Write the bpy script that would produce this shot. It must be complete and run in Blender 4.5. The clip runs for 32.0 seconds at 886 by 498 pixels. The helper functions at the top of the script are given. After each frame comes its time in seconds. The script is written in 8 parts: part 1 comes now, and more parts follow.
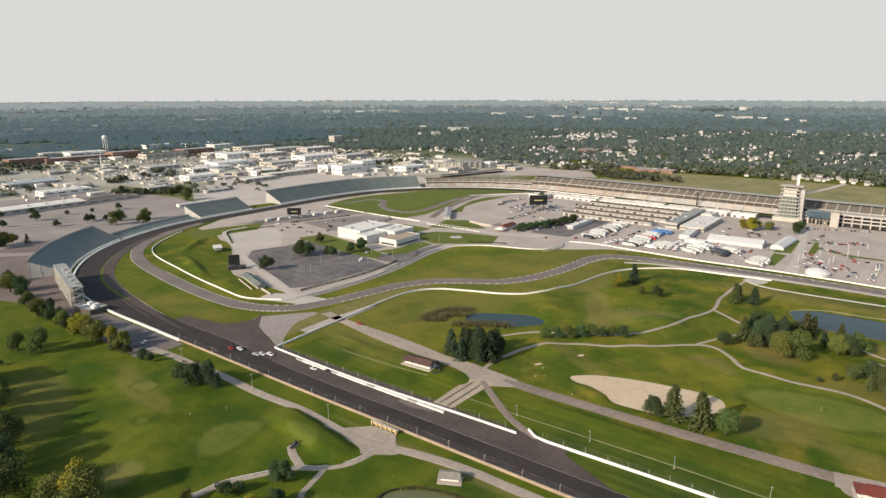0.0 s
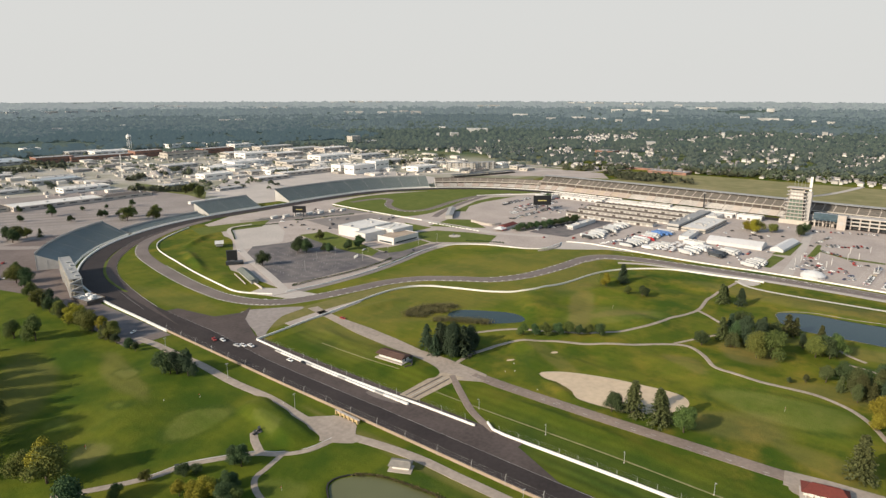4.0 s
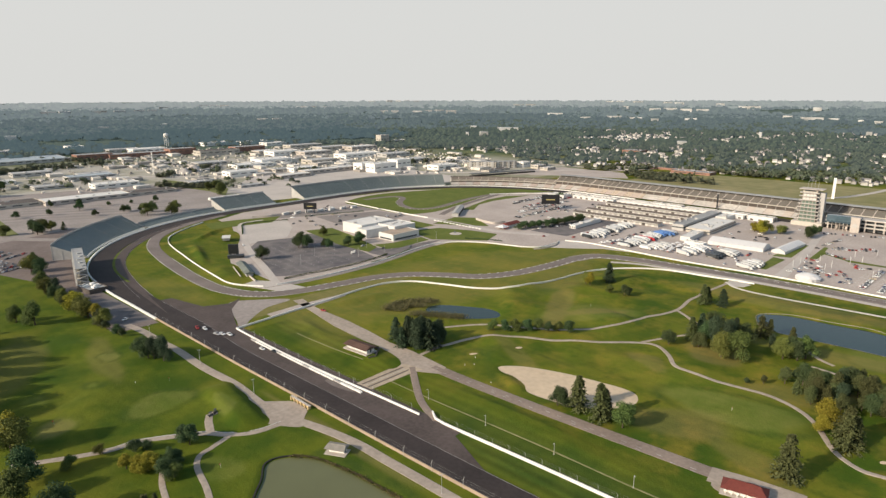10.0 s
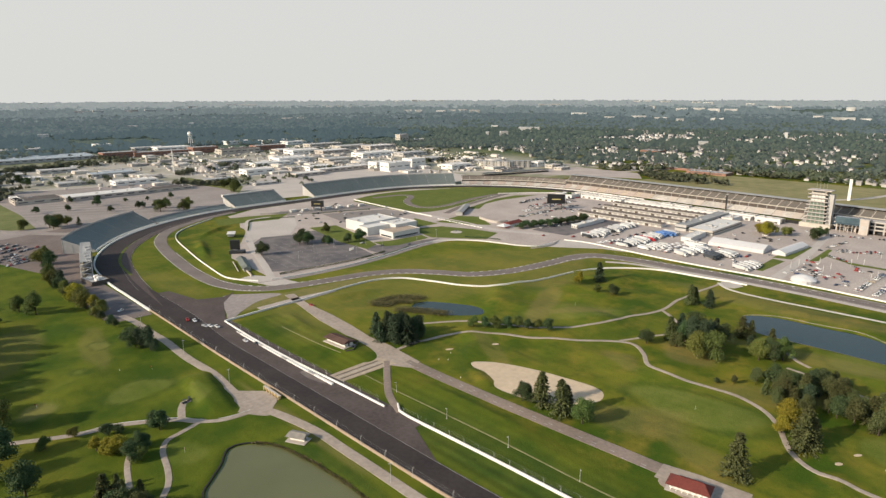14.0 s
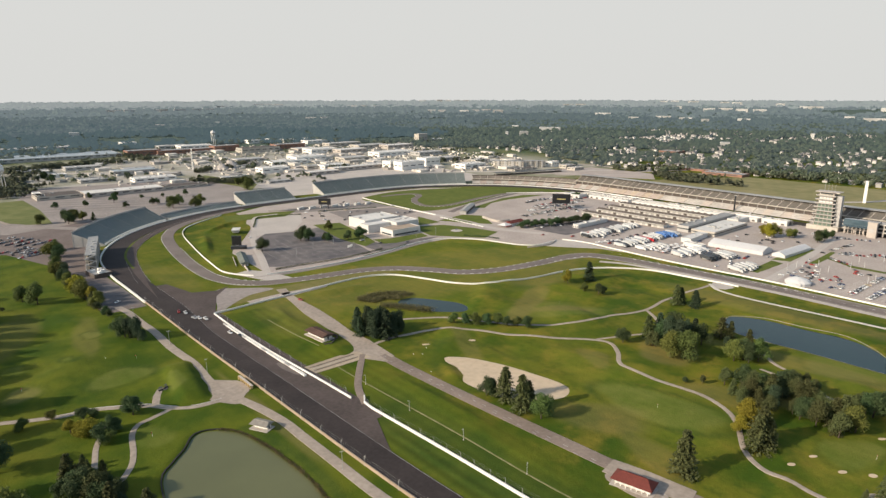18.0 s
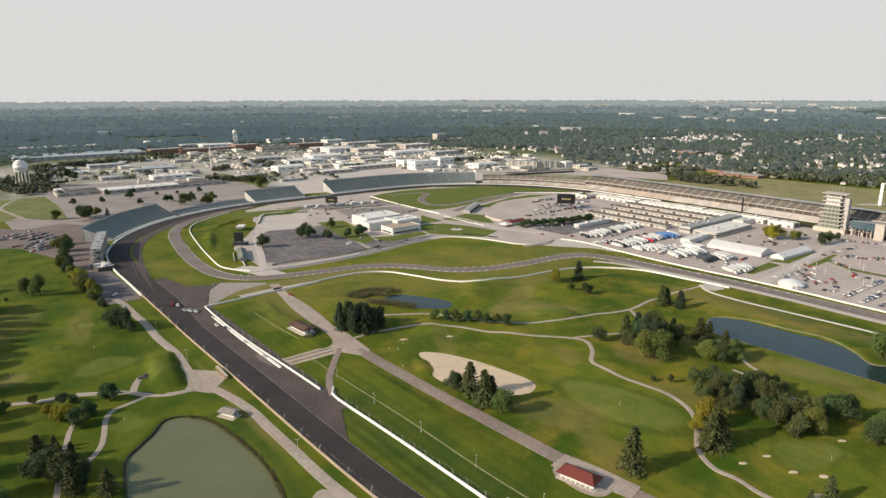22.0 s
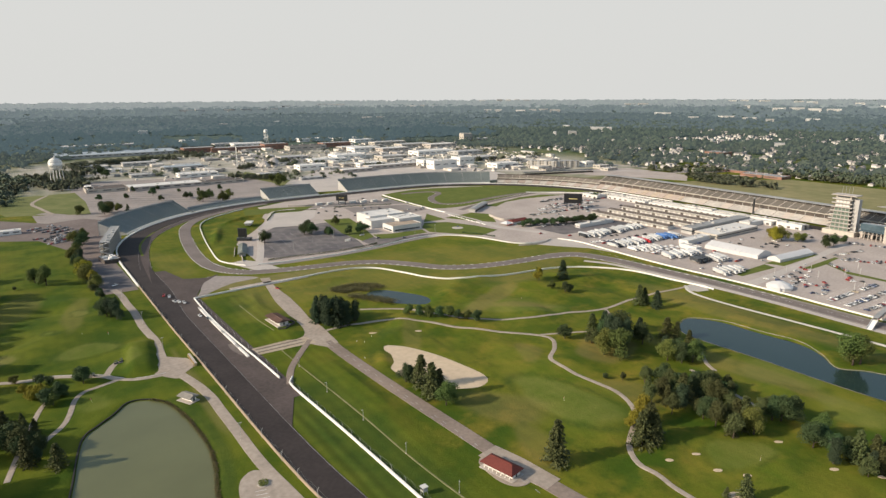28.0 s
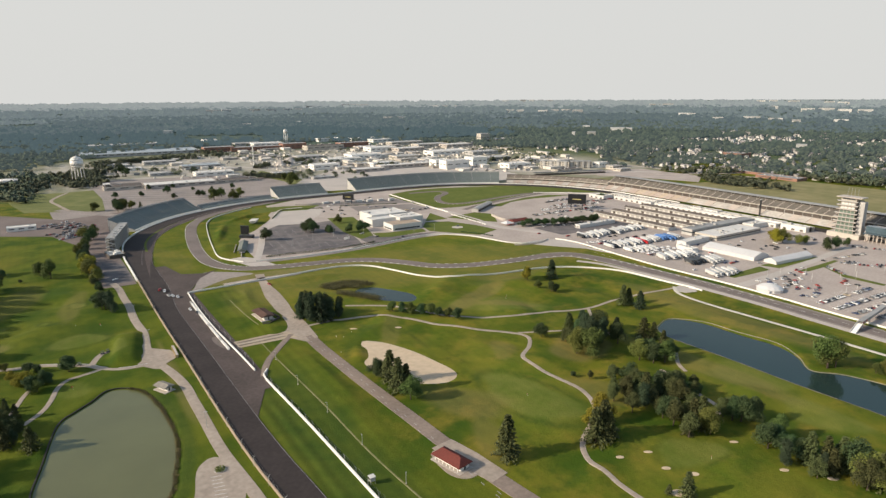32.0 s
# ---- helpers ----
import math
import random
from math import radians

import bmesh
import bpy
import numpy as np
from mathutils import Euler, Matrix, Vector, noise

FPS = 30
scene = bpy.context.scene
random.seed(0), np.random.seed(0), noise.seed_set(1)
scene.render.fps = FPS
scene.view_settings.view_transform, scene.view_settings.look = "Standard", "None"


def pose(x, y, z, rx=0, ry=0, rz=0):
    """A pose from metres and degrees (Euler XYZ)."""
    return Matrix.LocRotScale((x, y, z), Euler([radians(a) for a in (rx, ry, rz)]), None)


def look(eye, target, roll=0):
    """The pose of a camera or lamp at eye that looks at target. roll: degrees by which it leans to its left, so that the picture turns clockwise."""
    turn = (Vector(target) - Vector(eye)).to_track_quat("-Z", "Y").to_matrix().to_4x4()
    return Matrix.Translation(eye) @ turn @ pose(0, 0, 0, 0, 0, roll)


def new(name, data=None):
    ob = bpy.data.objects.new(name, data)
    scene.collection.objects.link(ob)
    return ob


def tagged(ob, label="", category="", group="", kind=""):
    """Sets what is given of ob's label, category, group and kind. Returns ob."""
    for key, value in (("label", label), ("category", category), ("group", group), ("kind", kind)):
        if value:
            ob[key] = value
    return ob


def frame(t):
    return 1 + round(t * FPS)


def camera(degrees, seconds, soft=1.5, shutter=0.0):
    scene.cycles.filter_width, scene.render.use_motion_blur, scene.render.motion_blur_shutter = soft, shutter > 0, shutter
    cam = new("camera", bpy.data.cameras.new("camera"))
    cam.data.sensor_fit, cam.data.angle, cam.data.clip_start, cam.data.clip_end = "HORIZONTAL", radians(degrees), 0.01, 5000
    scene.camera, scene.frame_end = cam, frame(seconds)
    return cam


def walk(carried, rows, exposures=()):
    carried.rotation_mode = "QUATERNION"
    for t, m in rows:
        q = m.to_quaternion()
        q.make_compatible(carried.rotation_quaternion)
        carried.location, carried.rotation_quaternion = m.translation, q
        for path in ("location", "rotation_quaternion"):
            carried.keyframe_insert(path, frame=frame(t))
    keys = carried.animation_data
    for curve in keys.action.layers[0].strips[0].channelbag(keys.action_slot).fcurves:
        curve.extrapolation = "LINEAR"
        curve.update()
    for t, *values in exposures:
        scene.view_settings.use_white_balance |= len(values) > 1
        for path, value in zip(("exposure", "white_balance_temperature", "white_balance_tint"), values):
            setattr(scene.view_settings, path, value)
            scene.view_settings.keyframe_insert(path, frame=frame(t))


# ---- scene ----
cam = camera(70.6, 32.0, soft=1.4)
PATH = [
    (0, (211.26, 480.13, 160.75), (-96.36, 243.54, 63.78), -0.07),
    (2, (204.36, 494.80, 159.77), (-98.38, 251.77, 63.39), 0.02),
    (4, (197.24, 509.28, 159.47), (-100.15, 259.68, 63.25), 0.01),
    (6, (189.80, 523.61, 159.52), (-101.88, 267.40, 63.21), -0.04),
    (8, (181.97, 537.80, 159.67), (-103.75, 275.02, 63.19), -0.09),
    (10, (173.72, 551.85, 159.79), (-105.85, 282.59, 63.13), -0.13),
    (12, (165.02, 565.75, 159.80), (-108.25, 290.15, 63.00), -0.14),
    (14, (155.91, 579.46, 159.69), (-110.97, 297.69, 62.82), -0.14),
    (16, (146.40, 592.98, 159.49), (-113.98, 305.20, 62.61), -0.12),
    (18, (136.55, 606.27, 159.25), (-117.26, 312.67, 62.39), -0.10),
    (20, (126.39, 619.31, 159.04), (-120.76, 320.07, 62.21), -0.09),
    (22, (115.96, 632.08, 158.92), (-124.43, 327.39, 62.11), -0.10),
    (24, (105.29, 644.57, 158.92), (-128.26, 334.61, 62.09), -0.14),
    (26, (94.40, 656.78, 159.05), (-132.23, 341.74, 62.17), -0.21),
    (28, (83.28, 668.73, 159.25), (-136.36, 348.78, 62.33), -0.28),
    (30, (71.88, 680.44, 159.41), (-140.74, 355.78, 62.51), -0.33),
    (32, (60.13, 691.98, 159.31), (-145.48, 362.78, 62.62), -0.31),
]
walk(cam, [(t, look(eye, target, roll)) for t, eye, target, roll in PATH])

# ---- light: hazy morning sky, low sun from the east-south-east ----
SUN_FROM = Vector((0.88, -0.27, 0.44)).normalized()
world = bpy.data.worlds.new("world")
scene.world = world
world.use_nodes = True
wn, wl = world.node_tree.nodes, world.node_tree.links
wn.clear()
sky = wn.new("ShaderNodeTexSky")
sky.sky_type, sky.sun_disc = "NISHITA", False
sky.sun_elevation = math.asin(SUN_FROM.z)
sky.sun_rotation = math.atan2(SUN_FROM.x, SUN_FROM.y)
sky.dust_density, sky.air_density, sky.ozone_density = 4.0, 1.0, 1.0
# white haze at the horizon, thinning to a pale blue overhead
where = wn.new("ShaderNodeTexCoord")
split = wn.new("ShaderNodeSeparateXYZ")
rise = wn.new("ShaderNodeMapRange")
rise.inputs["From Min"].default_value, rise.inputs["From Max"].default_value = 0.13, 0.40
rise.inputs["To Min"].default_value, rise.inputs["To Max"].default_value = 0.97, 0.10
wl.new(where.outputs["Generated"], split.inputs[0])
wl.new(split.outputs["Z"], rise.inputs["Value"])
haze = wn.new("ShaderNodeMixRGB")
haze.inputs["Color2"].default_value = (7.12, 7.10, 6.86, 1)
wl.new(rise.outputs[0], haze.inputs["Fac"])
bg = wn.new("ShaderNodeBackground")
bg.inputs["Strength"].default_value = 0.1
wout = wn.new("ShaderNodeOutputWorld")
clear_air = wn.new("ShaderNodeMixRGB")
clear_air.blend_type = "ADD"
clear_air.inputs["Fac"].default_value, clear_air.inputs["Color2"].default_value = 1.0, (0.48, 1.26, 2.10, 1)
wl.new(sky.outputs[0], clear_air.inputs["Color1"])
wl.new(clear_air.outputs[0], haze.inputs["Color1"])
wl.new(haze.outputs[0], bg.inputs["Color"])
wl.new(bg.outputs[0], wout.inputs["Surface"])
sun = new("sun", bpy.data.lights.new("sun", "SUN"))
sun.data.energy, sun.data.angle, sun.data.color = 5.1, radians(1.0), (1.0, 0.86, 0.685)
sun.matrix_world = look((0, 0, 300), Vector((0, 0, 300)) - SUN_FROM)

# ---- materials ----
def mat(name, color, rough=0.8, metal=0.0, vary=0.12, scale=0.5, coarse=0.05, bump=0.0, each=0.0, color2=None, spec=0.3):
    """A surface with fine grain (scale, per metre) and broad stains (coarse), varied piece by piece by `each`."""
    m = bpy.data.materials.new(name)
    m.use_nodes = True
    nt = m.node_tree
    n, l = nt.nodes, nt.links
    b = n["Principled BSDF"]
    b.inputs["Roughness"].default_value, b.inputs["Metallic"].default_value = rough, metal
    b.inputs["Specular IOR Level"].default_value = spec
    tc = n.new("ShaderNodeNewGeometry")
    fine = n.new("ShaderNodeTexNoise")
    fine.inputs["Scale"].default_value, fine.inputs["Detail"].default_value = scale, 5
    broad = n.new("ShaderNodeTexNoise")
    broad.inputs["Scale"].default_value, broad.inputs["Detail"].default_value = coarse, 4
    l.new(tc.outputs["Position"], fine.inputs["Vector"])
    l.new(tc.outputs["Position"], broad.inputs["Vector"])
    add = n.new("ShaderNodeMath")
    add.operation = "ADD"
    l.new(fine.outputs["Fac"], add.inputs[0])
    l.new(broad.outputs["Fac"], add.inputs[1])
    ramp = n.new("ShaderNodeMapRange")
    ramp.inputs["From Min"].default_value, ramp.inputs["From Max"].default_value = 0.7, 1.3
    l.new(add.outputs[0], ramp.inputs["Value"])
    mix = n.new("ShaderNodeMixRGB")
    c = Vector(color)
    lo = Vector(color2) if color2 else c * (1 - vary)
    hi = c if color2 else c * (1 + vary)
    mix.inputs["Color1"].default_value = (*lo, 1)
    mix.inputs["Color2"].default_value = (*hi, 1)
    l.new(ramp.outputs[0], mix.inputs["Fac"])
    out = mix.outputs[0]
    if each:
        info = n.new("ShaderNodeObjectInfo")
        hsv = n.new("ShaderNodeHueSaturation")
        r = n.new("ShaderNodeMapRange")
        r.inputs["To Min"].default_value, r.inputs["To Max"].default_value = 1 - each, 1 + each
        l.new(info.outputs["Random"], r.inputs["Value"])
        l.new(r.outputs[0], hsv.inputs["Value"])
        l.new(out, hsv.inputs["Color"])
        out = hsv.outputs[0]
    l.new(out, b.inputs["Base Color"])
    if bump:
        bp = n.new("ShaderNodeBump")
        bp.inputs["Strength"].default_value, bp.inputs["Distance"].default_value = 1.0, bump
        l.new(fine.outputs["Fac"], bp.inputs["Height"])
        l.new(bp.outputs[0], b.inputs["Normal"])
    return m


def leaf_mat(name, dark, light, hue=0.03, soft=0.0, haze_glow=None):
    """Foliage: every leaf clump its own tone, every tree its own tint."""
    m = bpy.data.materials.new(name)
    m.use_nodes = True
    n, l = m.node_tree.nodes, m.node_tree.links
    b = n["Principled BSDF"]
    b.inputs["Roughness"].default_value, b.inputs["Specular IOR Level"].default_value = 0.7, 0.15
    geo, info = n.new("ShaderNodeNewGeometry"), n.new("ShaderNodeObjectInfo")
    mix, hsv = n.new("ShaderNodeMixRGB"), n.new("ShaderNodeHueSaturation")
    mix.inputs["Color1"].default_value, mix.inputs["Color2"].default_value = (*dark, 1), (*light, 1)
    l.new(geo.outputs["Random Per Island"], mix.inputs["Fac"])
    for sock, lo, hi in (("Hue", 0.5 - hue, 0.5 + hue), ("Value", 0.75, 1.25)):
        r = n.new("ShaderNodeMapRange")
        r.inputs["To Min"].default_value, r.inputs["To Max"].default_value = lo, hi
        l.new(info.outputs["Random"], r.inputs["Value"])
        l.new(r.outputs[0], hsv.inputs[sock])
    l.new(mix.outputs[0], hsv.inputs["Color"])
    l.new(hsv.outputs[0], b.inputs["Base Color"])
    if haze_glow:
        # haze over the far woods, put in as a faint glow of the leaves
        b.inputs["Emission Color"].default_value, b.inputs["Emission Strength"].default_value = (*haze_glow, 1), 1.0
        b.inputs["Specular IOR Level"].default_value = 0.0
    if soft:
        # clump normals lean upwards, which evens out their light and shade
        sc, ad, nm = n.new("ShaderNodeVectorMath"), n.new("ShaderNodeVectorMath"), n.new("ShaderNodeVectorMath")
        sc.operation, ad.operation, nm.operation = "SCALE", "ADD", "NORMALIZE"
        sc.inputs["Scale"].default_value = 1 - soft
        ad.inputs[1].default_value = (0, 0, soft)
        l.new(geo.outputs["Normal"], sc.inputs[0])
        l.new(sc.outputs[0], ad.inputs[0])
        l.new(ad.outputs[0], nm.inputs[0])
        l.new(nm.outputs[0], b.inputs["Normal"])
    return m


def grass_mat(name="grass"):
    """Mown grass: rough, fairway and dry tones by the mowing map, with stripes, blotches and blades."""
    m = bpy.data.materials.new(name)
    m.use_nodes = True
    n, l = m.node_tree.nodes, m.node_tree.links
    b = n["Principled BSDF"]
    b.inputs["Roughness"].default_value, b.inputs["Specular IOR Level"].default_value = 0.9, 0.1
    geo = n.new("ShaderNodeNewGeometry")

    def noise_at(scale, detail=4, rough=0.55):
        t = n.new("ShaderNodeTexNoise")
        t.inputs["Scale"].default_value, t.inputs["Detail"].default_value, t.inputs["Roughness"].default_value = scale, detail, rough
        l.new(geo.outputs["Position"], t.inputs["Vector"])
        return t.outputs["Fac"]

    def mixed(fac, a, bb, lo=0.0, hi=1.0):
        r = n.new("ShaderNodeMapRange")
        r.inputs["From Min"].default_value, r.inputs["From Max"].default_value = lo, hi
        l.new(fac, r.inputs["Value"])
        x = n.new("ShaderNodeMixRGB")
        l.new(r.outputs[0], x.inputs["Fac"])
        for s, v in (("Color1", a), ("Color2", bb)):
            if isinstance(v, tuple):
                x.inputs[s].default_value = (*v, 1)
            else:
                l.new(v, x.inputs[s])
        return x.outputs[0]

    def attr(name):
        a = n.new("ShaderNodeAttribute")
        a.attribute_name = name
        return a.outputs["Fac"]

    shade = lambda *c: tuple(v * k for v, k in zip(c, (1.06, 1.02, 0.75)))
    warm = lambda r, g, b: (r * 1.06, g * 1.02, b * 0.64)
    rough = mixed(noise_at(0.016, 6), warm(0.042, 0.078, 0.010), warm(0.118, 0.130, 0.020), 0.40, 0.60)
    rough = mixed(noise_at(0.05, 6), rough, warm(0.195, 0.158, 0.038), 0.48, 0.74)
    rough = mixed(noise_at(0.11, 5), rough, shade(0.036, 0.072, 0.010), 0.50, 0.80)
    fair = mixed(noise_at(0.03, 6), warm(0.074, 0.112, 0.015), warm(0.146, 0.152, 0.028), 0.40, 0.60)
    fair = mixed(noise_at(0.085, 5), fair, warm(0.200, 0.165, 0.044), 0.52, 0.80)
    c = mixed(attr("mow"), rough, fair)
    lush = mixed(noise_at(0.035, 6), shade(0.040, 0.074, 0.008), shade(0.094, 0.118, 0.014), 0.38, 0.62)
    lush = mixed(noise_at(0.012, 5), lush, shade(0.124, 0.128, 0.020), 0.52, 0.70)
    c = mixed(attr("lush"), c, lush)
    c = mixed(attr("green"), c, mixed(noise_at(0.06, 5), (0.096, 0.128, 0.020), (0.150, 0.160, 0.036), 0.35, 0.65))
    c = mixed(attr("dry"), c, (0.215, 0.168, 0.064))
    # uncut collars, the deep green strip and the pond bank's painted shade
    c = mixed(attr("collar_and_shade"), c, mixed(noise_at(0.12, 5), (0.030, 0.058, 0.010), (0.060, 0.086, 0.014), 0.35, 0.65))
    c = mixed(attr("town"), c, mixed(noise_at(0.012, 6), (0.45, 0.415, 0.37), (0.24, 0.235, 0.17), 0.45, 0.70))
    # haze put into the far ground's colour, to match the glowing woods
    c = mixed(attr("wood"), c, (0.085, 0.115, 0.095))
    wave = n.new("ShaderNodeTexWave")
    wave.inputs["Scale"].default_value, wave.inputs["Distortion"].default_value = 0.05, 0.8
    wave.bands_direction = "X"
    l.new(geo.outputs["Position"], wave.inputs["Vector"])
    hsv = n.new("ShaderNodeHueSaturation")
    # mowing stripes: faint everywhere, plain on the strips beside the straight
    swing, depth, r = n.new("ShaderNodeMath"), n.new("ShaderNodeMath"), n.new("ShaderNodeMath")
    swing.operation, depth.operation, r.operation = "SUBTRACT", "MULTIPLY_ADD", "MULTIPLY_ADD"
    swing.inputs[1].default_value = 0.5
    l.new(wave.outputs["Fac"], swing.inputs[0])
    depth.inputs[1].default_value, depth.inputs[2].default_value = 0.42, 0.045
    l.new(attr("stripe"), depth.inputs[0])
    l.new(swing.outputs[0], r.inputs[0])
    l.new(depth.outputs[0], r.inputs[1])
    r.inputs[2].default_value = 1.0
    fine = n.new("ShaderNodeMath")
    fine.operation = "MULTIPLY_ADD"
    fine.inputs[1].default_value = 0.5
    l.new(noise_at(1.1, 6, 0.7), fine.inputs[0])
    fine.inputs[2].default_value = 0.75
    mul = n.new("ShaderNodeMath")
    mul.operation = "MULTIPLY"
    l.new(r.outputs[0], mul.inputs[0])
    l.new(fine.outputs[0], mul.inputs[1])
    l.new(mul.outputs[0], hsv.inputs["Value"])
    l.new(c, hsv.inputs["Color"])
    l.new(hsv.outputs[0], b.inputs["Base Color"])
    bp = n.new("ShaderNodeBump")
    bp.inputs["Strength"].default_value, bp.inputs["Distance"].default_value = 0.6, 0.5
    l.new(noise_at(0.5, 6, 0.7), bp.inputs["Height"])
    l.new(bp.outputs[0], b.inputs["Normal"])
    return m


def glass_mat(name, color, rough=0.1):
    m = mat(name, color, rough, 0.0, 0.2, 0.3, 0.05, spec=0.6)
    return m


GRASS = grass_mat()
LAWN = mat("lawn_grass", (0.135, 0.150, 0.036), 0.9, color2=(0.085, 0.115, 0.022), scale=0.12, coarse=0.04, bump=0.1, spec=0.1)
MEADOW = mat("meadow_grass", (0.275, 0.240, 0.122), 0.9, color2=(0.175, 0.172, 0.074), scale=0.05, coarse=0.015, bump=0.1, spec=0.1)
FIELD = mat("field_grass", (0.190, 0.196, 0.078), 0.9, color2=(0.120, 0.138, 0.048), scale=0.06, coarse=0.015, bump=0.1, spec=0.1)
STRAW = mat("dry_grass", (0.205, 0.175, 0.066), 0.9, color2=(0.140, 0.140, 0.042), scale=0.25, coarse=0.06, bump=0.1, spec=0.1)
DRAIN = mat("drain_gravel", (0.250, 0.228, 0.125), 0.95, color2=(0.150, 0.158, 0.062), scale=0.3, coarse=0.06, spec=0.1)
ASPHALT_DARK = mat("asphalt_dark", (0.037, 0.029, 0.027), 0.85, vary=0.28, scale=0.5, coarse=0.06, bump=0.02)
APRON = mat("asphalt_apron", (0.082, 0.064, 0.058), 0.9, vary=0.25, scale=0.5, coarse=0.05, bump=0.02)
ASPHALT_GREY = mat("asphalt_grey", (0.172, 0.143, 0.129), 0.9, vary=0.22, scale=0.5, coarse=0.04, bump=0.02)
ASPHALT_OLD = mat("asphalt_old", (0.225, 0.198, 0.180), 0.9, vary=0.2, scale=0.4, coarse=0.03, bump=0.02)
# pond edging near black: the shade on the bank put into its colour
TIMBER_SHADED = mat("shaded_timber", (0.026, 0.024, 0.020), 0.7, vary=0.3, scale=1.0)
ROAD_TAN = mat("road_tan", (0.232, 0.183, 0.150), 0.9, vary=0.22, scale=0.5, coarse=0.05, bump=0.02)
ASPHALT_LOT = mat("asphalt_lot", (0.190, 0.168, 0.158), 0.9, color2=(0.082, 0.078, 0.084), scale=0.09, coarse=0.022, bump=0.02)
CONCRETE = mat("concrete", (0.395, 0.338, 0.298), 0.9, vary=0.16, scale=0.4, coarse=0.03, bump=0.01)
CONCRETE_PALE = mat("concrete_pale", (0.45, 0.405, 0.362), 0.9, vary=0.12, scale=0.4, coarse=0.03)
CROSSING = mat("crossing_concrete", (0.40, 0.325, 0.24), 0.9, vary=0.2, scale=0.4, coarse=0.05)
LOT_BROWN = mat("asphalt_brown", (0.165, 0.132, 0.118), 0.9, vary=0.22, scale=0.3, coarse=0.03)
PATH_WHITE = mat("path_white", (0.56, 0.52, 0.45), 0.9, vary=0.1, scale=0.4, coarse=0.03)
GRAVEL = mat("gravel", (0.275, 0.240, 0.218), 0.95, vary=0.2, scale=0.3, coarse=0.02, bump=0.03)
ROAD_PALE = mat("road_pale", (0.335, 0.280, 0.230), 0.9, vary=0.2, scale=0.4, coarse=0.05, bump=0.01)
BRICK_PAVE = mat("brick_paving", (0.165, 0.135, 0.122), 0.9, vary=0.2, scale=0.5, coarse=0.03)
SAND = mat("sand", (0.53, 0.42, 0.295), 0.95, vary=0.12, scale=0.3, coarse=0.06, bump=0.06)
PAINT_WHITE = mat("paint_white", (0.78, 0.76, 0.71), 0.6, vary=0.06, scale=0.6, coarse=0.08)
WALL_TAN = mat("wall_tan", (0.36, 0.278, 0.205), 0.8, vary=0.15, scale=0.4, coarse=0.06)
YELLOW = mat("paint_yellow", (0.50, 0.38, 0.20), 0.7)
LINE_WHITE = mat("line_paint", (0.62, 0.60, 0.56), 0.8, vary=0.2, scale=0.8)
LINE_WORN = mat("line_worn", (0.36, 0.345, 0.34), 0.85, vary=0.25, scale=0.8)
SEAT_GREY = mat("seat_grey", (0.198, 0.227, 0.220), 0.55, vary=0.08, scale=0.5, coarse=0.05)
SEAT_BENCH = mat("bench_aluminium", (0.42, 0.40, 0.37), 0.6, 0.0, vary=0.3, scale=0.3, coarse=0.05)
BENCH_TAN = mat("bench_tan", (0.40, 0.340, 0.275), 0.75, vary=0.2, scale=0.3, coarse=0.05)
SEAT_TAN = mat("seat_tan", (0.205, 0.182, 0.155), 0.75, vary=0.25, scale=0.4, coarse=0.04)
SEAT_BROWN = mat("seat_brown", (0.136, 0.124, 0.108), 0.7, vary=0.2, scale=0.4, coarse=0.04)
STEEL = mat("steel_painted", (0.42, 0.42, 0.40), 0.5, 0.2, vary=0.1)
STEEL_DARK = mat("steel_dark", (0.06, 0.065, 0.07), 0.5, 0.3, vary=0.15)
WHITE_CLAD = mat("white_cladding", (0.62, 0.61, 0.58), 0.6, vary=0.07, scale=0.3, coarse=0.04)
GREY_CLAD = mat("grey_cladding", (0.42, 0.41, 0.39), 0.7, vary=0.12, scale=0.3, coarse=0.04)
TAN_CLAD = mat("tan_cladding", (0.46, 0.425, 0.37), 0.8, vary=0.12, scale=0.3, coarse=0.04)
BRICK_RED = mat("brick_red", (0.26, 0.145, 0.108), 0.9, vary=0.2, scale=0.5, coarse=0.03)
TAN_GRAVEL = mat("roof_tan_gravel", (0.36, 0.285, 0.215), 0.9, vary=0.15, scale=0.3, coarse=0.05)
ROOF_GREY = mat("roof_grey", (0.30, 0.30, 0.29), 0.8, vary=0.15, scale=0.2, coarse=0.04)
ROOF_PALE = mat("roof_pale", (0.62, 0.60, 0.56), 0.8, vary=0.1, scale=0.2, coarse=0.04)
ROOF_DARK = mat("roof_dark", (0.10, 0.085, 0.075), 0.85, vary=0.2, scale=0.3, coarse=0.05)
ROOF_GARAGE = mat("roof_garage", (0.135, 0.112, 0.095), 0.85, vary=0.25, scale=0.3, coarse=0.05)
ROOF_RED = mat("roof_red", (0.135, 0.034, 0.026), 0.8, vary=0.15, scale=0.8, coarse=0.1)
ROOF_SHED = mat("roof_shed", (0.115, 0.072, 0.058), 0.9, vary=0.2, scale=0.5, coarse=0.1, spec=0.1)
ROOF_HUT = mat("roof_hut", (0.25, 0.23, 0.20), 0.9, vary=0.2, scale=0.5, coarse=0.1)
ROOF_GREEN = mat("roof_grey_green", (0.15, 0.165, 0.145), 0.8, vary=0.2, scale=0.4, coarse=0.08)
ROOF_BLUE = mat("roof_blue_grey", (0.34, 0.38, 0.40), 0.5, vary=0.12)
TENT = mat("tent_fabric", (0.60, 0.59, 0.575), 0.5, vary=0.04, scale=0.3)
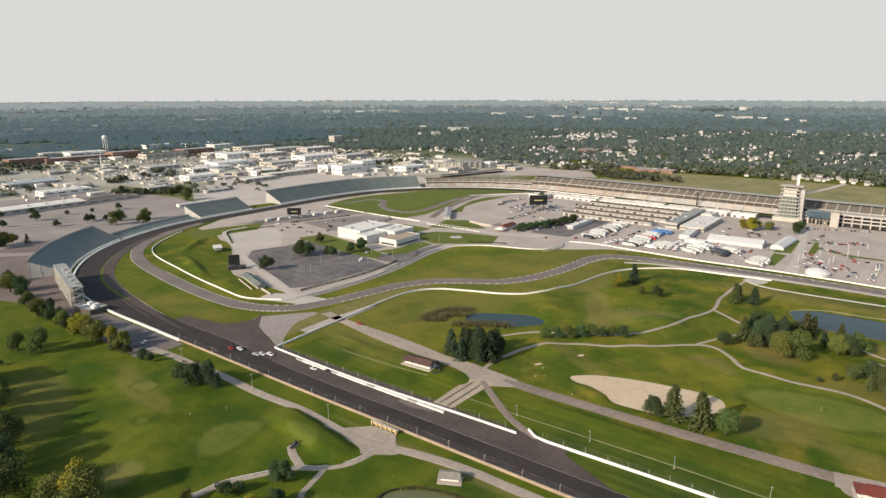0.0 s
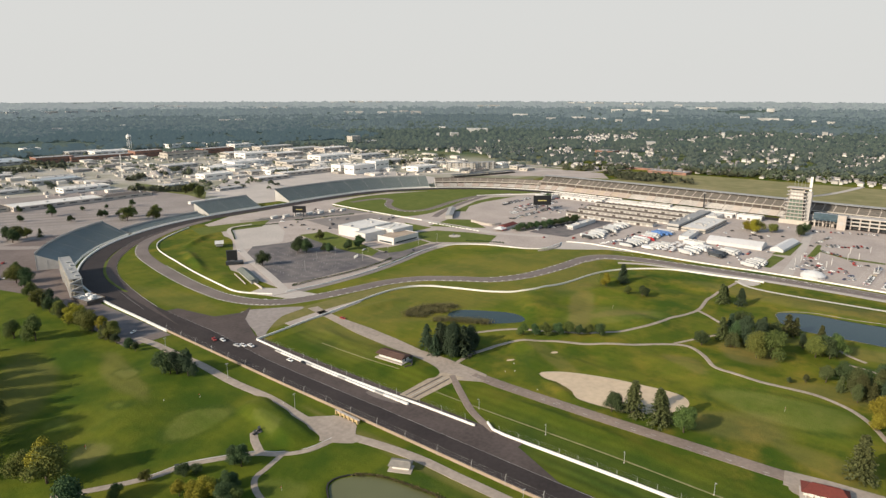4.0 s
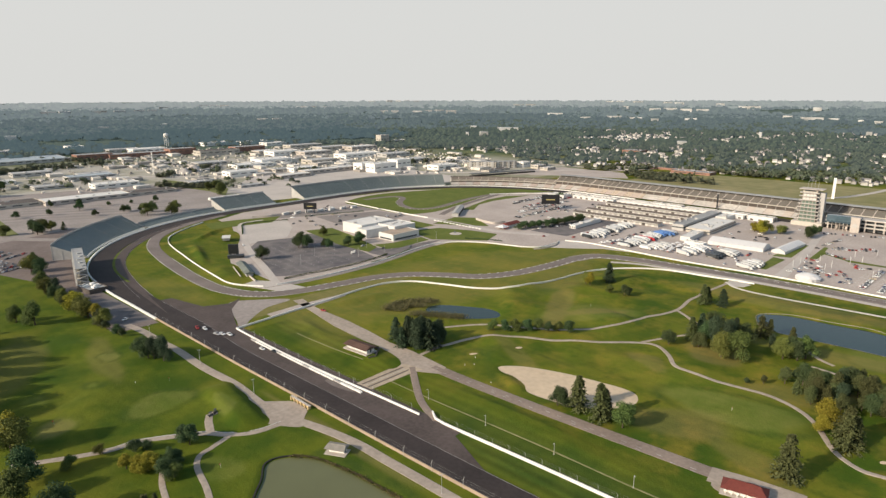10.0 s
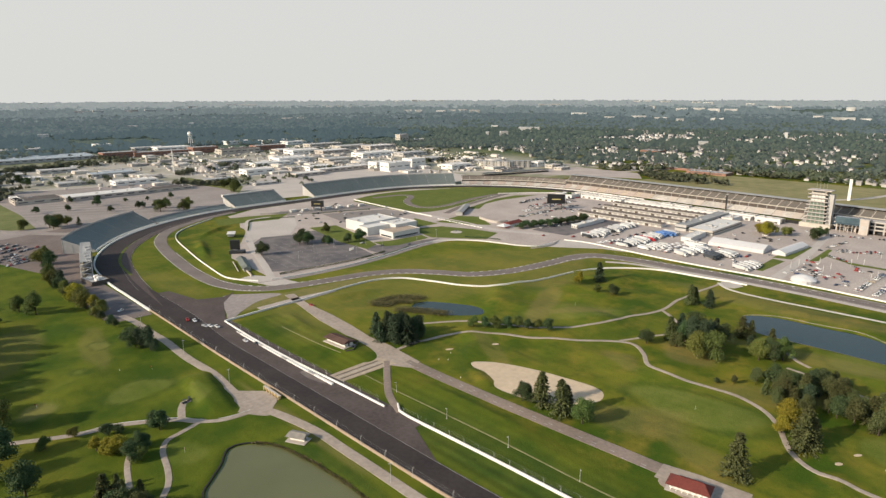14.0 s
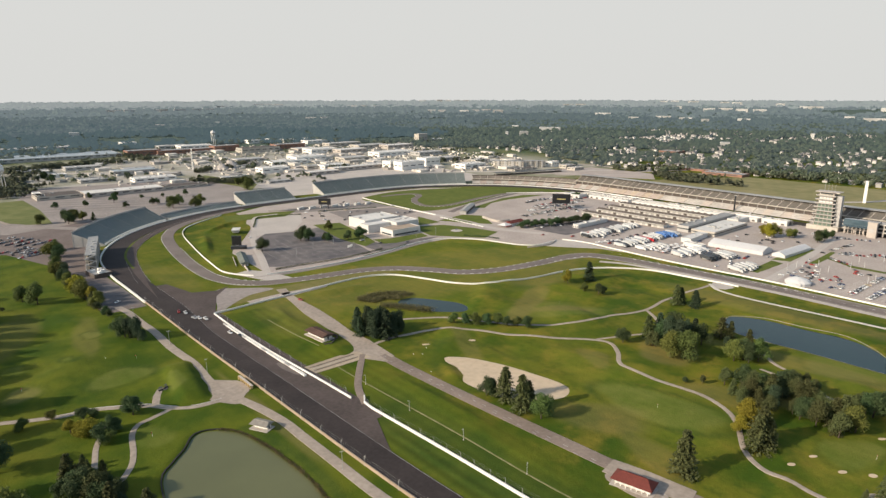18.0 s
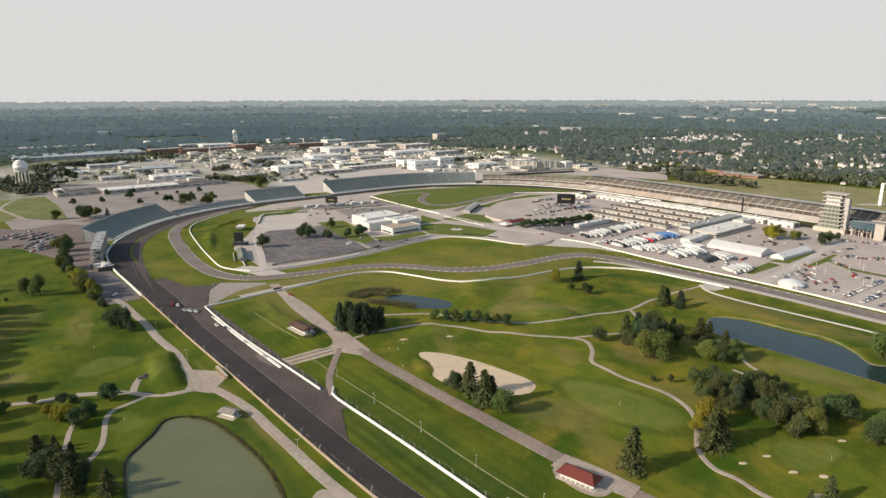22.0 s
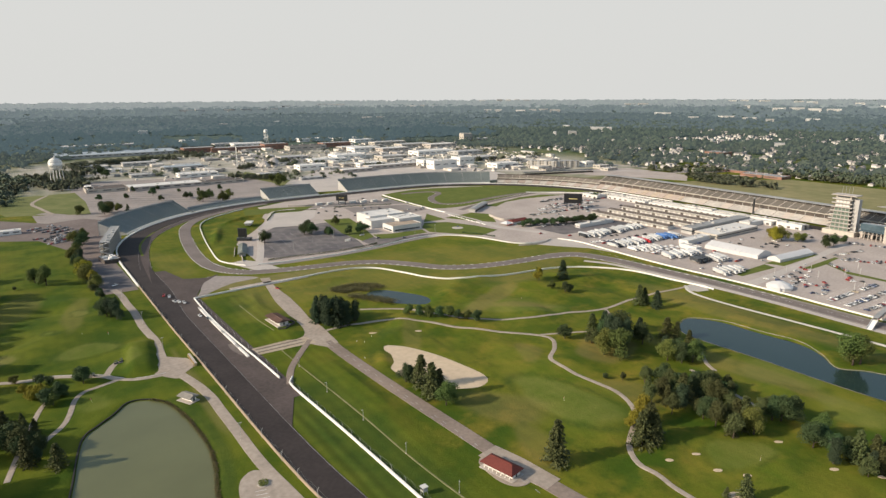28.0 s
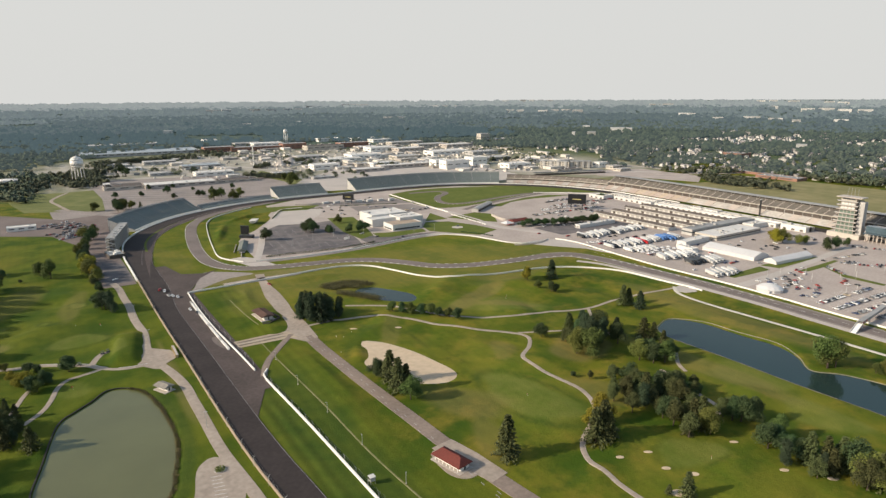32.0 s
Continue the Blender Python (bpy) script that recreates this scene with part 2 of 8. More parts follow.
WINDOW = glass_mat("window_dark", (0.07, 0.08, 0.085))
GLASS_GREEN = glass_mat("glass_green", (0.15, 0.20, 0.165))
GLASS_BLUE = glass_mat("glass_blue", (0.065, 0.10, 0.122))
SCREEN = mat("screen_black", (0.02, 0.021, 0.023), 0.35, vary=0.2)
SCREEN_TEXT = mat("screen_letters", (0.55, 0.47, 0.2), 0.6)
TRAILER_WHITE = mat("trailer_white", (0.55, 0.55, 0.535), 0.4, vary=0.1, each=0.22)
TRAILER_DARK = mat("trailer_dark", (0.04, 0.045, 0.05), 0.35, vary=0.1, each=0.3)
TRAILER_RED = mat("trailer_red", (0.50, 0.03, 0.035), 0.4)
TRAILER_BLUE = mat("trailer_blue", (0.10, 0.22, 0.50), 0.5, each=0.2)
RUBBER = mat("rubber", (0.02, 0.02, 0.02), 0.8)
TRUNK = mat("bark", (0.085, 0.065, 0.05), 0.9, vary=0.25, scale=3.0)
LEAF_GREEN = leaf_mat("leaves_green", (0.059, 0.082, 0.022), (0.100, 0.126, 0.033), 0.03, 0.3)
LEAF_DARK = leaf_mat("leaves_dark", (0.039, 0.064, 0.025), (0.066, 0.095, 0.037), 0.03, 0.25)
LEAF_PINE = leaf_mat("needles", (0.031, 0.050, 0.027), (0.052, 0.075, 0.040), 0.02, 0.2)
LEAF_BROWN = leaf_mat("needles_brownish", (0.055, 0.065, 0.024), (0.088, 0.098, 0.036), 0.025, 0.2)
LEAF_YELLOW = leaf_mat("leaves_turning", (0.150, 0.140, 0.014), (0.285, 0.250, 0.030), 0.012, 0.35)
LEAF_OLIVE = leaf_mat("leaves_olive", (0.092, 0.109, 0.025), (0.159, 0.167, 0.040), 0.02, 0.3)
# leaf colour paled to stand in for haze, without a glow
LEAF_FAR_HAZED = leaf_mat("leaves_far_hazed", (0.088, 0.110, 0.066), (0.150, 0.166, 0.100), 0.03, 0.8)
# woods from about 1400 m out glow faintly in place of haze
LEAF_HAZE_MID = leaf_mat("leaves_mid_haze", (0.020, 0.030, 0.022), (0.036, 0.048, 0.034), 0.015, 0.88, (0.080, 0.115, 0.128))
LEAF_HAZE_WEST = leaf_mat("leaves_west_haze", (0.046, 0.062, 0.034), (0.082, 0.098, 0.054), 0.02, 0.88, (0.066, 0.085, 0.082))
# town leaves, their base colour likewise paled in place of haze
LEAF_TOWN_HAZED = leaf_mat("leaves_town_hazed", (0.110, 0.132, 0.074), (0.180, 0.196, 0.114), 0.03, 0.85)
LEAF_HAZE_STREET = leaf_mat("leaves_street_haze", (0.066, 0.084, 0.048), (0.112, 0.126, 0.074), 0.03, 0.86, (0.050, 0.064, 0.066))
LEAF_HAZE = leaf_mat("leaves_distant_haze", (0.034, 0.048, 0.034), (0.058, 0.074, 0.050), 0.01, 0.8, (0.104, 0.134, 0.148))
LEAF_HAZE_EDGE = leaf_mat("leaves_horizon_haze", (0.040, 0.058, 0.044), (0.070, 0.088, 0.064), 0.01, 0.85, (0.300, 0.325, 0.330))
LEAF_HAZE_PALE = leaf_mat("leaves_pale_haze", (0.040, 0.058, 0.044), (0.070, 0.088, 0.064), 0.01, 0.85, (0.160, 0.192, 0.206))
REED = leaf_mat("reeds", (0.150, 0.132, 0.048), (0.24, 0.205, 0.085), 0.02, 0.85)
REED_DARK = leaf_mat("reeds_dark", (0.072, 0.066, 0.028), (0.150, 0.124, 0.058), 0.02, 0.6)


def water_mat(name, color, rough):
    m = bpy.data.materials.new(name)
    m.use_nodes = True
    n, l = m.node_tree.nodes, m.node_tree.links
    b = n["Principled BSDF"]
    b.inputs["Roughness"].default_value, b.inputs["IOR"].default_value = rough, 1.33
    geo, t, bp = n.new("ShaderNodeNewGeometry"), n.new("ShaderNodeTexNoise"), n.new("ShaderNodeBump")
    t.inputs["Scale"].default_value, t.inputs["Detail"].default_value = 0.9, 4
    bp.inputs["Strength"].default_value, bp.inputs["Distance"].default_value = 0.12, 0.15
    l.new(geo.outputs["Position"], t.inputs["Vector"])
    l.new(t.outputs["Fac"], bp.inputs["Height"])
    l.new(bp.outputs[0], b.inputs["Normal"])
    t2, mix = n.new("ShaderNodeTexNoise"), n.new("ShaderNodeMixRGB")
    t2.inputs["Scale"].default_value, t2.inputs["Detail"].default_value = 0.03, 4
    l.new(geo.outputs["Position"], t2.inputs["Vector"])
    l.new(t2.outputs["Fac"], mix.inputs["Fac"])
    mix.inputs["Color1"].default_value = (*[v * 0.8 for v in color], 1)
    mix.inputs["Color2"].default_value = (*[v * 1.2 for v in color], 1)
    l.new(mix.outputs[0], b.inputs["Base Color"])
    return m


WATER_GREEN = water_mat("water_green", (0.128, 0.132, 0.062), 0.10)
WATER_BLUE = water_mat("water_blue", (0.020, 0.038, 0.034), 0.07)


# ---- building helpers ----
class Shape:
    """Vertices and faces of one mesh, gathered piece by piece."""

    def __init__(self):
        self.v, self.f = [], []

    def add(self, verts, faces):
        n = len(self.v)
        self.v += [tuple(p) for p in verts]
        self.f += [tuple(i + n for i in q) for q in faces]
        return self

    def box(self, x, y, z, sx, sy, sz, turn=0.0, top=1.0):
        """A box on z, sx along its own x, its top narrowed by `top`."""
        c, s = math.cos(turn), math.sin(turn)
        vs = []
        for k, zz in ((1.0, z), (top, z + sz)):
            for dx, dy in ((-1, -1), (1, -1), (1, 1), (-1, 1)):
                a, b = dx * sx / 2 * k, dy * sy / 2 * k
                vs.append((x + a * c - b * s, y + a * s + b * c, zz))
        return self.add(vs, [(0, 3, 2, 1), (4, 5, 6, 7), (0, 1, 5, 4), (1, 2, 6, 5), (2, 3, 7, 6), (3, 0, 4, 7)])

    def rod(self, x, y, z, r, h, n=8, r2=None):
        r2 = r if r2 is None else r2
        vs = [(x + q * math.cos(6.2832 * i / n), y + q * math.sin(6.2832 * i / n), zz) for q, zz in ((r, z), (r2, z + h)) for i in range(n)]
        fs = [(i, (i + 1) % n, n + (i + 1) % n, n + i) for i in range(n)]
        return self.add(vs, fs + [tuple(range(n))[::-1], tuple(range(n, 2 * n))])

    def tube(self, p, q, r, n=6, r2=None):
        """A round bar from p to q."""
        p, q = Vector(p), Vector(q)
        r2 = r if r2 is None else r2
        d = (q - p).normalized()
        u = d.orthogonal().normalized()
        w = d.cross(u)
        vs = [c + (u * math.cos(6.2832 * i / n) + w * math.sin(6.2832 * i / n)) * k for c, k in ((p, r), (q, r2)) for i in range(n)]
        fs = [(i, (i + 1) % n, n + (i + 1) % n, n + i) for i in range(n)]
        return self.add(vs, fs + [tuple(range(n))[::-1], tuple(range(n, 2 * n))])

    def gable(self, x, y, z, sx, sy, h, turn=0.0, hip=0.0, over=0.0):
        """A pitched roof with its ridge along its own x."""
        c, s = math.cos(turn), math.sin(turn)
        a, b = sx / 2 + over, sy / 2 + over
        pts = [(-a, -b, 0), (a, -b, 0), (a, b, 0), (-a, b, 0), (-a + hip, 0, h), (a - hip, 0, h), (-a, -b, -0.15), (a, -b, -0.15), (a, b, -0.15), (-a, b, -0.15)]
        return self.add([(x + px * c - py * s, y + px * s + py * c, z + pz) for px, py, pz in pts],
                        [(0, 1, 5, 4), (2, 3, 4, 5), (1, 2, 5), (3, 0, 4), (6, 9, 8, 7), (0, 6, 7, 1), (1, 7, 8, 2), (2, 8, 9, 3), (3, 9, 6, 0)])

    def ball(self, x, y, z, rx, rz, n=12, m=7):
        vs = [(x, y, z - rz)]
        for j in range(1, m):
            a = math.pi * j / m - math.pi / 2
            vs += [(x + rx * math.cos(a) * math.cos(6.2832 * i / n), y + rx * math.cos(a) * math.sin(6.2832 * i / n), z + rz * math.sin(a)) for i in range(n)]
        vs.append((x, y, z + rz))
        fs = [(0, 1 + (i + 1) % n, 1 + i) for i in range(n)]
        for j in range(m - 2):
            k = 1 + j * n
            fs += [(k + i, k + (i + 1) % n, k + n + (i + 1) % n, k + n + i) for i in range(n)]
        k = 1 + (m - 2) * n
        fs += [(k + i, k + (i + 1) % n, len(vs) - 1) for i in range(n)]
        return self.add(vs, fs)


def mesh_of(name, shape, material, smooth=False):
    me = bpy.data.meshes.new(name)
    me.from_pydata(shape.v, [], shape.f)
    me.materials.append(material)
    if smooth:
        me.polygons.foreach_set("use_smooth", [True] * len(me.polygons))
    me.update()
    return me


def thing(name, x, y, z=0.0, turn=0.0, label="", category="", group="", kind=""):
    """An Empty at a thing's base, which parents its parts."""
    ob = new(name)
    ob.empty_display_size = 0.5
    ob.matrix_basis = pose(x, y, z, 0, 0, turn)
    return tagged(ob, label, category, group, kind)


def part(name, shape, material, parent, label="", smooth=False):
    """One mesh under a thing or a part; a mesh that is handed over is shared."""
    me = shape if isinstance(shape, bpy.types.Mesh) else mesh_of(name, shape, material, smooth)
    ob = new(name, me)
    ob.parent = parent
    return tagged(ob, label)


def solid(name, shape, material, label, category, kind="", group="", smooth=False):
    """A top-level thing of one mesh."""
    return tagged(new(name, mesh_of(name, shape, material, smooth)), label, category, group, kind)


HOME = (140.0, 590.0)


def curve(pts, step=4.0, closed=False):
    """A smooth line through a few points, sampled about every `step` metres."""
    p = [Vector((*q[:2], 0)) for q in pts]
    n, out = len(p), []
    for i in range(n if closed else n - 1):
        a, b, c, d = (p[(i + k) % n] if closed else p[min(max(i + k, 0), n - 1)] for k in (-1, 0, 1, 2))
        m = max(1, int((c - b).length / step))
        for j in range(m):
            t = j / m
            out.append(0.5 * ((2 * b) + (c - a) * t + (2 * a - 5 * b + 4 * c - d) * t * t + (3 * b - a - 3 * c + d) * t ** 3))
    if not closed:
        out.append(p[-1])
    return [(q.x, q.y) for q in out]


def beside(line, off):
    """The line shifted to its left by off metres."""
    out = []
    for i, (x, y) in enumerate(line):
        a, b = line[max(i - 1, 0)], line[min(i + 1, len(line) - 1)]
        dx, dy = b[0] - a[0], b[1] - a[1]
        k = math.hypot(dx, dy) or 1
        out.append((x - dy / k * off, y + dx / k * off))
    return out


def cut(line, keep):
    return [q for q in line if keep(*q)]


POND_EAST = curve([(74, 352), (81, 390), (85, 416), (82, 442), (58, 456), (38, 445), (31, 424), (27, 404), (26, 386), (27, 368), (29, 352), (33, 335), (41, 325), (50, 323), (58, 333), (66, 341)], 3, True)
POND_WEST = curve([(-290, 420), (-307, 416), (-320, 434), (-322, 460), (-325, 485), (-317, 503), (-304, 518), (-314, 532), (-321, 556), (-325, 600), (-300, 625), (-284, 600), (-281, 556), (-279, 520), (-279, 490), (-278, 467), (-277, 450), (-277, 437), (-282, 425)], 3, True)
POND_MID = curve([(-142, 232), (-153, 226), (-161, 231), (-171, 247), (-178, 263), (-176, 275), (-167, 279), (-154, 269), (-147, 259), (-144, 247)], 2, True)
BUNKER = curve([(-100.0, 333), (-96.2, 339), (-91.4, 352), (-85.8, 366), (-86.3, 381), (-88.6, 393), (-95.4, 404), (-105, 412), (-115, 416), (-124, 412.5), (-127, 404), (-125, 388), (-121, 367), (-113, 346), (-105, 335)], 2, True)


def signed(px, py, poly):
    """Distance of grid points to a closed outline, minus inside."""
    q = np.array(poly)
    a, b = q, np.roll(q, -1, 0)
    d2 = np.full(px.shape, 1e18)
    inside = np.zeros(px.shape, bool)
    for (ax, ay), (bx, by) in zip(a, b):
        ex, ey = bx - ax, by - ay
        t = np.clip(((px - ax) * ex + (py - ay) * ey) / (ex * ex + ey * ey + 1e-9), 0, 1)
        d2 = np.minimum(d2, (px - ax - t * ex) ** 2 + (py - ay - t * ey) ** 2)
        if ay != by:
            inside ^= ((ay > py) != (by > py)) & (px < ex * (py - ay) / (by - ay) + ax)
    return np.where(inside, -1, 1) * np.sqrt(d2)


# low banks and tees: x, y, half length, half width, turn in degrees, height
BANKS = [(-124, 174, 24, 5, 168, 2.2), (-60, 200, 20, 3.6, 80, 1.3), (-205, 262, 30, 8, 40, 2.0), (-61, 372, 38, 3.6, 92, 1.0), (-124, -98, 56, 20, 58, 1.4), (-99, -56, 38, 4.4, 72, 3.0), (-148, -136, 31, 4.4, 40, 3.0), (-84, 25, 26, 9, 75, 2.0), (34, 263, 27, 7.4, 82, 3.1), (42, 266, 22, 9, 80, 0.7), (-130, 205, 16, 30, 20, -1.2), (-290, 300, 40, 22, 30, 2.2)]
MOUNDS = BANKS + [(-225, 262, 34, 12, 30, 2.0), (-255, 300, 40, 16, 35, 1.2), (-120, 318, 18, 9, 20, 1.4), (-145, 345, 18, 9, 40, -1.0), (-150, 468, 34, 22, 70, 1.2), (-56, 395, 60, 7, 90, 1.2), (-58, 250, 34, 8, 88, 1.5), (-90, 352, 10, 5, 70, 1.2), (90, 225, 34, 20, 30, 1.4), (140, 130, 60, 30, 60, 1.6), (60, 180, 40, 20, 20, 1.0), (-135, 300, 14, 8, 30, 1.0), (-335, 440, 70, 14, 90, 1.8)]


# gentle swells of the fairways
swell = random.Random(77)
while len(MOUNDS) < 92:
    x0, x1, y0, y1 = swell.choice(((-262, -112, 285, 410), (-265, -105, 420, 620), (44, 150, 70, 250), (-330, -200, 268, 345)))
    x, y, a = swell.uniform(x0, x1), swell.uniform(y0, y1), swell.uniform(9, 26)
    b, h = a * swell.uniform(0.35, 0.8), swell.choice((-1, 1)) * swell.uniform(0.5, 1.5)
    boxes = ((-130, -80, 325, 420), (-328, -275, 412, 628), (-180, -138, 222, 282), (24, 88, 320, 460))
    if all(x + a * 1.2 < p or x - a * 1.2 > q or y + a * 1.2 < r or y - a * 1.2 > s for p, q, r, s in boxes):
        MOUNDS.append((x, y, a, b, swell.uniform(0, 180), h))


def height(px, py):
    px, py = np.asarray(px, float), np.asarray(py, float)
    d = np.hypot(px - HOME[0], py - HOME[1])
    # far ground bent up round the flight path to fit the camera's horizon
    z = 94.0 * np.clip((d - 1400.0) / 3300.0, 0, 1) ** 1.5
    for x, y, a, b, turn, h in MOUNDS:
        c, s = math.cos(radians(turn)), math.sin(radians(turn))
        u, v = (px - x) * c + (py - y) * s, -(px - x) * s + (py - y) * c
        z = z + h * np.exp(-(u / a) ** (8 if h > 3 else 4) - np.abs(v / b) ** (6 if h > 3 else 2))
    return z


def lie(x, y):
    return float(height(x, y))


# ---- the ground, one sheet, bent up far off to fit the camera's horizon ----
def spread(lo, hi, fine, a, b):
    inner = list(np.arange(lo, hi + fine / 2, fine))
    left, right, s = [], [], fine
    x = lo
    while x > a:
        s = min(s * 1.22, 220)
        x -= s
        left.append(x)
    x, s = hi, fine
    while x < b:
        s = min(s * 1.22, 220)
        x += s
        right.append(x)
    return np.array(left[::-1] + inner + right)


# fairways, greens, worn ground and built-up ground: x, y, half length, half width, turn, amount
FAIRWAYS = [(-150, 440, 62, 26, 75, 0.8), (-125, 350, 40, 22, 75, 0.5), (-235, 318, 58, 22, 30, 0.7), (80, 215, 48, 24, 60, 0.6), (120, 140, 70, 26, 80, 0.45), (58, 345, 9, 30, 10, 0.7), (-250, 470, 20, 110, 5, 0.6), (-160, 560, 40, 40, 0, 0.6), (-55, 380, 10, 100, 0, 0.35), (-19, 480, 9, 120, 0, 0.5), (-230, 170, 190, 95, 0, 0.75), (-60, 20, 50, 150, 0, 0.5), (-200, 300, 120, 60, 20, 0.4), (-120, 240, 40, 60, 0, 0.4), (36, 262, 9, 26, -12, 0.9)]
GREENS = [(-142, 456, 34, 16, 97, 0.8), (-220, 325, 38, 15, 141, 0.6), (106.5, 223.5, 10, 8.5, 60, 0.9), (57, 149, 7, 5.5, 100, 0.8), (105, 182, 7, 5, 100, 0.6), (78, 188, 3.5, 2.5, 100, 0.6), (60, 233, 17, 11, 10, 0.75), (66, 312, 8, 12, 10, 0.55), (38, 262, 12, 5, 80, 0.6), (-170, 536, 17, 11, 170, 0.7), (-266, 503, 22, 15, 95, 0.7), (-254, 551, 20, 12, 95, 0.65)]
WORN_WEST = [(-226, 326, 26, 6, 141, 0.45), (-170, 395, 16, 8, 60, 0.35), (-205, 420, 20, 12, 60, 0.5), (-340, 430, 16, 90, 0, 0.35), (-230, 190, 170, 60, -10, 0.22), (-300, 250, 70, 22, 20, 0.3), (-215, 300, 50, 9, 25, 0.45), (-255, 480, 10, 60, 5, 0.35), (-180, 470, 12, 20, 10, 0.35), (-200, 490, 14, 9, 20, 0.6), (-222, 425, 16, 10, 40, 0.5)]
WORN_EAST = [(106.5, 223.5, 9, 7.5, 60, 0.35), (-100, 480, 22, 9, 70, 0.3), (15, 330, 3, 60, 0, 0.45), (-30, 40, 14, 60, 5, 0.18), (-60, 205, 20, 50, 0, 0.15), (-60, 136, 22, 14, 20, 0.75), (-70, 190, 12, 40, 5, 0.3), (-120, 335, 40, 6, 60, 0.3), (-110, 440, 14, 26, 30, 0.35), (-100, 360, 10, 14, 0, 0.35), (100, 120, 50, 14, 70, 0.3), (60, 150, 40, 8, 80, 0.3)]
BUILT_UP = [(-420, -760, 620, 360, 0, 0.85), (-900, -350, 260, 190, 30, 0.7), (120, -640, 300, 140, 10, 0.3)]


def make_ground():
    xs, ys = spread(-430, 150, 2.5, -5200, 5200), spread(-250, 645, 2.5, -4700, 5000)
    gx, gy = np.meshgrid(xs, ys)
    z = height(gx, gy)
    near = (gx > -440) & (gx < 200) & (gy > 180) & (gy < 660)
    sand = np.zeros(gx.shape)
    for poly, deep in ((POND_EAST, 1.8), (POND_WEST, 1.8), (POND_MID, 1.6)):
        sd = np.full(gx.shape, 99.0)
        sd[near] = signed(gx[near], gy[near], poly)
        z -= deep * np.clip((2.0 - sd) / 4.5, 0, 1) ** 1.3
    sd = np.full(gx.shape, 99.0)
    sd[near] = signed(gx[near], gy[near], BUNKER)
    z -= 0.9 * np.clip((2.0 - sd) / 5, 0, 1)
    n, m = len(xs), len(ys)
    co = np.stack([gx.ravel(), gy.ravel(), z.ravel()], 1).astype(np.float32)
    idx = np.arange(n * m).reshape(m, n)
    quads = np.stack([idx[:-1, :-1], idx[:-1, 1:], idx[1:, 1:], idx[1:, :-1]], -1).reshape(-1, 4)
    me = bpy.data.meshes.new("ground")
    me.vertices.add(len(co))
    me.vertices.foreach_set("co", co.ravel())
    me.loops.add(quads.size)
    me.loops.foreach_set("vertex_index", quads.ravel().astype(np.int32))
    me.polygons.add(len(quads))
    me.polygons.foreach_set("loop_start", np.arange(0, quads.size, 4, dtype=np.int32))
    me.polygons.foreach_set("use_smooth", np.ones(len(quads), bool))
    maps = {k: np.zeros(gx.shape) for k in ("mow", "green", "dry", "town", "wood", "lush", "collar_and_shade", "stripe")}
    for key, x, y, a, b, turn, amount in [(key, *row) for key, rows in (("mow", FAIRWAYS), ("green", GREENS), ("dry", WORN_WEST), ("dry", WORN_EAST), ("town", BUILT_UP)) for row in rows]:
        c, s = math.cos(radians(turn)), math.sin(radians(turn))
        u, v = ((gx - x) * c + (gy - y) * s) / a, (-(gx - x) * s + (gy - y) * c) / b
        r = np.sqrt(u * u + v * v) + 0.10 * np.sin(3 * np.arctan2(v, u) + x) + 0.05 * np.sin(gx * 0.21 + gy * 0.17)
        edge = 0.22 if key == "green" else 0.35
        maps[key] = np.maximum(maps[key], amount * np.clip((1 + edge / 2 - r) / edge, 0, 1))
    # dark uncut collars round the greens, tees and bunkers
    for x, y, a, b, turn, wide, amount in (
            (-142, 456, 34, 16, 97, 0.30, 0.75), (-220, 325, 38, 15, 141, 0.25, 0.45), (106.5, 223.5, 10, 8.5, 60, 0.35, 0.5), (60, 233, 17, 11, 10, 0.28, 0.75), (57, 149, 7, 5.5, 100, 0.5, 0.7), (105, 182, 7, 5, 100, 0.5, 0.7),
            (78, 188, 3.5, 2.5, 100, 1.6, 0.7), (-170, 536, 17, 11, 170, 0.22, 0.6), (-170, 536, 26, 18, 170, 0.10, 0.4), (-170, 536, 32, 23, 170, 0.08, 0.3), (-266, 503, 22, 15, 95, 0.25, 0.35), (-131, 326, 8, 4.5, 100, 0.9, 0.6), (-103, 312, 8, 4, 40, 0.9, 0.45),
            (-104, 368, 48, 24, 75, 0.18, 0.55), (-125, 340, 30, 14, 80, 0.25, 0.3)):
        c, s = math.cos(radians(turn)), math.sin(radians(turn))
        u, v = ((gx - x) * c + (gy - y) * s) / a, (-(gx - x) * s + (gy - y) * c) / b
        r = np.sqrt(u * u + v * v) + 0.06 * np.sin(3 * np.arctan2(v, u) + x)
        ring = np.clip(1 - np.abs(r - 1.0 - wide / 2) / (wide / 2 + 0.03), 0, 1)
        maps["collar_and_shade"] = np.maximum(maps["collar_and_shade"], amount * ring * (0.7 + 0.3 * np.sin(gx * 0.13 + gy * 0.09)))
    maps["stripe"] = np.clip(1 - np.abs(gx + 21) / 11, 0, 1) * np.clip((gy - 372) / 20, 0, 1) * (gy < 720)
    # shade on the pond's bank, put into the grass colour as a dark band
    bank = np.full(gx.shape, 99.0)
    bank[near] = signed(gx[near], gy[near], POND_EAST)
    maps["collar_and_shade"] = np.maximum(maps["collar_and_shade"], 0.7 * np.clip(1.6 - np.abs(bank - 4.5) / 3.0, 0, 1) * (gx < 44) * (gy > 330))
    maps["collar_and_shade"] = np.maximum(maps["collar_and_shade"], 0.66 * np.clip(2 - np.abs(gx + 34) / 12, 0, 1) * np.clip((gy - 330) / 30, 0, 1) * (gy < 720))
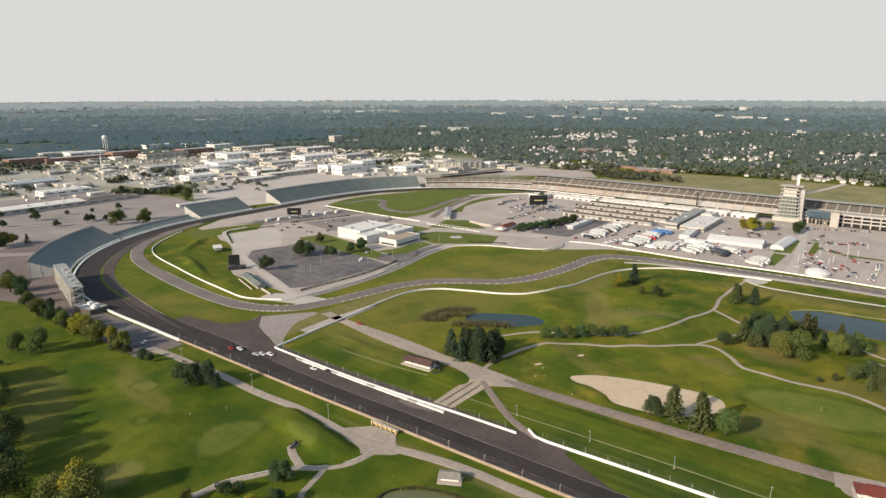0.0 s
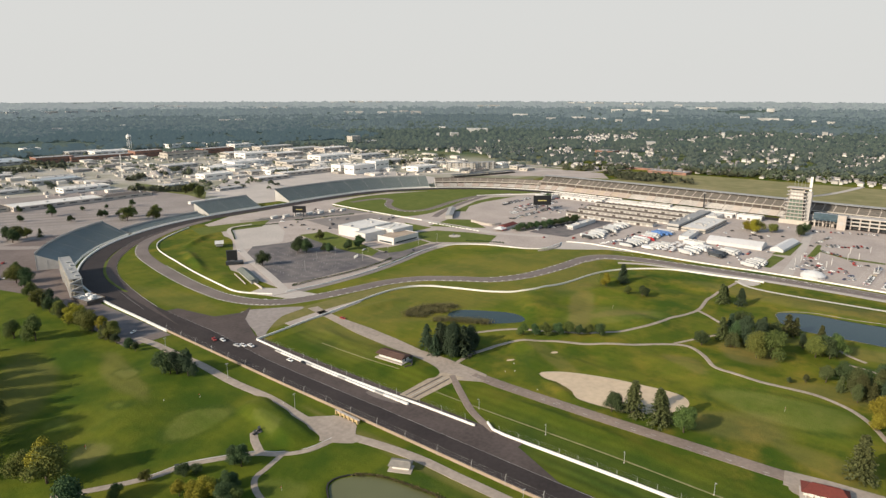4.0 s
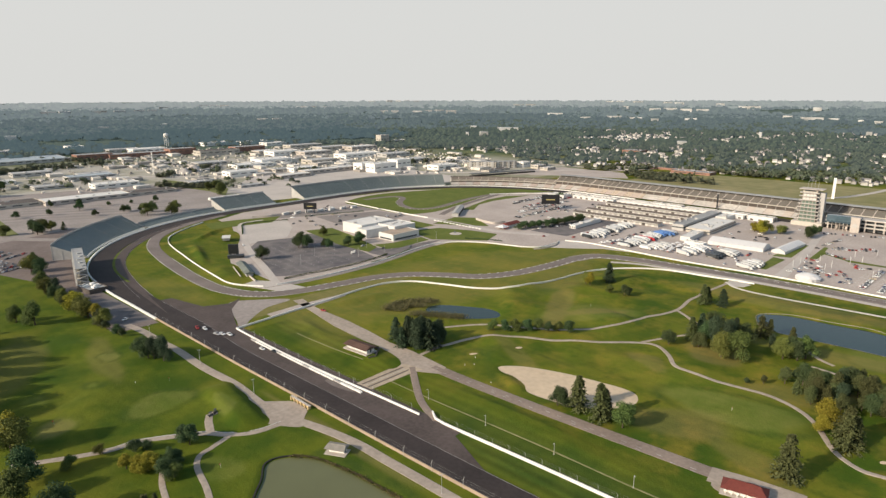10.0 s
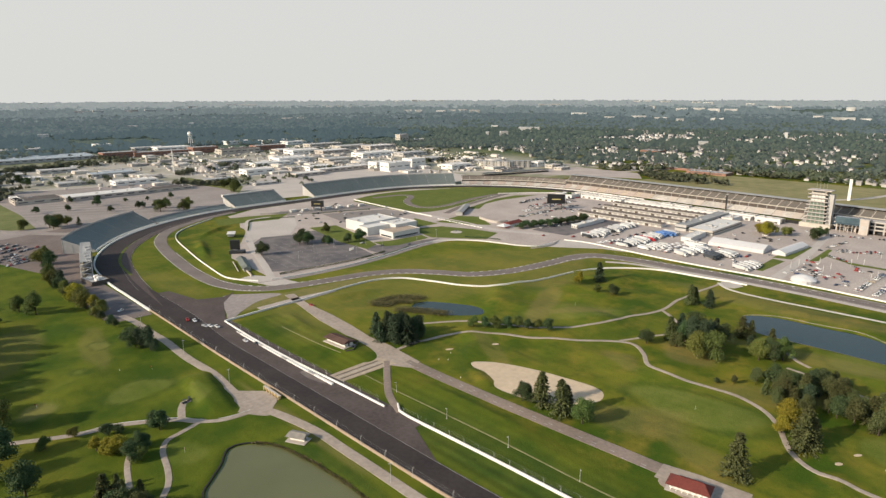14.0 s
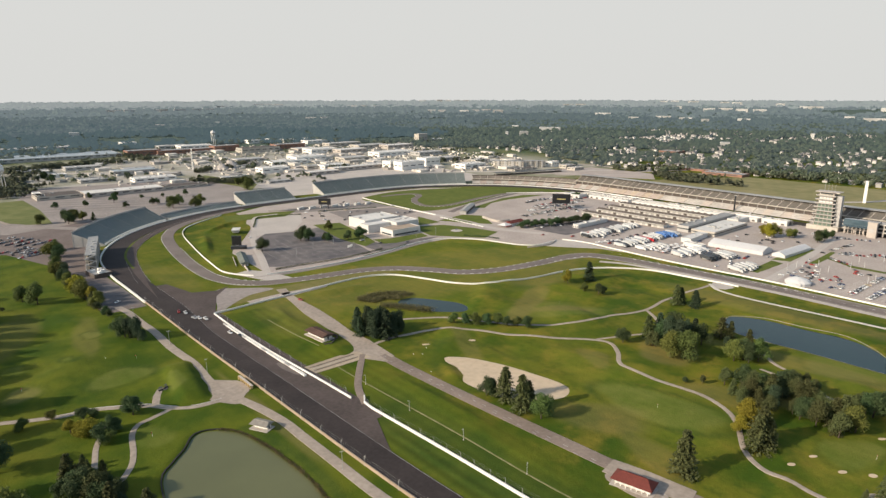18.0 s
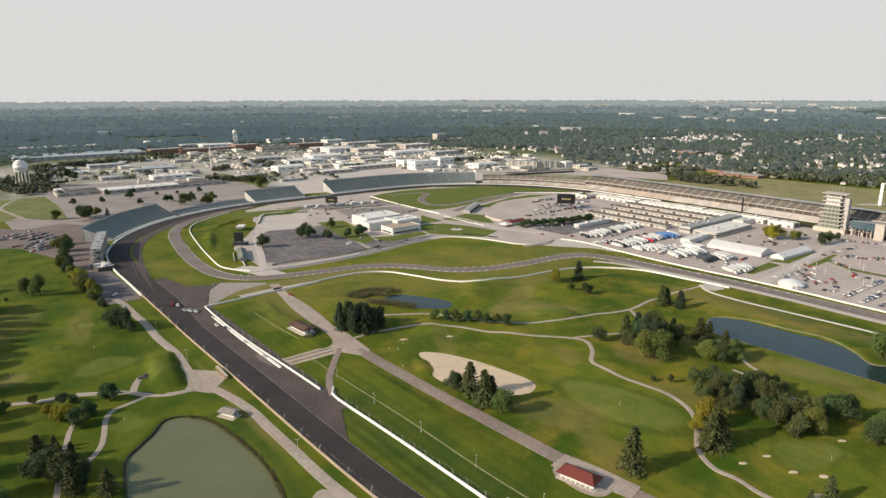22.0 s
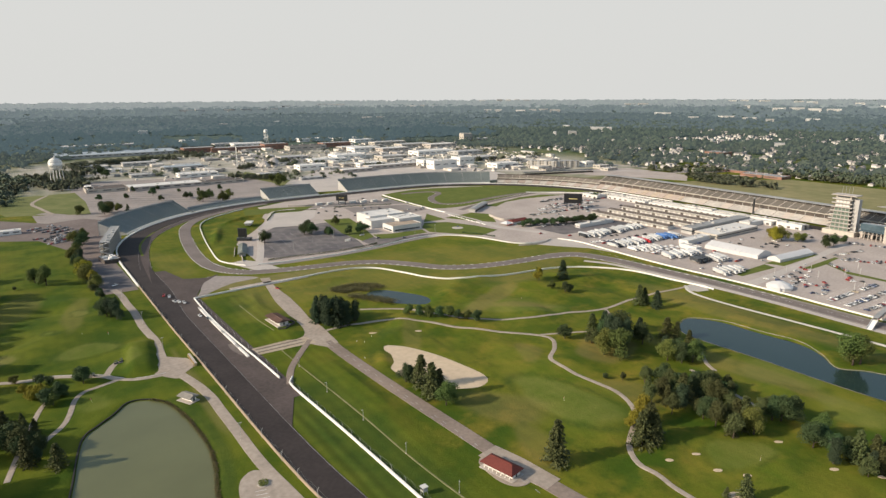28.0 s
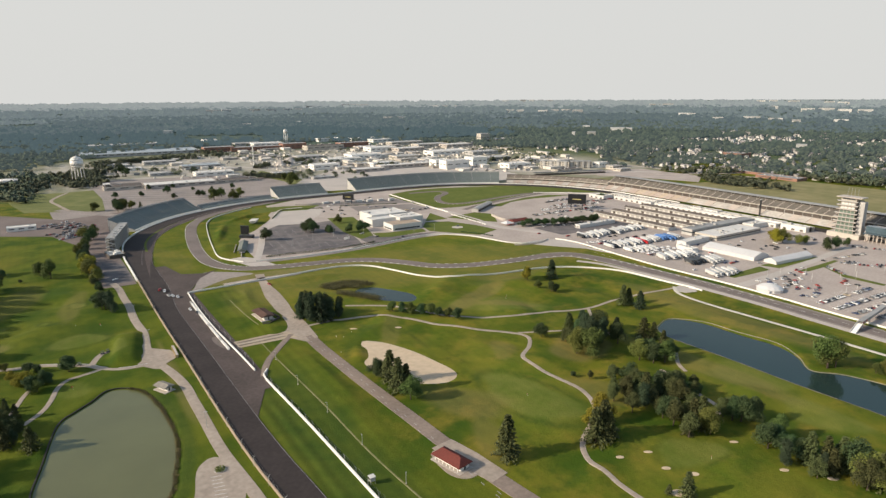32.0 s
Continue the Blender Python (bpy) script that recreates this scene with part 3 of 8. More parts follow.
    maps["stripe"] = np.maximum(maps["stripe"], 0.35 * np.clip(1 - np.abs(gx + 48) / 17, 0, 1) * (gy > 170) * (gy < 720))
    # the watered east course and the mown strips beside the straight stay a deeper green
    maps["lush"] = np.clip(np.maximum((gx + 4) / 10, 0.8 * np.clip(1 - np.abs(gx + 38) / 34, 0, 1) * 2 * (gy > 170)), 0, 1) * (gy > -200) * (gy < 700)
    maps["lush"] = np.maximum(maps["lush"], 0.2 * (gx > -125) * (gx < 0) * (gy < 112) * (gy > -200))
    # the hazy ground tint grows with distance from the camera's path
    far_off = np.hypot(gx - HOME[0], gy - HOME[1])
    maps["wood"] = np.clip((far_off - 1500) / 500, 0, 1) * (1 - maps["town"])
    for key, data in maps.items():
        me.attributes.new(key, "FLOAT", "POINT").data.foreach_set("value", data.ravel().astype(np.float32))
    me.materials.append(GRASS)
    me.update()
    me.validate()
    return tagged(new("ground", me), "mown golf course grass and fields reaching the hazy horizon", "ground", kind="structure")


make_ground()


def sheet(name, outline, z, material, label, category, smooth_step=0.0):
    """A flat paved or planted area, a few centimetres over the ground."""
    pts = curve(outline, smooth_step, True) if smooth_step else outline
    area = sum(a[0] * b[1] - b[0] * a[1] for a, b in zip(pts, pts[1:] + pts[:1]))
    if area < 0:
        pts = pts[::-1]
    s = Shape().add([(x, y, z) for x, y in pts], [tuple(range(len(pts)))])
    n = len(pts)
    s.add([(x, y, z) for x, y in pts] + [(x, y, z - 0.6) for x, y in pts], [(n + i, n + (i + 1) % n, (i + 1) % n, i) for i in range(n)])
    return solid(name, s, material, label, category, "structure")


def ribbon(name, pts, width, z, material, label, category, step=4.0, drape=True):
    """A road or path of constant width that follows the ground, with shallow edges."""
    line = curve(pts, step)
    w = width / 2
    s, n = Shape(), len(line)
    rows = [beside(line, w + 0.3), beside(line, w), line, beside(line, -w), beside(line, -w - 0.3)]
    for k, row in enumerate(rows):
        for (x, y), (mx, my) in zip(row, line):
            base = lie(mx, my) if drape else 0.0
            s.v.append((x, y, base + (z + 0.06 if k == 2 else z) - (0.5 if k in (0, 4) else 0)))
    for k in range(4):
        for i in range(n - 1):
            a, b = k * n + i, (k + 1) * n + i
            s.f.append((a, b, b + 1, a + 1))
    return solid(name, s, material, label, category, "structure")


def band(name, line, o1, o2, z, material, label, category, z2=None, kind="structure"):
    """A strip between two offsets from a line."""
    a, b = beside(line, o1), beside(line, o2)
    z2 = z if z2 is None else z2
    n = len(line)
    s = Shape()
    s.v = [(x, y, z) for x, y in a] + [(x, y, z2) for x, y in b] + [(x, y, z - 0.5) for x, y in a] + [(x, y, z2 - 0.5) for x, y in b]
    for i in range(n - 1):
        s.f += [(i, n + i, n + i + 1, i + 1), (n + i, 3 * n + i, 3 * n + i + 1, n + i + 1), (2 * n + i, i, i + 1, 2 * n + i + 1)]
    return solid(name, s, material, label, category, kind)


def barrier(name, line, h, thick, material, label, z=0.0, parent=None):
    """A low wall along a line."""
    a, b = beside(line, thick / 2), beside(line, -thick / 2)
    n = len(line)
    s = Shape()
    for row, zz in ((a, z - 0.4), (a, z + h), (b, z + h), (b, z - 0.4)):
        s.v += [(x, y, zz + lie(*m)) for (x, y), m in zip(row, line)]
    for i in range(n - 1):
        for k in range(3):
            p, q = k * n + i, (k + 1) * n + i
            s.f.append((p, p + 1, q + 1, q))
    s.f += [(0, n, 2 * n, 3 * n), (n - 1, 4 * n - 1, 3 * n - 1, 2 * n - 1)]
    return solid(name, s, material, label, "barrier", "structure")


# ---- water ----
def grown(poly, k):
    return beside(poly + poly[:1], k)[:-1]


for poly, z, m, label in ((POND_EAST, -0.75, WATER_GREEN, "still greenish pond with a reed bank by the perimeter road"), (POND_WEST, -0.75, WATER_BLUE, "long blue-grey pond on the golf course"), (POND_MID, -0.7, WATER_BLUE, "small pond edged with reeds")):
    ar = sum(a[0] * b[1] - b[0] * a[1] for a, b in zip(poly, poly[1:] + poly[:1]))
    sheet("water", grown(poly, -1.6 if ar > 0 else 1.6), z, m, label, "pond")
ribbon("shore", beside(POND_WEST + POND_WEST[:1], -0.3 if sum(a[0] * b[1] - b[0] * a[1] for a, b in zip(POND_WEST, POND_WEST[1:])) > 0 else 0.3), 0.35, -0.5, GRAVEL, "narrow pale stony shore of the pond", "shore", 3)
edge = beside(POND_EAST + POND_EAST[:1], -0.5 if sum(a[0] * b[1] - b[0] * a[1] for a, b in zip(POND_EAST, POND_EAST[1:])) > 0 else 0.5)
k = len(edge) // 2
edge = [q for q in edge[k:] + edge[:k] if q[0] > 37 and q[1] < 452]
# its dark colour carries the shade of the steep bank
barrier("pond_edging", edge, 0.75, 0.7, TIMBER_SHADED, "low timber edging along the pond, darkened for the bank's shade", -0.75)
sheet("sand_bunker", [(x, y) for x, y in BUNKER], -0.45, SAND, "large pale sand bunker with raked sand", "sand bunker")
# ---- pavements round the oval ----
OUTER = curve([(-16, 900), (-12, 689), (-3, 497), (1, 440), (3, 391), (5, 300), (7, 221), (8, 146), (9, 60), (9, -4), (1, -69), (-23, -129), (-62, -182), (-114, -223), (-176, -251), (-244, -262), (-351, -264), (-460, -265), (-531, -254), (-596, -224), (-652, -178), (-693, -118), (-717, -50), (-722, 21), (-716, 225), (-706, 415), (-700, 640)], 6)
# offsets to the left of OUTER lie outside, to the right inside the oval
INFIELD_PAVED = [(-215, -222), (-250, -240), (-420, -245), (-540, -228), (-640, -150), (-690, -60), (-700, 60), (-560, 130), (-420, 178), (-368, 178), (-352, 160), (-338, 116), (-318, 92), (-260, 88), (-180, 98), (-100, 92), (-104, 30), (-106, -4), (-117, -28), (-149, -71), (-192, -163), (-200, -215)]
sheet("pavement", INFIELD_PAVED, 0.05, CONCRETE, "worn pale concrete service yard inside the oval", "pavement")
sheet("pavement", [(-414, 170), (-416, 300), (-417, 400), (-415, 487), (-412, 700), (-700, 700), (-700, 60), (-560, 60), (-480, 120)], 0.06, CONCRETE, "pale concrete paddock pavement with oil stains", "pavement")
sheet("pavement", [(70, -330), (20, -500), (-20, -660), (-330, -600), (-320, -420), (-240, -300), (-120, -250), (-40, -190), (10, -110), (20, -60), (60, -150)], 0.05, GRAVEL, "wide tan gravel and asphalt parking ground outside the turn", "parking lot")
sheet("pavement", [(13, -18), (30, -20), (46, -95), (88, -195), (92, -250), (40, -262), (-50, -292), (-106, -262), (-62, -226), (-24, -170), (0, -110)], 0.09, LOT_BROWN, "brown-grey asphalt ground behind the turn stand", "pavement")
sheet("pavement", [(-330, -300), (-330, -440), (-500, -630), (-760, -480), (-730, -250), (-600, -235), (-460, -275)], 0.06, CONCRETE_PALE, "bare pale concrete ground behind the stands", "pavement")
sheet("pavement", [(20, -140), (-4, -190), (120, -330), (300, -480), (420, -470), (240, -260), (70, -150), (40, -60), (40, 110), (10, 110), (14, -40)], 0.08, BRICK_PAVE, "brown-grey paved road along the golf course hedge", "pavement")
sheet("parking_lot", [(-109, 66), (-150, -46), (-172, -68), (-206, -55), (-236, -58), (-232, 2), (-222, 60), (-216, 86), (-160, 80), (-124, 78)], 0.09, ASPHALT_LOT, "dark patched asphalt parking lot with faded stall lines", "parking lot")
sheet("parking_lot", [(10, 100), (12, 30), (30, 18), (40, 60), (32, 100)], 0.12, ASPHALT_LOT, "small grey asphalt lot behind the outer wall", "parking lot")
sheet("parking_lot", [(-418, 395), (-440, 385), (-545, 392), (-640, 425), (-640, 640), (-418, 640)], 0.1, CONCRETE, "concrete parking lot beside the paddock road", "parking lot")

LAWNS_MUSEUM = [
    ("lawn", [(-400, -206), (-477, -226), (-553, -204), (-623, -165), (-675, -106), (-694, -40), (-639, -66), (-600, -84), (-548, -76), (-488, -60), (-436, -50), (-399, -63), (-392, -101), (-392, -160)]),
    ("lawn", [(-375, 6), (-425, -3), (-440, 20), (-412, 67), (-395, 46)]),
    ("lawn", [(-335, 18), (-362, 30), (-378, 68), (-384, 103), (-350, 116), (-328, 87), (-312, 66), (-318, 40)]),
    ("lawn", [(-372, -33), (-370, 15), (-338, 12)]),
    ("lawn", [(-250, 39), (-270, 47), (-312, 49), (-308, 66), (-261, 69), (-247, 63)]),
]
LAWNS_PADDOCK = [
    ("lawn", [(-176, -205), (-218, -196), (-270, -178), (-240, -150), (-195, -160), (-166, -165)]),
    ("lawn", [(-240, -76), (-272, -66), (-262, -10), (-246, 50), (-226, 60), (-224, 14)]),
    ("lawn", [(-495, 368), (-560, 372), (-570, 382), (-500, 384)]),
    ("lawn", [(-437, 372), (-437, 380), (-488, 382), (-491, 370)]),
    ("lawn", [(-505, 398), (-512, 404), (-538, 404), (-525, 424), (-519, 430), (-520, 462), (-526, 462), (-528, 428), (-549, 402), (-572, 400), (-572, 396)]),
]
LAWNS = LAWNS_MUSEUM + LAWNS_PADDOCK
for name, pts in LAWNS:
    sheet(name, pts, 0.16, LAWN, "trimmed green lawn between the service roads", "lawn", 6 if len(pts) > 12 else 0)

# patches of other paving in the infield
for pts, m, z, label in (([(-183, -122), (-206, -166), (-262, -150), (-240, -104), (-206, -62), (-160, -64)], CONCRETE_PALE, 0.08, "pale concrete lot with worn patches"),
                         ([(-224, 62), (-240, 42), (-252, 66), (-300, 70), (-318, 76), (-262, 86), (-226, 90)], ASPHALT_LOT, 0.10, "grey asphalt forecourt of the museum"),
                         ([(-270, -200), (-300, -190), (-395, -160), (-392, -120), (-300, -150), (-250, -170)], ASPHALT_OLD, 0.08, "grey asphalt yard inside the short straight"),
                         ([(-300, -140), (-385, -110), (-392, -60), (-350, -48), (-290, -70)], ASPHALT_OLD, 0.09, "grey asphalt lot beside the museum"),
                         ([(-455, 50), (-470, -20), (-560, -50), (-650, -30), (-690, 10), (-640, 80), (-520, 100)], CONCRETE, 0.08, "grey asphalt car lot inside the far turn"),
                         ([(-426, 120), (-470, 118), (-540, 138), (-545, 172), (-430, 168)], ASPHALT_LOT, 0.09, "dark asphalt yard beside the tree row"),
                         ([(-700, 232), (-560, 236), (-560, 258), (-700, 262)], ASPHALT_OLD, 0.09, "grey asphalt lane between the paddock buildings"),
                         ([(-420, 392), (-500, 388), (-640, 372), (-640, 380), (-500, 396), (-420, 402)], CONCRETE_PALE, 0.13, "pale concrete paddock lane")):
    sheet("pavement", pts, z, m, label, "pavement")

# ---- the oval, its warm-up lane and the road course ----
track_line = OUTER
def inner_edge(x, y):
    """The racing surface is narrower along the back straight than in the turns."""
    t = min(1.0, max(0.0, (y - 120) / 90)) if x > -30 else 0.0
    return 20.5 - 5.3 * t * t * (3 - 2 * t)


def strip(name, line, k1, k2, z1, z2, material, label, category):
    """A strip whose offsets from the line are counted from the inner edge of the racing surface (0) or the wall (None)."""
    s, n = Shape(), len(line)
    left = [beside(line, -1.0)[i] if k1 is None else beside(line[max(i - 1, 0):i + 2], -inner_edge(*line[i]) - k1)[1 if i else 0] for i in range(n)]
    right = [beside(line[max(i - 1, 0):i + 2], -inner_edge(*line[i]) - k2)[1 if i else 0] for i in range(n)]
    s.v = [(x, y, z1) for x, y in left] + [(x, y, z2) for x, y in right] + [(x, y, z1 - 0.5) for x, y in left] + [(x, y, z2 - 0.5) for x, y in right]
    for i in range(n - 1):
        s.f += [(i, n + i, n + i + 1, i + 1), (n + i, 3 * n + i, 3 * n + i + 1, n + i + 1), (2 * n + i, i, i + 1, 2 * n + i + 1)]
    return solid(name, s, material, label, category, "structure")


strip("race_track", track_line, None, 0.0, 0.30, 0.22, ASPHALT_DARK, "dark smooth asphalt of the banked racing oval", "race track")
back = cut(OUTER, lambda x, y: y > 60 and x > -30)
strip("track_line", back, -0.38, -0.27, 0.27, 0.27, LINE_WORN, "thin white edge line of the oval", "line marking")
band("apron", cut(OUTER, lambda x, y: 95 < y < 372 and x > -30), -14.6, -34.0, 0.17, APRON, "weathered grey asphalt apron inside the straight", "pavement")
sheet("apron", [(-13, 110), (-8, 60), (-20, 62), (-28, 100), (-46, 108), (-58, 102), (-40, 122), (-24, 160), (-13, 180)], 0.19, APRON, "grey asphalt apron at the turn exit", "pavement")
sheet("apron", [(-8, 352), (-26, 352), (-30, 350), (-24, 370), (-13, 396), (-9, 410)], 0.18, APRON, "grey asphalt run-off at the end of the apron", "pavement")
ribbon("warm_up_lane", [(-2, 100), (-7, 45), (-13, -2), (-24, -58), (-37, -96), (-56, -131), (-85, -168), (-118, -197), (-150, -214), (-200, -232)], 9.0, 0.20, APRON, "narrow grey warm-up lane inside the turn", "road")
ROAD_COURSE = [(-400, 700), (-399, 560), (-400, 491), (-400, 440), (-398, 376), (-392, 317), (-387, 275), (-374, 240), (-347, 229), (-310, 226), (-268, 218), (-238, 202), (-219, 175), (-199, 151), (-172, 136), (-140, 129), (-109, 122), (-82, 111), (-66, 92), (-58, 62), (-59, 7), (-68, -66), (-81, -126), (-102, -168), (-132, -198), (-170, -222), (-220, -240)]
ribbon("verge", ROAD_COURSE[:9], 17.5, 0.13, GRAVEL, "worn tan verge of the road course", "pavement")
ribbon("verge", ROAD_COURSE[8:20], 14.6, 0.13, GRAVEL, "worn tan verge of the road course", "pavement")
ribbon("road_course", ROAD_COURSE, 12.4, 0.21, ASPHALT_GREY, "winding grey asphalt road course inside the oval", "race track")
ribbon("road_course", [(-432, -200), (-470, -196), (-487, -184), (-480, -165), (-452, -142), (-434, -110), (-434, -82), (-465, -72), (-536, -86), (-604, -88), (-660, -60)], 10.0, 0.22, ASPHALT_GREY, "tight grey asphalt complex of the road course", "race track")
band("verge", curve([(-388, 640), (-388, 491), (-389, 430), (-386, 372), (-379, 317), (-374, 285), (-362, 262)], 6), -3.0, 2.5, 0.14, CONCRETE_PALE, "pale concrete verge beside the road course", "pavement")
sheet("verge", [(-40, 150), (-52, 132), (-82, 132), (-137, 138), (-180, 147), (-196, 160), (-176, 158), (-122, 153), (-52, 152)], 0.105, STRAW, "dry olive grass between road course and wall", "grass")
sheet("pavement", [(-25, 161), (-31, 146), (-42, 112), (-50, 106), (-58, 110), (-84, 133), (-60, 138), (-38, 153), (-30, 161)], 0.15, GRAVEL, "pale concrete junction of track and service road", "pavement", 3)
sheet("pavement", [(-53, 151), (-84, 150), (-121, 153), (-121, 158), (-87, 161), (-53, 159)], 0.17, CONCRETE, "pale concrete strip beside the road course", "pavement")
sheet("pavement", [(-84, 92), (-76, 70), (-92, 66), (-104, 84), (-112, 118), (-92, 116)], 0.18, CONCRETE_PALE, "pale concrete crossing by the infield gate", "pavement")
sheet("pavement", [(-368, 180), (-385, 205), (-405, 230), (-412, 260), (-415, 180), (-400, 176)], 0.15, CONCRETE_PALE, "pale concrete run-off at the paddock gate", "pavement")

# roads
sheet("pavement", [(-92, 140), (-88, 158), (-86.5, 172), (-86, 205), (-83.5, 233), (-80, 258), (-80.5, 280), (-77.6, 312), (-69, 316), (-60, 301), (-57.5, 288), (-51, 279), (-50, 268), (-50.5, 246), (-53, 244), (-64, 250), (-67, 262), (-71, 258), (-70, 244), (-73, 206), (-79.5, 169), (-84, 138)], 0.17, ROAD_PALE, "wide pale concrete service road and junction beside the shed", "road")
ribbon("road", [(-73, 306), (-72.5, 329), (-74, 375), (-76, 413), (-78, 446), (-80, 478), (-84, 510), (-89, 560), (-93, 700)], 8.2, 0.14, ROAD_TAN, "long straight brown-grey access road across the golf course", "road")
ribbon("road", [(28, 98), (25, 118), (24, 150), (23, 172), (23, 208), (21, 241), (23, 272), (21.5, 292), (15.5, 318), (12.2, 340), (11.8, 360), (11.2, 385), (10.4, 421), (6, 470), (2, 560), (-4, 700)], 5.3, 0.14, ROAD_PALE, "pale concrete perimeter road outside the oval", "road")
sheet("pavement", [(32, 292), (30, 282), (25, 268), (20, 272), (13, 279), (9.8, 283), (9.6, 295), (13, 299), (17, 303), (21, 308), (26, 303)], 0.15, ROAD_PALE, "pale concrete forecourt of the underpass", "pavement", 2)
sheet("pavement", [(30, 462), (27, 444), (24, 431), (20, 425), (15, 423), (10, 430), (9, 444), (12, 462)], 0.13, ROAD_PALE, "small pale parking bay by the pond road", "pavement", 2)
sheet("pavement", [(-27, 290), (-58, 289), (-64, 291), (-66, 304), (-60, 303), (-28, 302)], 0.18, CROSSING, "concrete crossing between track and access road", "pavement")
ribbon("path", [(-64, 297), (-49, 316), (-37, 333), (-28.5, 352)], 4.0, 0.16, ROAD_TAN, "narrow grey ramp to the wall opening", "path")
PATHS_EAST = [
    ([(26, 298), (40, 296), (51, 288), (57, 280), (70, 271), (83, 264), (95, 262), (109, 256), (120, 250), (130, 246)], 4.2),
    ([(50, 290), (62, 294), (68, 296), (73, 304), (77, 321), (81, 332), (89, 343)], 3.2),
    ([(80, 287), (88, 303), (92, 317), (97, 338), (104, 372)], 3.0),
    ([(56, 283), (51, 270), (48, 265), (44, 265)], 4.6),
    ([(-77, 288), (-97, 287), (-119, 291), (-135, 301), (-150, 325), (-169, 348), (-191, 373), (-197, 387), (-188, 400), (-172, 413), (-169, 433), (-170, 449), (-171, 465), (-165, 480), (-154, 491), (-135, 503), (-127, 514), (-125, 528), (-124, 545), (-126, 600)], 3.2),
]
PATHS_WEST = [
    ([(-119, 262), (-150, 284), (-164, 316), (-183, 337), (-215, 354), (-239, 359), (-272, 368), (-307, 365), (-343, 368), (-372, 370)], 3.2),
    ([(-272, 368), (-264, 379), (-254, 391), (-248, 404), (-246, 420)], 3.0),
    ([(-196, 378), (-220, 390), (-236, 400)], 2.6),
    ([(-230, 470), (-222, 500), (-214, 520), (-190, 520)], 2.8),
    ([(-262, 455), (-246, 470), (-240, 480)], 2.8),
]
PATHS = PATHS_EAST + PATHS_WEST
for pts, w in PATHS:
    ribbon("cart_path", pts, w * 0.8, 0.13, ROAD_PALE, "narrow winding grey golf cart path", "path", 3)
band("kerb", beside(curve(PATHS[0][0], 3), -1.9), -0.12, 0.12, 0.26, LINE_WHITE, "thin white kerb along the cart path", "kerb")
ribbon("service_path", [(-372, 368), (-362, 378), (-357, 392), (-356, 417), (-359, 457), (-362, 501), (-366, 600)], 3.0, 0.16, PATH_WHITE, "white concrete service path beside the pond", "path", 3)
sheet("pavement", [(-362, 376), (-368, 370), (-378, 368), (-381, 382), (-376, 387), (-366, 384)], 0.14, CONCRETE_PALE, "pale concrete pad at the path end", "pavement")
ribbon("drain", [(-42.4, 302), (-43, 332), (-44.8, 378), (-45.8, 410), (-46.2, 450), (-47.5, 476), (-49, 495), (-54, 560)], 0.8, 0.08, DRAIN, "thin pale drain line across the grass strip", "path")
ribbon("drain", [(-47, 200), (-48, 240), (-50, 268)], 0.8, 0.08, DRAIN, "thin pale drain line across the grass strip", "path")
sheet("pavement", [(-72, 470), (-83.6, 468), (-87.2, 484), (-89.5, 504), (-80, 506), (-76, 492)], 0.22, ROAD_PALE, "pale concrete pad beside the red-roofed pavilion", "pavement")
sheet("pavement", [(-69, 474), (-77, 473), (-80, 484), (-79, 497), (-72, 498), (-67.5, 490)], 0.20, ROAD_PALE, "worn concrete plinth under the pavilion", "pavement", 2)
sheet("pavement", [(-17, 274), (-21, 277), (-21.5, 292), (-19, 297), (-16, 284)], 0.19, ASPHALT_GREY, "pale worn patch on the dark apron", "pavement", 2)
# infield roads by the museum
ribbon("road", [(-86, 92), (-125, 100), (-182, 102), (-227, 97), (-262, 90), (-296, 86)], 7.0, 0.13, ASPHALT_OLD, "grey service road along the infield wall", "road")
ribbon("road", [(-100, 88), (-118, 40), (-138, -20), (-158, -70), (-180, -110), (-206, -168), (-240, -172)], 7.0, 0.14, CONCRETE_PALE, "pale concrete road past the turn mound", "road")
ribbon("road", [(-400, -206), (-398, -112), (-398, -25), (-400, 40), (-396, 90), (-420, 150)], 9.0, 0.13, CONCRETE_PALE, "pale concrete infield road", "road")

band("verge", cut(OUTER, lambda x, y: -135 < y < -8 and x > -60), -20.6, -23.0, 0.315, LAWN, "thin green strip between track and warm-up lane", "grass")
ribbon("road", [(-425, -28), (-479, -51), (-542, -68), (-626, -84)], 9.0, 0.13, ASPHALT_GREY, "grey asphalt road along the far meadow", "road")
sheet("lawn", [(-472, -34), (-563, -62), (-610, -62), (-640, -40), (-560, -48), (-519, -42), (-483, -20)], 0.16, LAWN, "trimmed green lawn beside the car lot", "lawn")
LANE = curve([(-7, 45), (-13, -2), (-24, -58), (-37, -96), (-56, -131), (-85, -168), (-118, -197), (-150, -214)], 4)
for off in (-4.9, 4.9):
    band("track_line", LANE, off, off + 0.10, 0.275, LINE_WORN, "thin white edge line of the warm-up lane", "line marking")
for pts, label in (([(-160, -1017), (-204, -1075), (-330, -998), (-301, -895), (-213, -856), (-150, -884)], "green field among the works"), ([(-288, -588), (-319, -650), (-350, -520), (-345, -464), (-303, -394), (-308, -458)], "rough green field behind the stands"), ([(120, -440), (100, -345), (76, -335), (3, -300), (-2, -420), (3, -535), (50, -528), (130, -545)], "mown field beside the parking ground"), ([(-136, -954), (-253, -982), (-268, -1078), (-152, -1053)], "green field behind the tree belt"), ([(-500, -840), (-560, -900), (-640, -860), (-560, -800)], "grass plot between the works")):
    sheet("lawn", pts, 0.14, FIELD, label, "lawn")

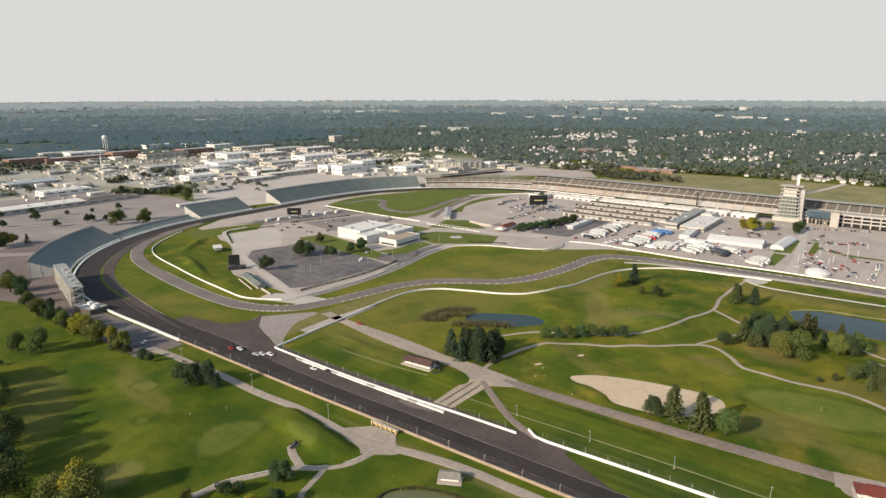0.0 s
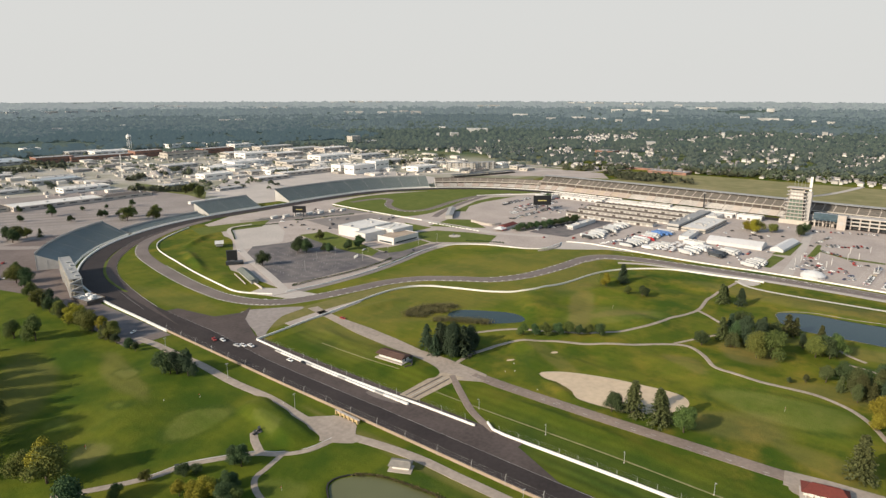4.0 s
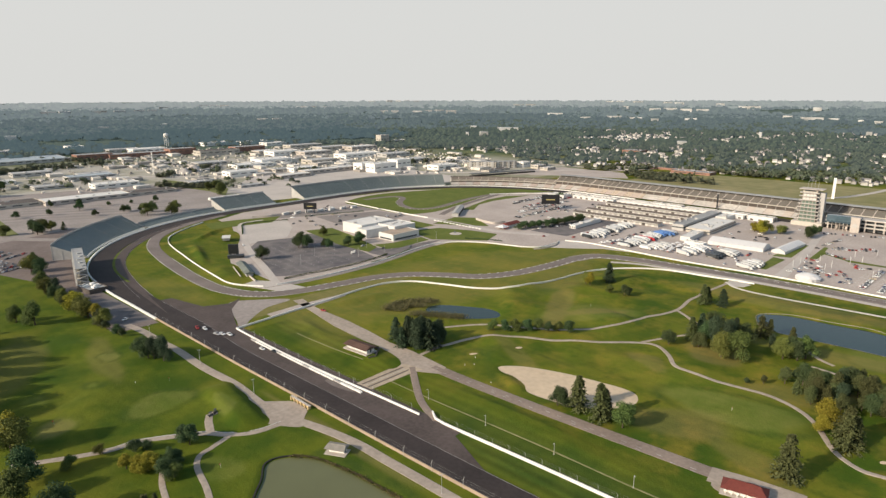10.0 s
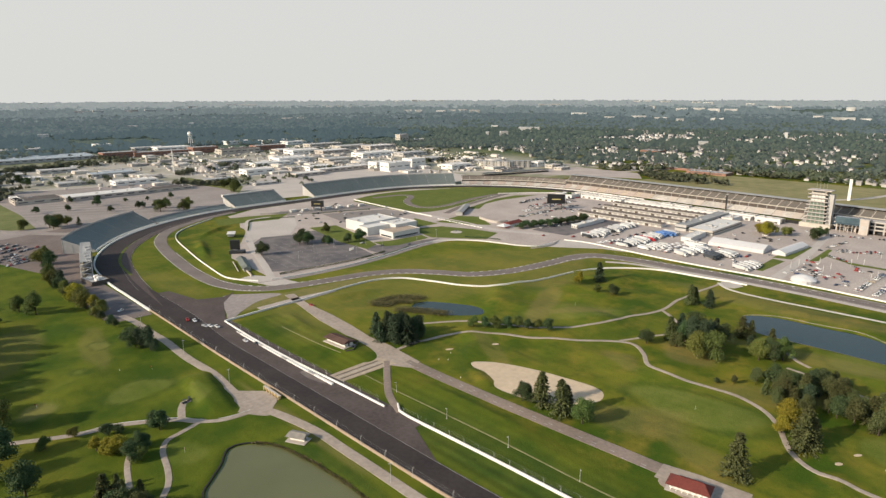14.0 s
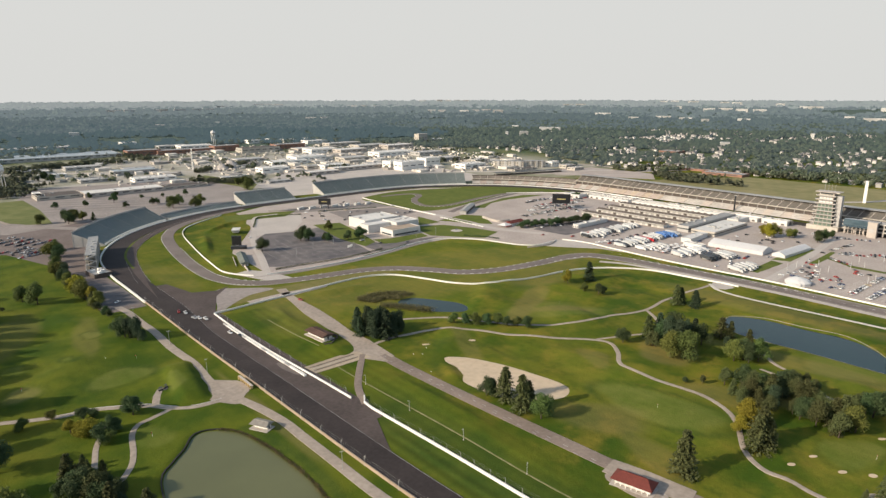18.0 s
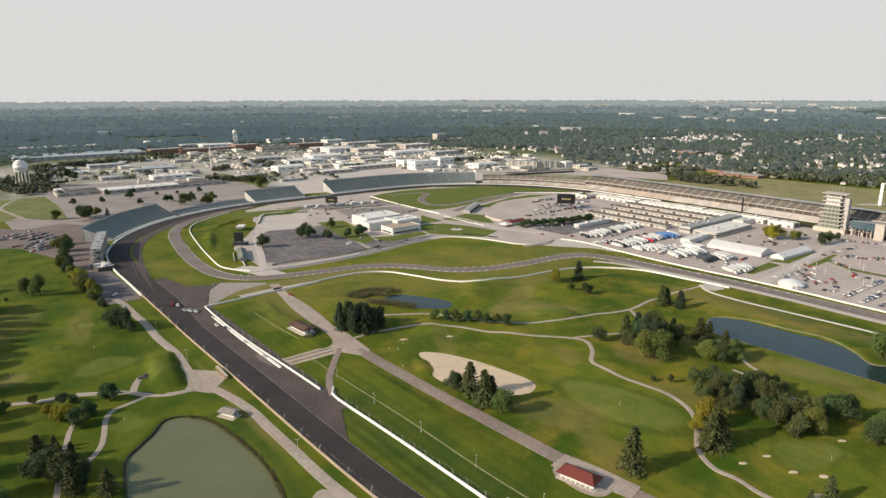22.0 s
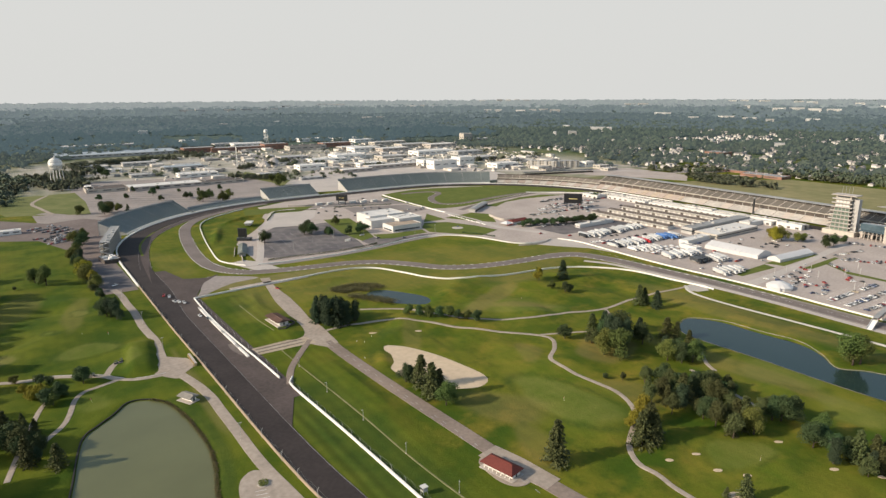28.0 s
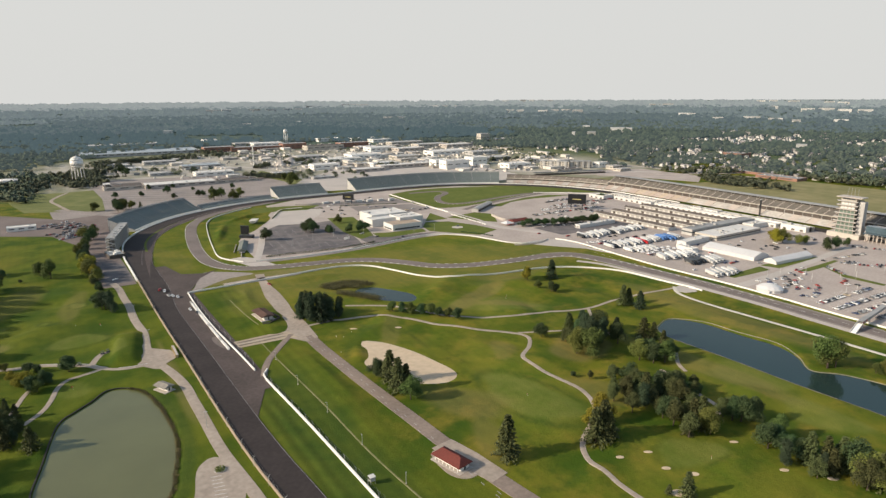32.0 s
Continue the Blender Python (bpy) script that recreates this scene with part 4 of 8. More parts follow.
# ---- barriers ----
turn_out = cut(OUTER, lambda x, y: y < 104)
barrier("barrier_wall", beside(turn_out, 0.3), 1.4, 1.3, PAINT_WHITE, "white painted concrete wall round the outside of the turns")
tan = cut(OUTER, lambda x, y: y >= 98 and x > -30)
barrier("barrier_wall", beside(tan, 0.0), 1.4, 0.5, WALL_TAN, "tan concrete wall along the outside of the straight")
WALL_GOLF = [(-382, 380), (-377, 355), (-371, 314), (-356, 290), (-336, 273), (-307, 263), (-274, 258), (-245, 252), (-225, 243), (-207, 221), (-197, 196), (-184, 169), (-164, 157), (-135, 155), (-100, 158), (-64, 160), (-22, 163)]
barrier("barrier_wall", curve(WALL_GOLF, 4), 1.3, 0.6, PAINT_WHITE, "white barrier wall between road course and golf course")
barrier("barrier_wall", curve([(-412, 700), (-414, 487), (-416, 437), (-416, 387), (-412, 313), (-414, 250), (-416, 205), (-408, 180)], 6), 1.2, 0.6, PAINT_WHITE, "white barrier wall along the paddock")
barrier("barrier_wall", curve([(-400, 178), (-368, 178), (-354, 165), (-347, 144), (-338, 118), (-320, 95), (-296, 84), (-261, 87), (-227, 94), (-182, 99), (-145, 99), (-125, 97), (-98, 92)], 4), 1.1, 0.5, PAINT_WHITE, "white barrier wall above the infield meadow")
barrier("barrier_wall", curve([(-87, 88), (-76, 71), (-71, 51), (-75, 13), (-83, -44), (-92, -98), (-100, -132), (-112, -158), (-130, -178), (-156, -198), (-178, -212)], 4), 1.2, 0.6, PAINT_WHITE, "white barrier wall inside the road course bend")
barrier("barrier_wall", curve([(-22, 163), (-21, 210), (-22, 259), (-25, 310), (-26.5, 342)], 6), 1.2, 0.7, PAINT_WHITE, "white barrier wall along the apron")
barrier("barrier_wall", curve([(-33, 345), (-29, 351), (-28.5, 358), (-30, 387), (-31.5, 417), (-32.5, 445), (-34, 490), (-38, 600), (-42, 760)], 6), 1.3, 0.7, PAINT_WHITE, "thick white barrier wall along the back straight")
barrier("barrier_wall", curve([(-400, -206), (-395, -112), (-396, -25)], 6), 1.2, 0.5, PAINT_WHITE, "white wall beside the infield road")
barrier("barrier_wall", curve([(-604, -92), (-650, -56), (-700, -4)], 6), 1.2, 0.5, PAINT_WHITE, "white wall above the turn meadow")
# ---- trees ----
def leaves(shape, rng, centre, out, size):
    """One small bent clump of leaves that faces roughly outwards."""
    n = (out + Vector((rng.uniform(-.8, .8), rng.uniform(-.8, .8), rng.uniform(-.5, .9)))).normalized()
    u = n.orthogonal().normalized()
    u.rotate(Matrix.Rotation(rng.uniform(0, 6.28), 3, n))
    w = n.cross(u)
    a, b = size * rng.uniform(0.6, 1.2), size * rng.uniform(0.5, 1.0)
    c = Vector(centre)
    shape.add([c - u * a - n * a * .35, c - w * b, c + u * a - n * a * .35, c + w * b + n * b * .2], [(0, 1, 2, 3)])


def broadleaf(seed, leaf, spread=0.5, clumps=3300, low=0.12):
    """A round-headed tree one metre high: tapered trunk, forked limbs, a crown of lobes with gaps."""
    rng = random.Random(seed)
    wood, crown = Shape(), Shape()
    wood.tube((0, 0, -0.02), (0.01, 0, low + 0.12), 0.032, 8, 0.022)
    lobes = []
    for i in range(rng.randint(8, 11)):
        a, r = rng.uniform(0, 6.28), rng.uniform(0.05, 1.0) ** 0.6 * spread * 0.62
        z = rng.uniform(low + 0.16, 0.80) - r * 0.25
        k = rng.uniform(0.16, 0.25) * (1.15 - 0.3 * z)
        lobes.append((Vector((r * math.cos(a), r * math.sin(a), z)), k))
        wood.tube((0.01, 0, low + 0.06), (r * math.cos(a), r * math.sin(a), z), 0.012, 5, 0.005)
    lobes.append((Vector((0.02, 0.0, 0.80)), 0.18))
    lobes.append((Vector((0.0, 0.0, 0.52)), 0.25))
    total = sum(k * k for _, k in lobes)
    for c, k in lobes:
        for _ in range(int(clumps * k * k / total)):
            d = Vector((rng.gauss(0, 1), rng.gauss(0, 1), rng.gauss(0.25, 1))).normalized()
            q = rng.uniform(0.62, 1.08)
            leaves(crown, rng, c + Vector((d.x * k * 1.08 * q, d.y * k * 1.08 * q, d.z * k * 0.9 * q)), d, 0.025)
        for _ in range(int(320 * k * k / total)):
            d = Vector((rng.gauss(0, 1), rng.gauss(0, 1), rng.gauss(0, 1))).normalized()
            leaves(crown, rng, c + d * k * rng.uniform(0.1, 0.6), d, 0.055)
    return wood, crown, leaf


def conifer(seed, leaf, base=0.24, clumps=26, ragged=0.25):
    """A spruce one metre high: straight trunk, whorls of drooping boughs with needles."""
    rng = random.Random(seed)
    wood, crown = Shape(), Shape()
    wood.tube((0, 0, -0.02), (0, 0, 0.97), 0.018, 7, 0.003)
    for i in range(clumps):
        z = 0.07 + 0.9 * (i / clumps) ** 0.95
        reach = base * (1 - z) ** 0.72 + 0.016
        for j in range(11):
            a = rng.uniform(0, 6.28)
            r = reach * rng.uniform(1 - ragged * 1.6, 1 + ragged * 0.5)
            for t in (0.3, 0.5, 0.68, 0.85, 1.0):
                p = (r * t * math.cos(a) + rng.uniform(-.012, .012), r * t * math.sin(a) + rng.uniform(-.012, .012), z - 0.10 * r * t / 0.2 * 0.5 + rng.uniform(-.012, .012))
                leaves(crown, rng, p, Vector((math.cos(a) * .5, math.sin(a) * .5, 0.75)), 0.040 if t < 1 else 0.026)
    return wood, crown, leaf


KINDS = {}
TREE_LABELS = {"d": ("dark green broadleaf tree with a dense crown", "tree"), "g": ("green broadleaf tree with a rounded open crown", "tree"), "o": ("olive broadleaf tree turning towards autumn", "tree"),
               "y": ("broadleaf tree with yellow autumn leaves", "tree"), "n": ("brownish round-headed pine with an open crown", "pine"), "k": ("dark green round-headed pine with a dense crown", "pine"), "p": ("tall green spruce with drooping boughs", "conifer"), "b": ("tall brownish spruce with ragged boughs", "conifer")}


def tree_models():
    for kind, leaf, n in (("d", LEAF_DARK, 4), ("g", LEAF_GREEN, 3), ("o", LEAF_OLIVE, 3), ("y", LEAF_YELLOW, 2)):
        KINDS[kind] = [broadleaf(11 * i + ord(kind), leaf, 0.50 + 0.06 * (i % 3)) for i in range(n)]
    KINDS["n"] = [broadleaf(70 + i, LEAF_BROWN, 0.46 + 0.04 * i, 2800, 0.15) for i in range(3)]
    KINDS["k"] = [broadleaf(80 + i, LEAF_PINE, 0.36 + 0.04 * i, 3300, 0.06) for i in range(3)]
    KINDS["p"] = [conifer(5, LEAF_PINE, 0.36), conifer(6, LEAF_PINE, 0.42), conifer(15, LEAF_PINE, 0.33, 24, 0.35)]
    KINDS["b"] = [conifer(7, LEAF_BROWN, 0.37), conifer(8, LEAF_BROWN, 0.43, 24, 0.35), conifer(9, LEAF_BROWN, 0.33)]
    for kind, models in KINDS.items():
        KINDS[kind] = [(mesh_of("trunk", w, TRUNK, True), mesh_of("crown", c, leaf)) for w, c, leaf in models]


tree_models()
tree_rng = random.Random(4)


def plant(x, y, h, kind, group=""):
    label, category = TREE_LABELS[kind]
    size = "young " if h < 8 else ""
    ob = thing("tree" if kind in "dgoy" else "pine" if kind in "nk" else "spruce", x, y, lie(x, y) - 0.1, 0, size + label, category, group)
    k = 1.0 if kind in "pb" else tree_rng.uniform(0.82, 1.02) * {"k": 0.66, "n": 0.88}.get(kind, 1.0)
    if kind in "dgoy" and h < 11:
        k *= 1.1
    if group == "hedge row trees":
        k *= 1.05
    if group == "paddock row trees":
        k *= 1.6
    ob.matrix_basis = pose(x, y, lie(x, y) - 0.1, 0, 0, tree_rng.uniform(0, 360)) @ Matrix.Diagonal((h * k, h * k * tree_rng.uniform(0.9, 1.1), h, 1))
    trunk, crown = tree_rng.choice(KINDS[kind])
    part("trunk", trunk, None, ob)
    part("crown", crown, None, ob)
    return ob


INFIELD_GROVE = [(-86, 258, 17, 'p'), (-85, 271, 22, 'k'), (-85, 279, 22, 'k'), (-91, 284, 21, 'p'), (-98, 283, 18, 'k'), (-108, 277, 15, 'k'), (-80, 270, 15, 'p'), (-104, 284, 13, 'k'), (-94, 273, 20, 'k'), (-91, 264, 18, 'p'), (-100, 270, 17, 'k'), (-82, 263, 12, 'k')]
HEDGE_ROW = [(-143, 295, 9, 'g'), (-148, 301, 9, 'd'), (-152, 307, 10, 'g'), (-157, 314, 9, 'd'), (-162, 319, 9, 'g'), (-166, 325, 8, 'd'), (-171, 330, 8, 'g'), (-174, 336, 9, 'd')]
MID = [(-276, 291, 13, 'y'), (-279, 285, 12, 'o'), (-300, 295, 18, 'p'), (-269, 313, 8, 'g'), (-275, 323, 10, 'd'), (-278, 325, 8, 'd'), (-300, 377, 17, 'b'), (-305, 378, 14, 'b'), (-304, 390, 15, 'p'), (-204, 393, 11, 'd')]
CLUMP1 = [(-222, 400, 17, 'b'), (-231, 403, 18, 'p'), (-244, 406, 17, 'd'), (-222, 415, 22, 'k'), (-218, 424, 23, 'k'), (-205, 426, 19, 'o'), (-210, 433, 20, 'g'), (-231, 422, 19, 'k'), (-246, 420, 15, 'p'), (-238, 429, 16, 'd'), (-259, 432, 16, 'b'), (-264, 436, 13, 'b'), (-230, 454, 15, 'o'), (-236, 457, 15, 'd'), (-241, 464, 15, 'g'), (-249, 461, 13, 'd'), (-225, 409, 16, 'd')]
CLUMP2 = [(-179, 450, 4, 'd'), (-185, 457, 6, 'n'), (-202, 462, 6, 'n'), (-186, 474, 10, 'b'), (-187, 479, 10, 'n'), (-186, 484, 14, 'n'), (-197, 484, 13, 'd'), (-192, 491, 17, 'b'), (-202, 492, 16, 'k'), (-216, 492, 12, 'd'), (-203, 499, 15, 'n'), (-223, 497, 10, 'n'), (-188, 508, 12, 'd'), (-187, 504, 9, 'n'), (-215, 504, 11, 'n'), (-182, 489, 12, 'b'), (-205, 510, 10, 'n'), (-190, 522, 16, 'b'), (-192, 525, 18, 'b'), (-191, 531, 15, 'o'), (-211, 529, 14, 'd'), (-214, 532, 15, 'd'), (-220, 535, 14, 'd')]
YPINE = [(-154, 495, 17, 'y'), (-148, 495, 10, 'y'), (-139, 507, 19, 'b'), (-145, 509, 16, 'b'), (-145, 506, 20, 'b'), (-190, 488, 9, 'd'), (-97, 494, 22, 'b')]
TRAP = [(-84, 387, 12, 'd'), (-86, 389, 11, 'd'), (-88, 397, 20, 'b'), (-86, 411, 21, 'b'), (-91, 411, 16, 'b'), (-87, 423, 14, 'g')]
HEDGE_EAST = [(27, -139, 13, 'g'), (37, -108, 17, 'o'), (30, -102, 15, 'd'), (41, -58, 13, 'g'), (45, -25, 15, 'o'), (46, -4, 13, 'd'), (44, 14, 14, 'o'), (43, 35, 16, 'y'), (44, 54, 17, 'o'), (42, 63, 17, 'o'), (40, 75, 15, 'y'), (39, 88, 14, 'o'), (41, 98, 8, 'd'), (39, 113, 8, 'd'), (39, 121, 7, 'd'), (38, -82, 14, 'd')]
LEFT_MID = [(81, 36, 15, 'g'), (73, 51, 20, 'g'), (41, 164, 14, 'd'), (39, 174, 16, 'k'), (36, 181, 18, 'k'), (41, 170, 14, 'd')]
LEFT_LOW = [(112, 264, 7, 'g'), (99, 263, 6, 'o'), (87, 272, 7, 'd'), (84, 269, 4, 'd'), (68, 280, 10, 'd'), (95, 283, 8, 'y'), (92, 288, 8, 'y'), (89, 291, 9, 'y'), (85, 294, 6, 'y'), (80, 293, 9, 'd'), (77, 294, 7, 'd'), (85, 302, 10, 'd'), (83, 304, 8, 'g'), (97, 319, 7, 'b'), (96, 323, 6, 'b'), (101, 326, 7, 'b'), (108, 337, 9, 'd'), (103, 343, 10, 'd'), (98, 345, 14, 'b'), (92, 333, 9, 'b'), (93, 347, 9, 'd')]
LEFT_0 = [(126, 232, 21, 'y'), (127, 234, 19, 'o'), (132, 223, 15, 'o'), (67, 284, 11, 'd'), (83, 274, 6, 'd'), (96, 52, 4, 'd')]
LEFT_32 = [(98, 351, 11, 'd'), (101, 331, 10, 'n'), (92, 362, 9, 'k'), (96, 363, 16, 'b'), (91, 354, 11, 'd'), (85, 372, 13, 'b'), (110, 21, 8, 'd')]
RIGHT_32 = [(-314, 522, 22, 'g'), (-319, 524, 20, 'g'), (-205, 570, 17, 'b'), (-209, 575, 16, 'b'), (-214, 579, 16, 'b'), (-215, 585, 18, 'd'), (-202, 553, 14, 'd'), (-207, 554, 12, 'd'), (-216, 550, 13, 'g'), (-204, 562, 11, 'd'), (-208, 565, 10, 'd'), (-212, 593, 16, 'o'), (-212, 596, 18, 'b'), (-226, 594, 13, 'o'), (-211, 590, 12, 'b'), (-141, 556, 12, 'b'), (-136, 551, 5, 'b'), (-330, 541, 7, 'g'), (-335, 545, 11, 'o')]
MUSEUM = [(-194, -13, 17, 'd'), (-193, -3, 16, 'd'), (-186, -8, 14, 'd'), (-239, -38, 13, 'g'), (-207, 17, 12, 'd'), (-206, 10, 11, 'd'), (-229, 22, 12, 'd'), (-243, 23, 15, 'd'), (-134, 6, 16, 'd'), (-252, 16, 10, 'd')]
PADDOCK = [(-591, 325, 18, 'y'), (-601, 328, 17, 'o'), (-602, 316, 13, 'y'), (-608, 342, 12, 'o'), (-618, 343, 10, 'o'), (-621, 373, 15, 'd'), (-607, 371, 15, 'd'), (-642, 374, 10, 'd')]
PADDOCK_ROW = [(-421, 106, 8, 'd'), (-433, 107, 10, 'd'), (-439, 113, 10, 'd'), (-448, 116, 10, 'd'), (-457, 120, 10, 'd'), (-469, 121, 10, 'd'), (-478, 125, 10, 'd'), (-490, 126, 9, 'd'), (-499, 130, 10, 'd'), (-512, 131, 10, 'd'), (-518, 132, 10, 'd'), (-656, 8, 9, 'd')]
LOT_TREES = [(-20, -418, 11, 'd'), (-57, -412, 10, 'd'), (-98, -423, 15, 'd'), (-99, -361, 10, 'd'), (-141, -436, 7, 'd'), (-135, -361, 12, 'd'), (-143, -367, 10, 'd'), (-156, -357, 8, 'd'), (-149, -314, 19, 'g'), (-165, -337, 17, 'g'), (-204, -421, 11, 'd'), (-173, -294, 19, 'g'), (-190, -317, 17, 'o'), (-78, -486, 11, 'd'), (-118, -490, 8, 'd'), (-170, -427, 7, 'd')]
FIELD_TREES = [(15, -307, 14, 'g'), (-11, -300, 18, 'd'), (-12, -285, 17, 'd'), (-19, -293, 18, 'g'), (-31, -303, 13, 'o'), (-42, -294, 11, 'b'), (-306, -417, 22, 'g'), (-326, -443, 15, 'g'), (-313, -471, 16, 'g'), (-330, -486, 15, 'g'), (-282, -573, 13, 'd'), (-68, -729, 18, 'd'), (-65, -772, 19, 'd')]
TREE_GROUPS = {"infield grove trees": INFIELD_GROVE, "hedge row trees": HEDGE_ROW, "mid trees": MID, "clump1 trees": CLUMP1, "clump2 trees": CLUMP2, "ypine trees": YPINE, "trap trees": TRAP, "hedge east trees": HEDGE_EAST, "left mid trees": LEFT_MID, "left low trees": LEFT_LOW, "left green trees": LEFT_0, "left bank trees": LEFT_32, "right bank trees": RIGHT_32, "museum trees": MUSEUM, "paddock trees": PADDOCK, "paddock row trees": PADDOCK_ROW, "lot trees trees": LOT_TREES, "field trees trees": FIELD_TREES}
for group, trees in TREE_GROUPS.items():
    for x, y, h, kind in trees:
        plant(x, y, h, kind, group)


def reeds(name, line, n, width, label, seed, tall=1.3, leaf=REED, size=0.42):
    """A belt of reeds and rough growth along a bank."""
    rng = random.Random(seed)
    s = Shape()
    for _ in range(n):
        x, y = line[rng.randrange(len(line))]
        x, y = x + rng.gauss(0, width), y + rng.gauss(0, width)
        z = lie(x, y) - 0.25
        leaves(s, rng, (x, y, z + rng.uniform(0.2, 1.1) * tall), Vector((rng.gauss(0, 0.4), rng.gauss(0, 0.4), 1.0)).normalized(), size)
    return solid(name, s, leaf, label, "reeds", "stuff")


# trees east of the course, whose long shadows cross it
EAST_TREES = [(114, 66, 18), (116, 78, 20), (122, 96, 17), (120, 112, 21), (126, 128, 19), (130, 144, 20), (128, 158, 18), (136, 172, 22), (138, 186, 20), (146, 206, 20), (150, 92, 21), (160, 118, 19), (128, 262, 18), (136, 276, 17), (126, 300, 18), (134, 322, 16), (170, 20, 18), (120, 10, 16), (128, 345, 19), (122, 374, 20), (118, 386, 19), (124, 398, 21), (120, 412, 18)]
for x, y, h in EAST_TREES:
    plant(x, y, h, "dgo"[int(x + y) % 3], "trees east of the course")
# fuller woods in the middle of the course
WOOD_FILL = random.Random(31)
for cx, cy, a, b, n in ((-196, 490, 22, 26, 10), (-212, 512, 14, 20, 6), (-226, 414, 16, 14, 6), (-242, 452, 14, 14, 5), (-206, 572, 12, 24, 8), (-186, 520, 10, 12, 5), (98, 340, 10, 20, 8), (42, 20, 4, 70, 14)):
    for _ in range(n):
        q, r = WOOD_FILL.uniform(0, 6.28), WOOD_FILL.random() ** 0.5
        plant(cx + a * r * math.cos(q), cy + b * r * math.sin(q), WOOD_FILL.uniform(9, 16), WOOD_FILL.choice("dnnbkn"), "course woods")


reeds("reeds", [q for q in curve(POND_EAST, 1.0) if q[0] < 40 and q[1] > 326], 1900, 0.55, "thin belt of tan reeds along the pond bank", 3, 0.55)
reeds("reeds", curve([(-124, 206), (-137, 203), (-150, 211), (-158, 222)], 1.0) + curve([(-128, 214), (-140, 213), (-147, 222)], 1.0) + curve([(-129, 230), (-137, 244), (-147, 262)], 1.0), 9000, 2.6, "dense brown and green reed bed round the small pond", 6, 2.6, REED_DARK, 0.46)
# ---- grandstands ----
def arc(line, a, b):
    """The stretch of a line between the points nearest to a and b."""
    near = lambda p: min(range(len(line)), key=lambda i: (line[i][0] - p[0]) ** 2 + (line[i][1] - p[1]) ** 2)
    i, j = sorted((near(a), near(b)))
    return line[i:j + 1]


def shift(pts, o):
    return [(x - o[0], y - o[1]) for x, y in pts]


def tier(shape, line, o1, z1, o2, z2, rows):
    """Stepped rows of seats between two offsets of a line."""
    n = len(line)
    prof = []
    for r in range(rows):
        prof += [(o1 + (o2 - o1) * r / rows, z1 + (z2 - z1) * r / rows), (o1 + (o2 - o1) * (r + 1) / rows, z1 + (z2 - z1) * r / rows)]
    prof.append((o2, z2))
    k = len(shape.v)
    for o, z in prof:
        shape.v += [(x, y, z) for x, y in beside(line, o)]
    for j in range(len(prof) - 1):
        for i in range(n - 1):
            a = k + j * n + i
            shape.f.append((a, a + 1, a + n + 1, a + n))
    return shape


def wall_along(shape, line, o, z1, z2, thick=0.3):
    a, b = beside(line, o), beside(line, o + thick)
    k, n = len(shape.v), len(line)
    for row, z in ((a, z1), (a, z2), (b, z2), (b, z1)):
        shape.v += [(x, y, z) for x, y in row]
    for i in range(n - 1):
        for q in range(3):
            shape.f.append((k + q * n + i, k + q * n + i + 1, k + (q + 1) * n + i + 1, k + (q + 1) * n + i))
    return shape


def grandstand(a, b, depth, z0, z1, rows, seats, label, off=5.0, sections=6, step=3.0, posts=True, aisle=None):
    pts = arc(OUTER, a, b)
    line = curve(pts, step)
    o = line[len(line) // 2]
    ob = thing("grandstand", o[0], o[1], 0, 0, label, "grandstand", "stands round the oval")
    loc = shift(line, o)
    m = max(2, len(loc) // sections)
    for i in range(0, len(loc) - 1, m):
        seg = loc[i:i + m + 1]
        if len(seg) < 2:
            continue
        part("seating_block", tier(Shape(), seg, off, z0, off + depth, z1, rows), seats, ob)
        end = Shape()
        s = [seg[0], ((seg[0][0] * 0.75 + seg[1][0] * 0.25), (seg[0][1] * 0.75 + seg[1][1] * 0.25))]
        tier(end, s, off, z0 + 0.25, off + depth, z1 + 0.25, max(4, rows // 2))
        part("aisle", end, aisle or STEEL, ob)
    part("front_wall", wall_along(Shape(), loc, off - 0.5, 0, z0 + 0.4, 0.3), PAINT_WHITE, ob, "pale front wall")
    part("back_wall", wall_along(Shape(), loc, off + depth, z1 - 1.2, z1 + 1.6, 0.25), GREY_CLAD, ob)
    if posts:
        posts_shape = Shape()
        for k in (0.35, 0.7, 1.0):
            row = beside(loc, off + depth * k)
            for x, y in row[::4]:
                posts_shape.rod(x, y, 0, 0.22, z0 + (z1 - z0) * k - 0.4, 6)
        part("support_frame", posts_shape, STEEL, ob)
    rail = Shape()
    row = beside(loc, off + depth + 0.1)
    for p, q in zip(row, row[1:]):
        rail.tube((*p, z1 + 2.4), (*q, z1 + 2.4), 0.08, 4)
    for x, y in row[::3]:
        rail.rod(x, y, z1 + 0.8, 0.07, 1.7, 4)
    part("top_rail", rail, STEEL, ob)
    for e in (loc[0], loc[-1]):
        cap = Shape()
        i = loc.index(e)
        d = beside(loc, off), beside(loc, off + depth)
        p, q = d[0][i], d[1][i]
        cap.add([(*p, 0), (*q, 0), (*q, z1), (*p, z0)], [(0, 1, 2, 3)])
        part("end_wall", cap, GREY_CLAD, ob)
    return ob


grandstand((-18, -121), (-113, -224), 30, 2.0, 15.0, 34, SEAT_GREY, "curved grandstand with plain dark grey bench seating above the turn", sections=5)
grandstand((-118, -226), (-228, -261), 14, 1.2, 4.5, 10, SEAT_GREY, "low grey open bleachers along the turn wall", sections=4, posts=False)
grandstand((-236, -262), (-318, -264), 33, 2.0, 13.5, 32, SEAT_GREY, "dark grey grandstand with a straight front behind the short straight", sections=3)
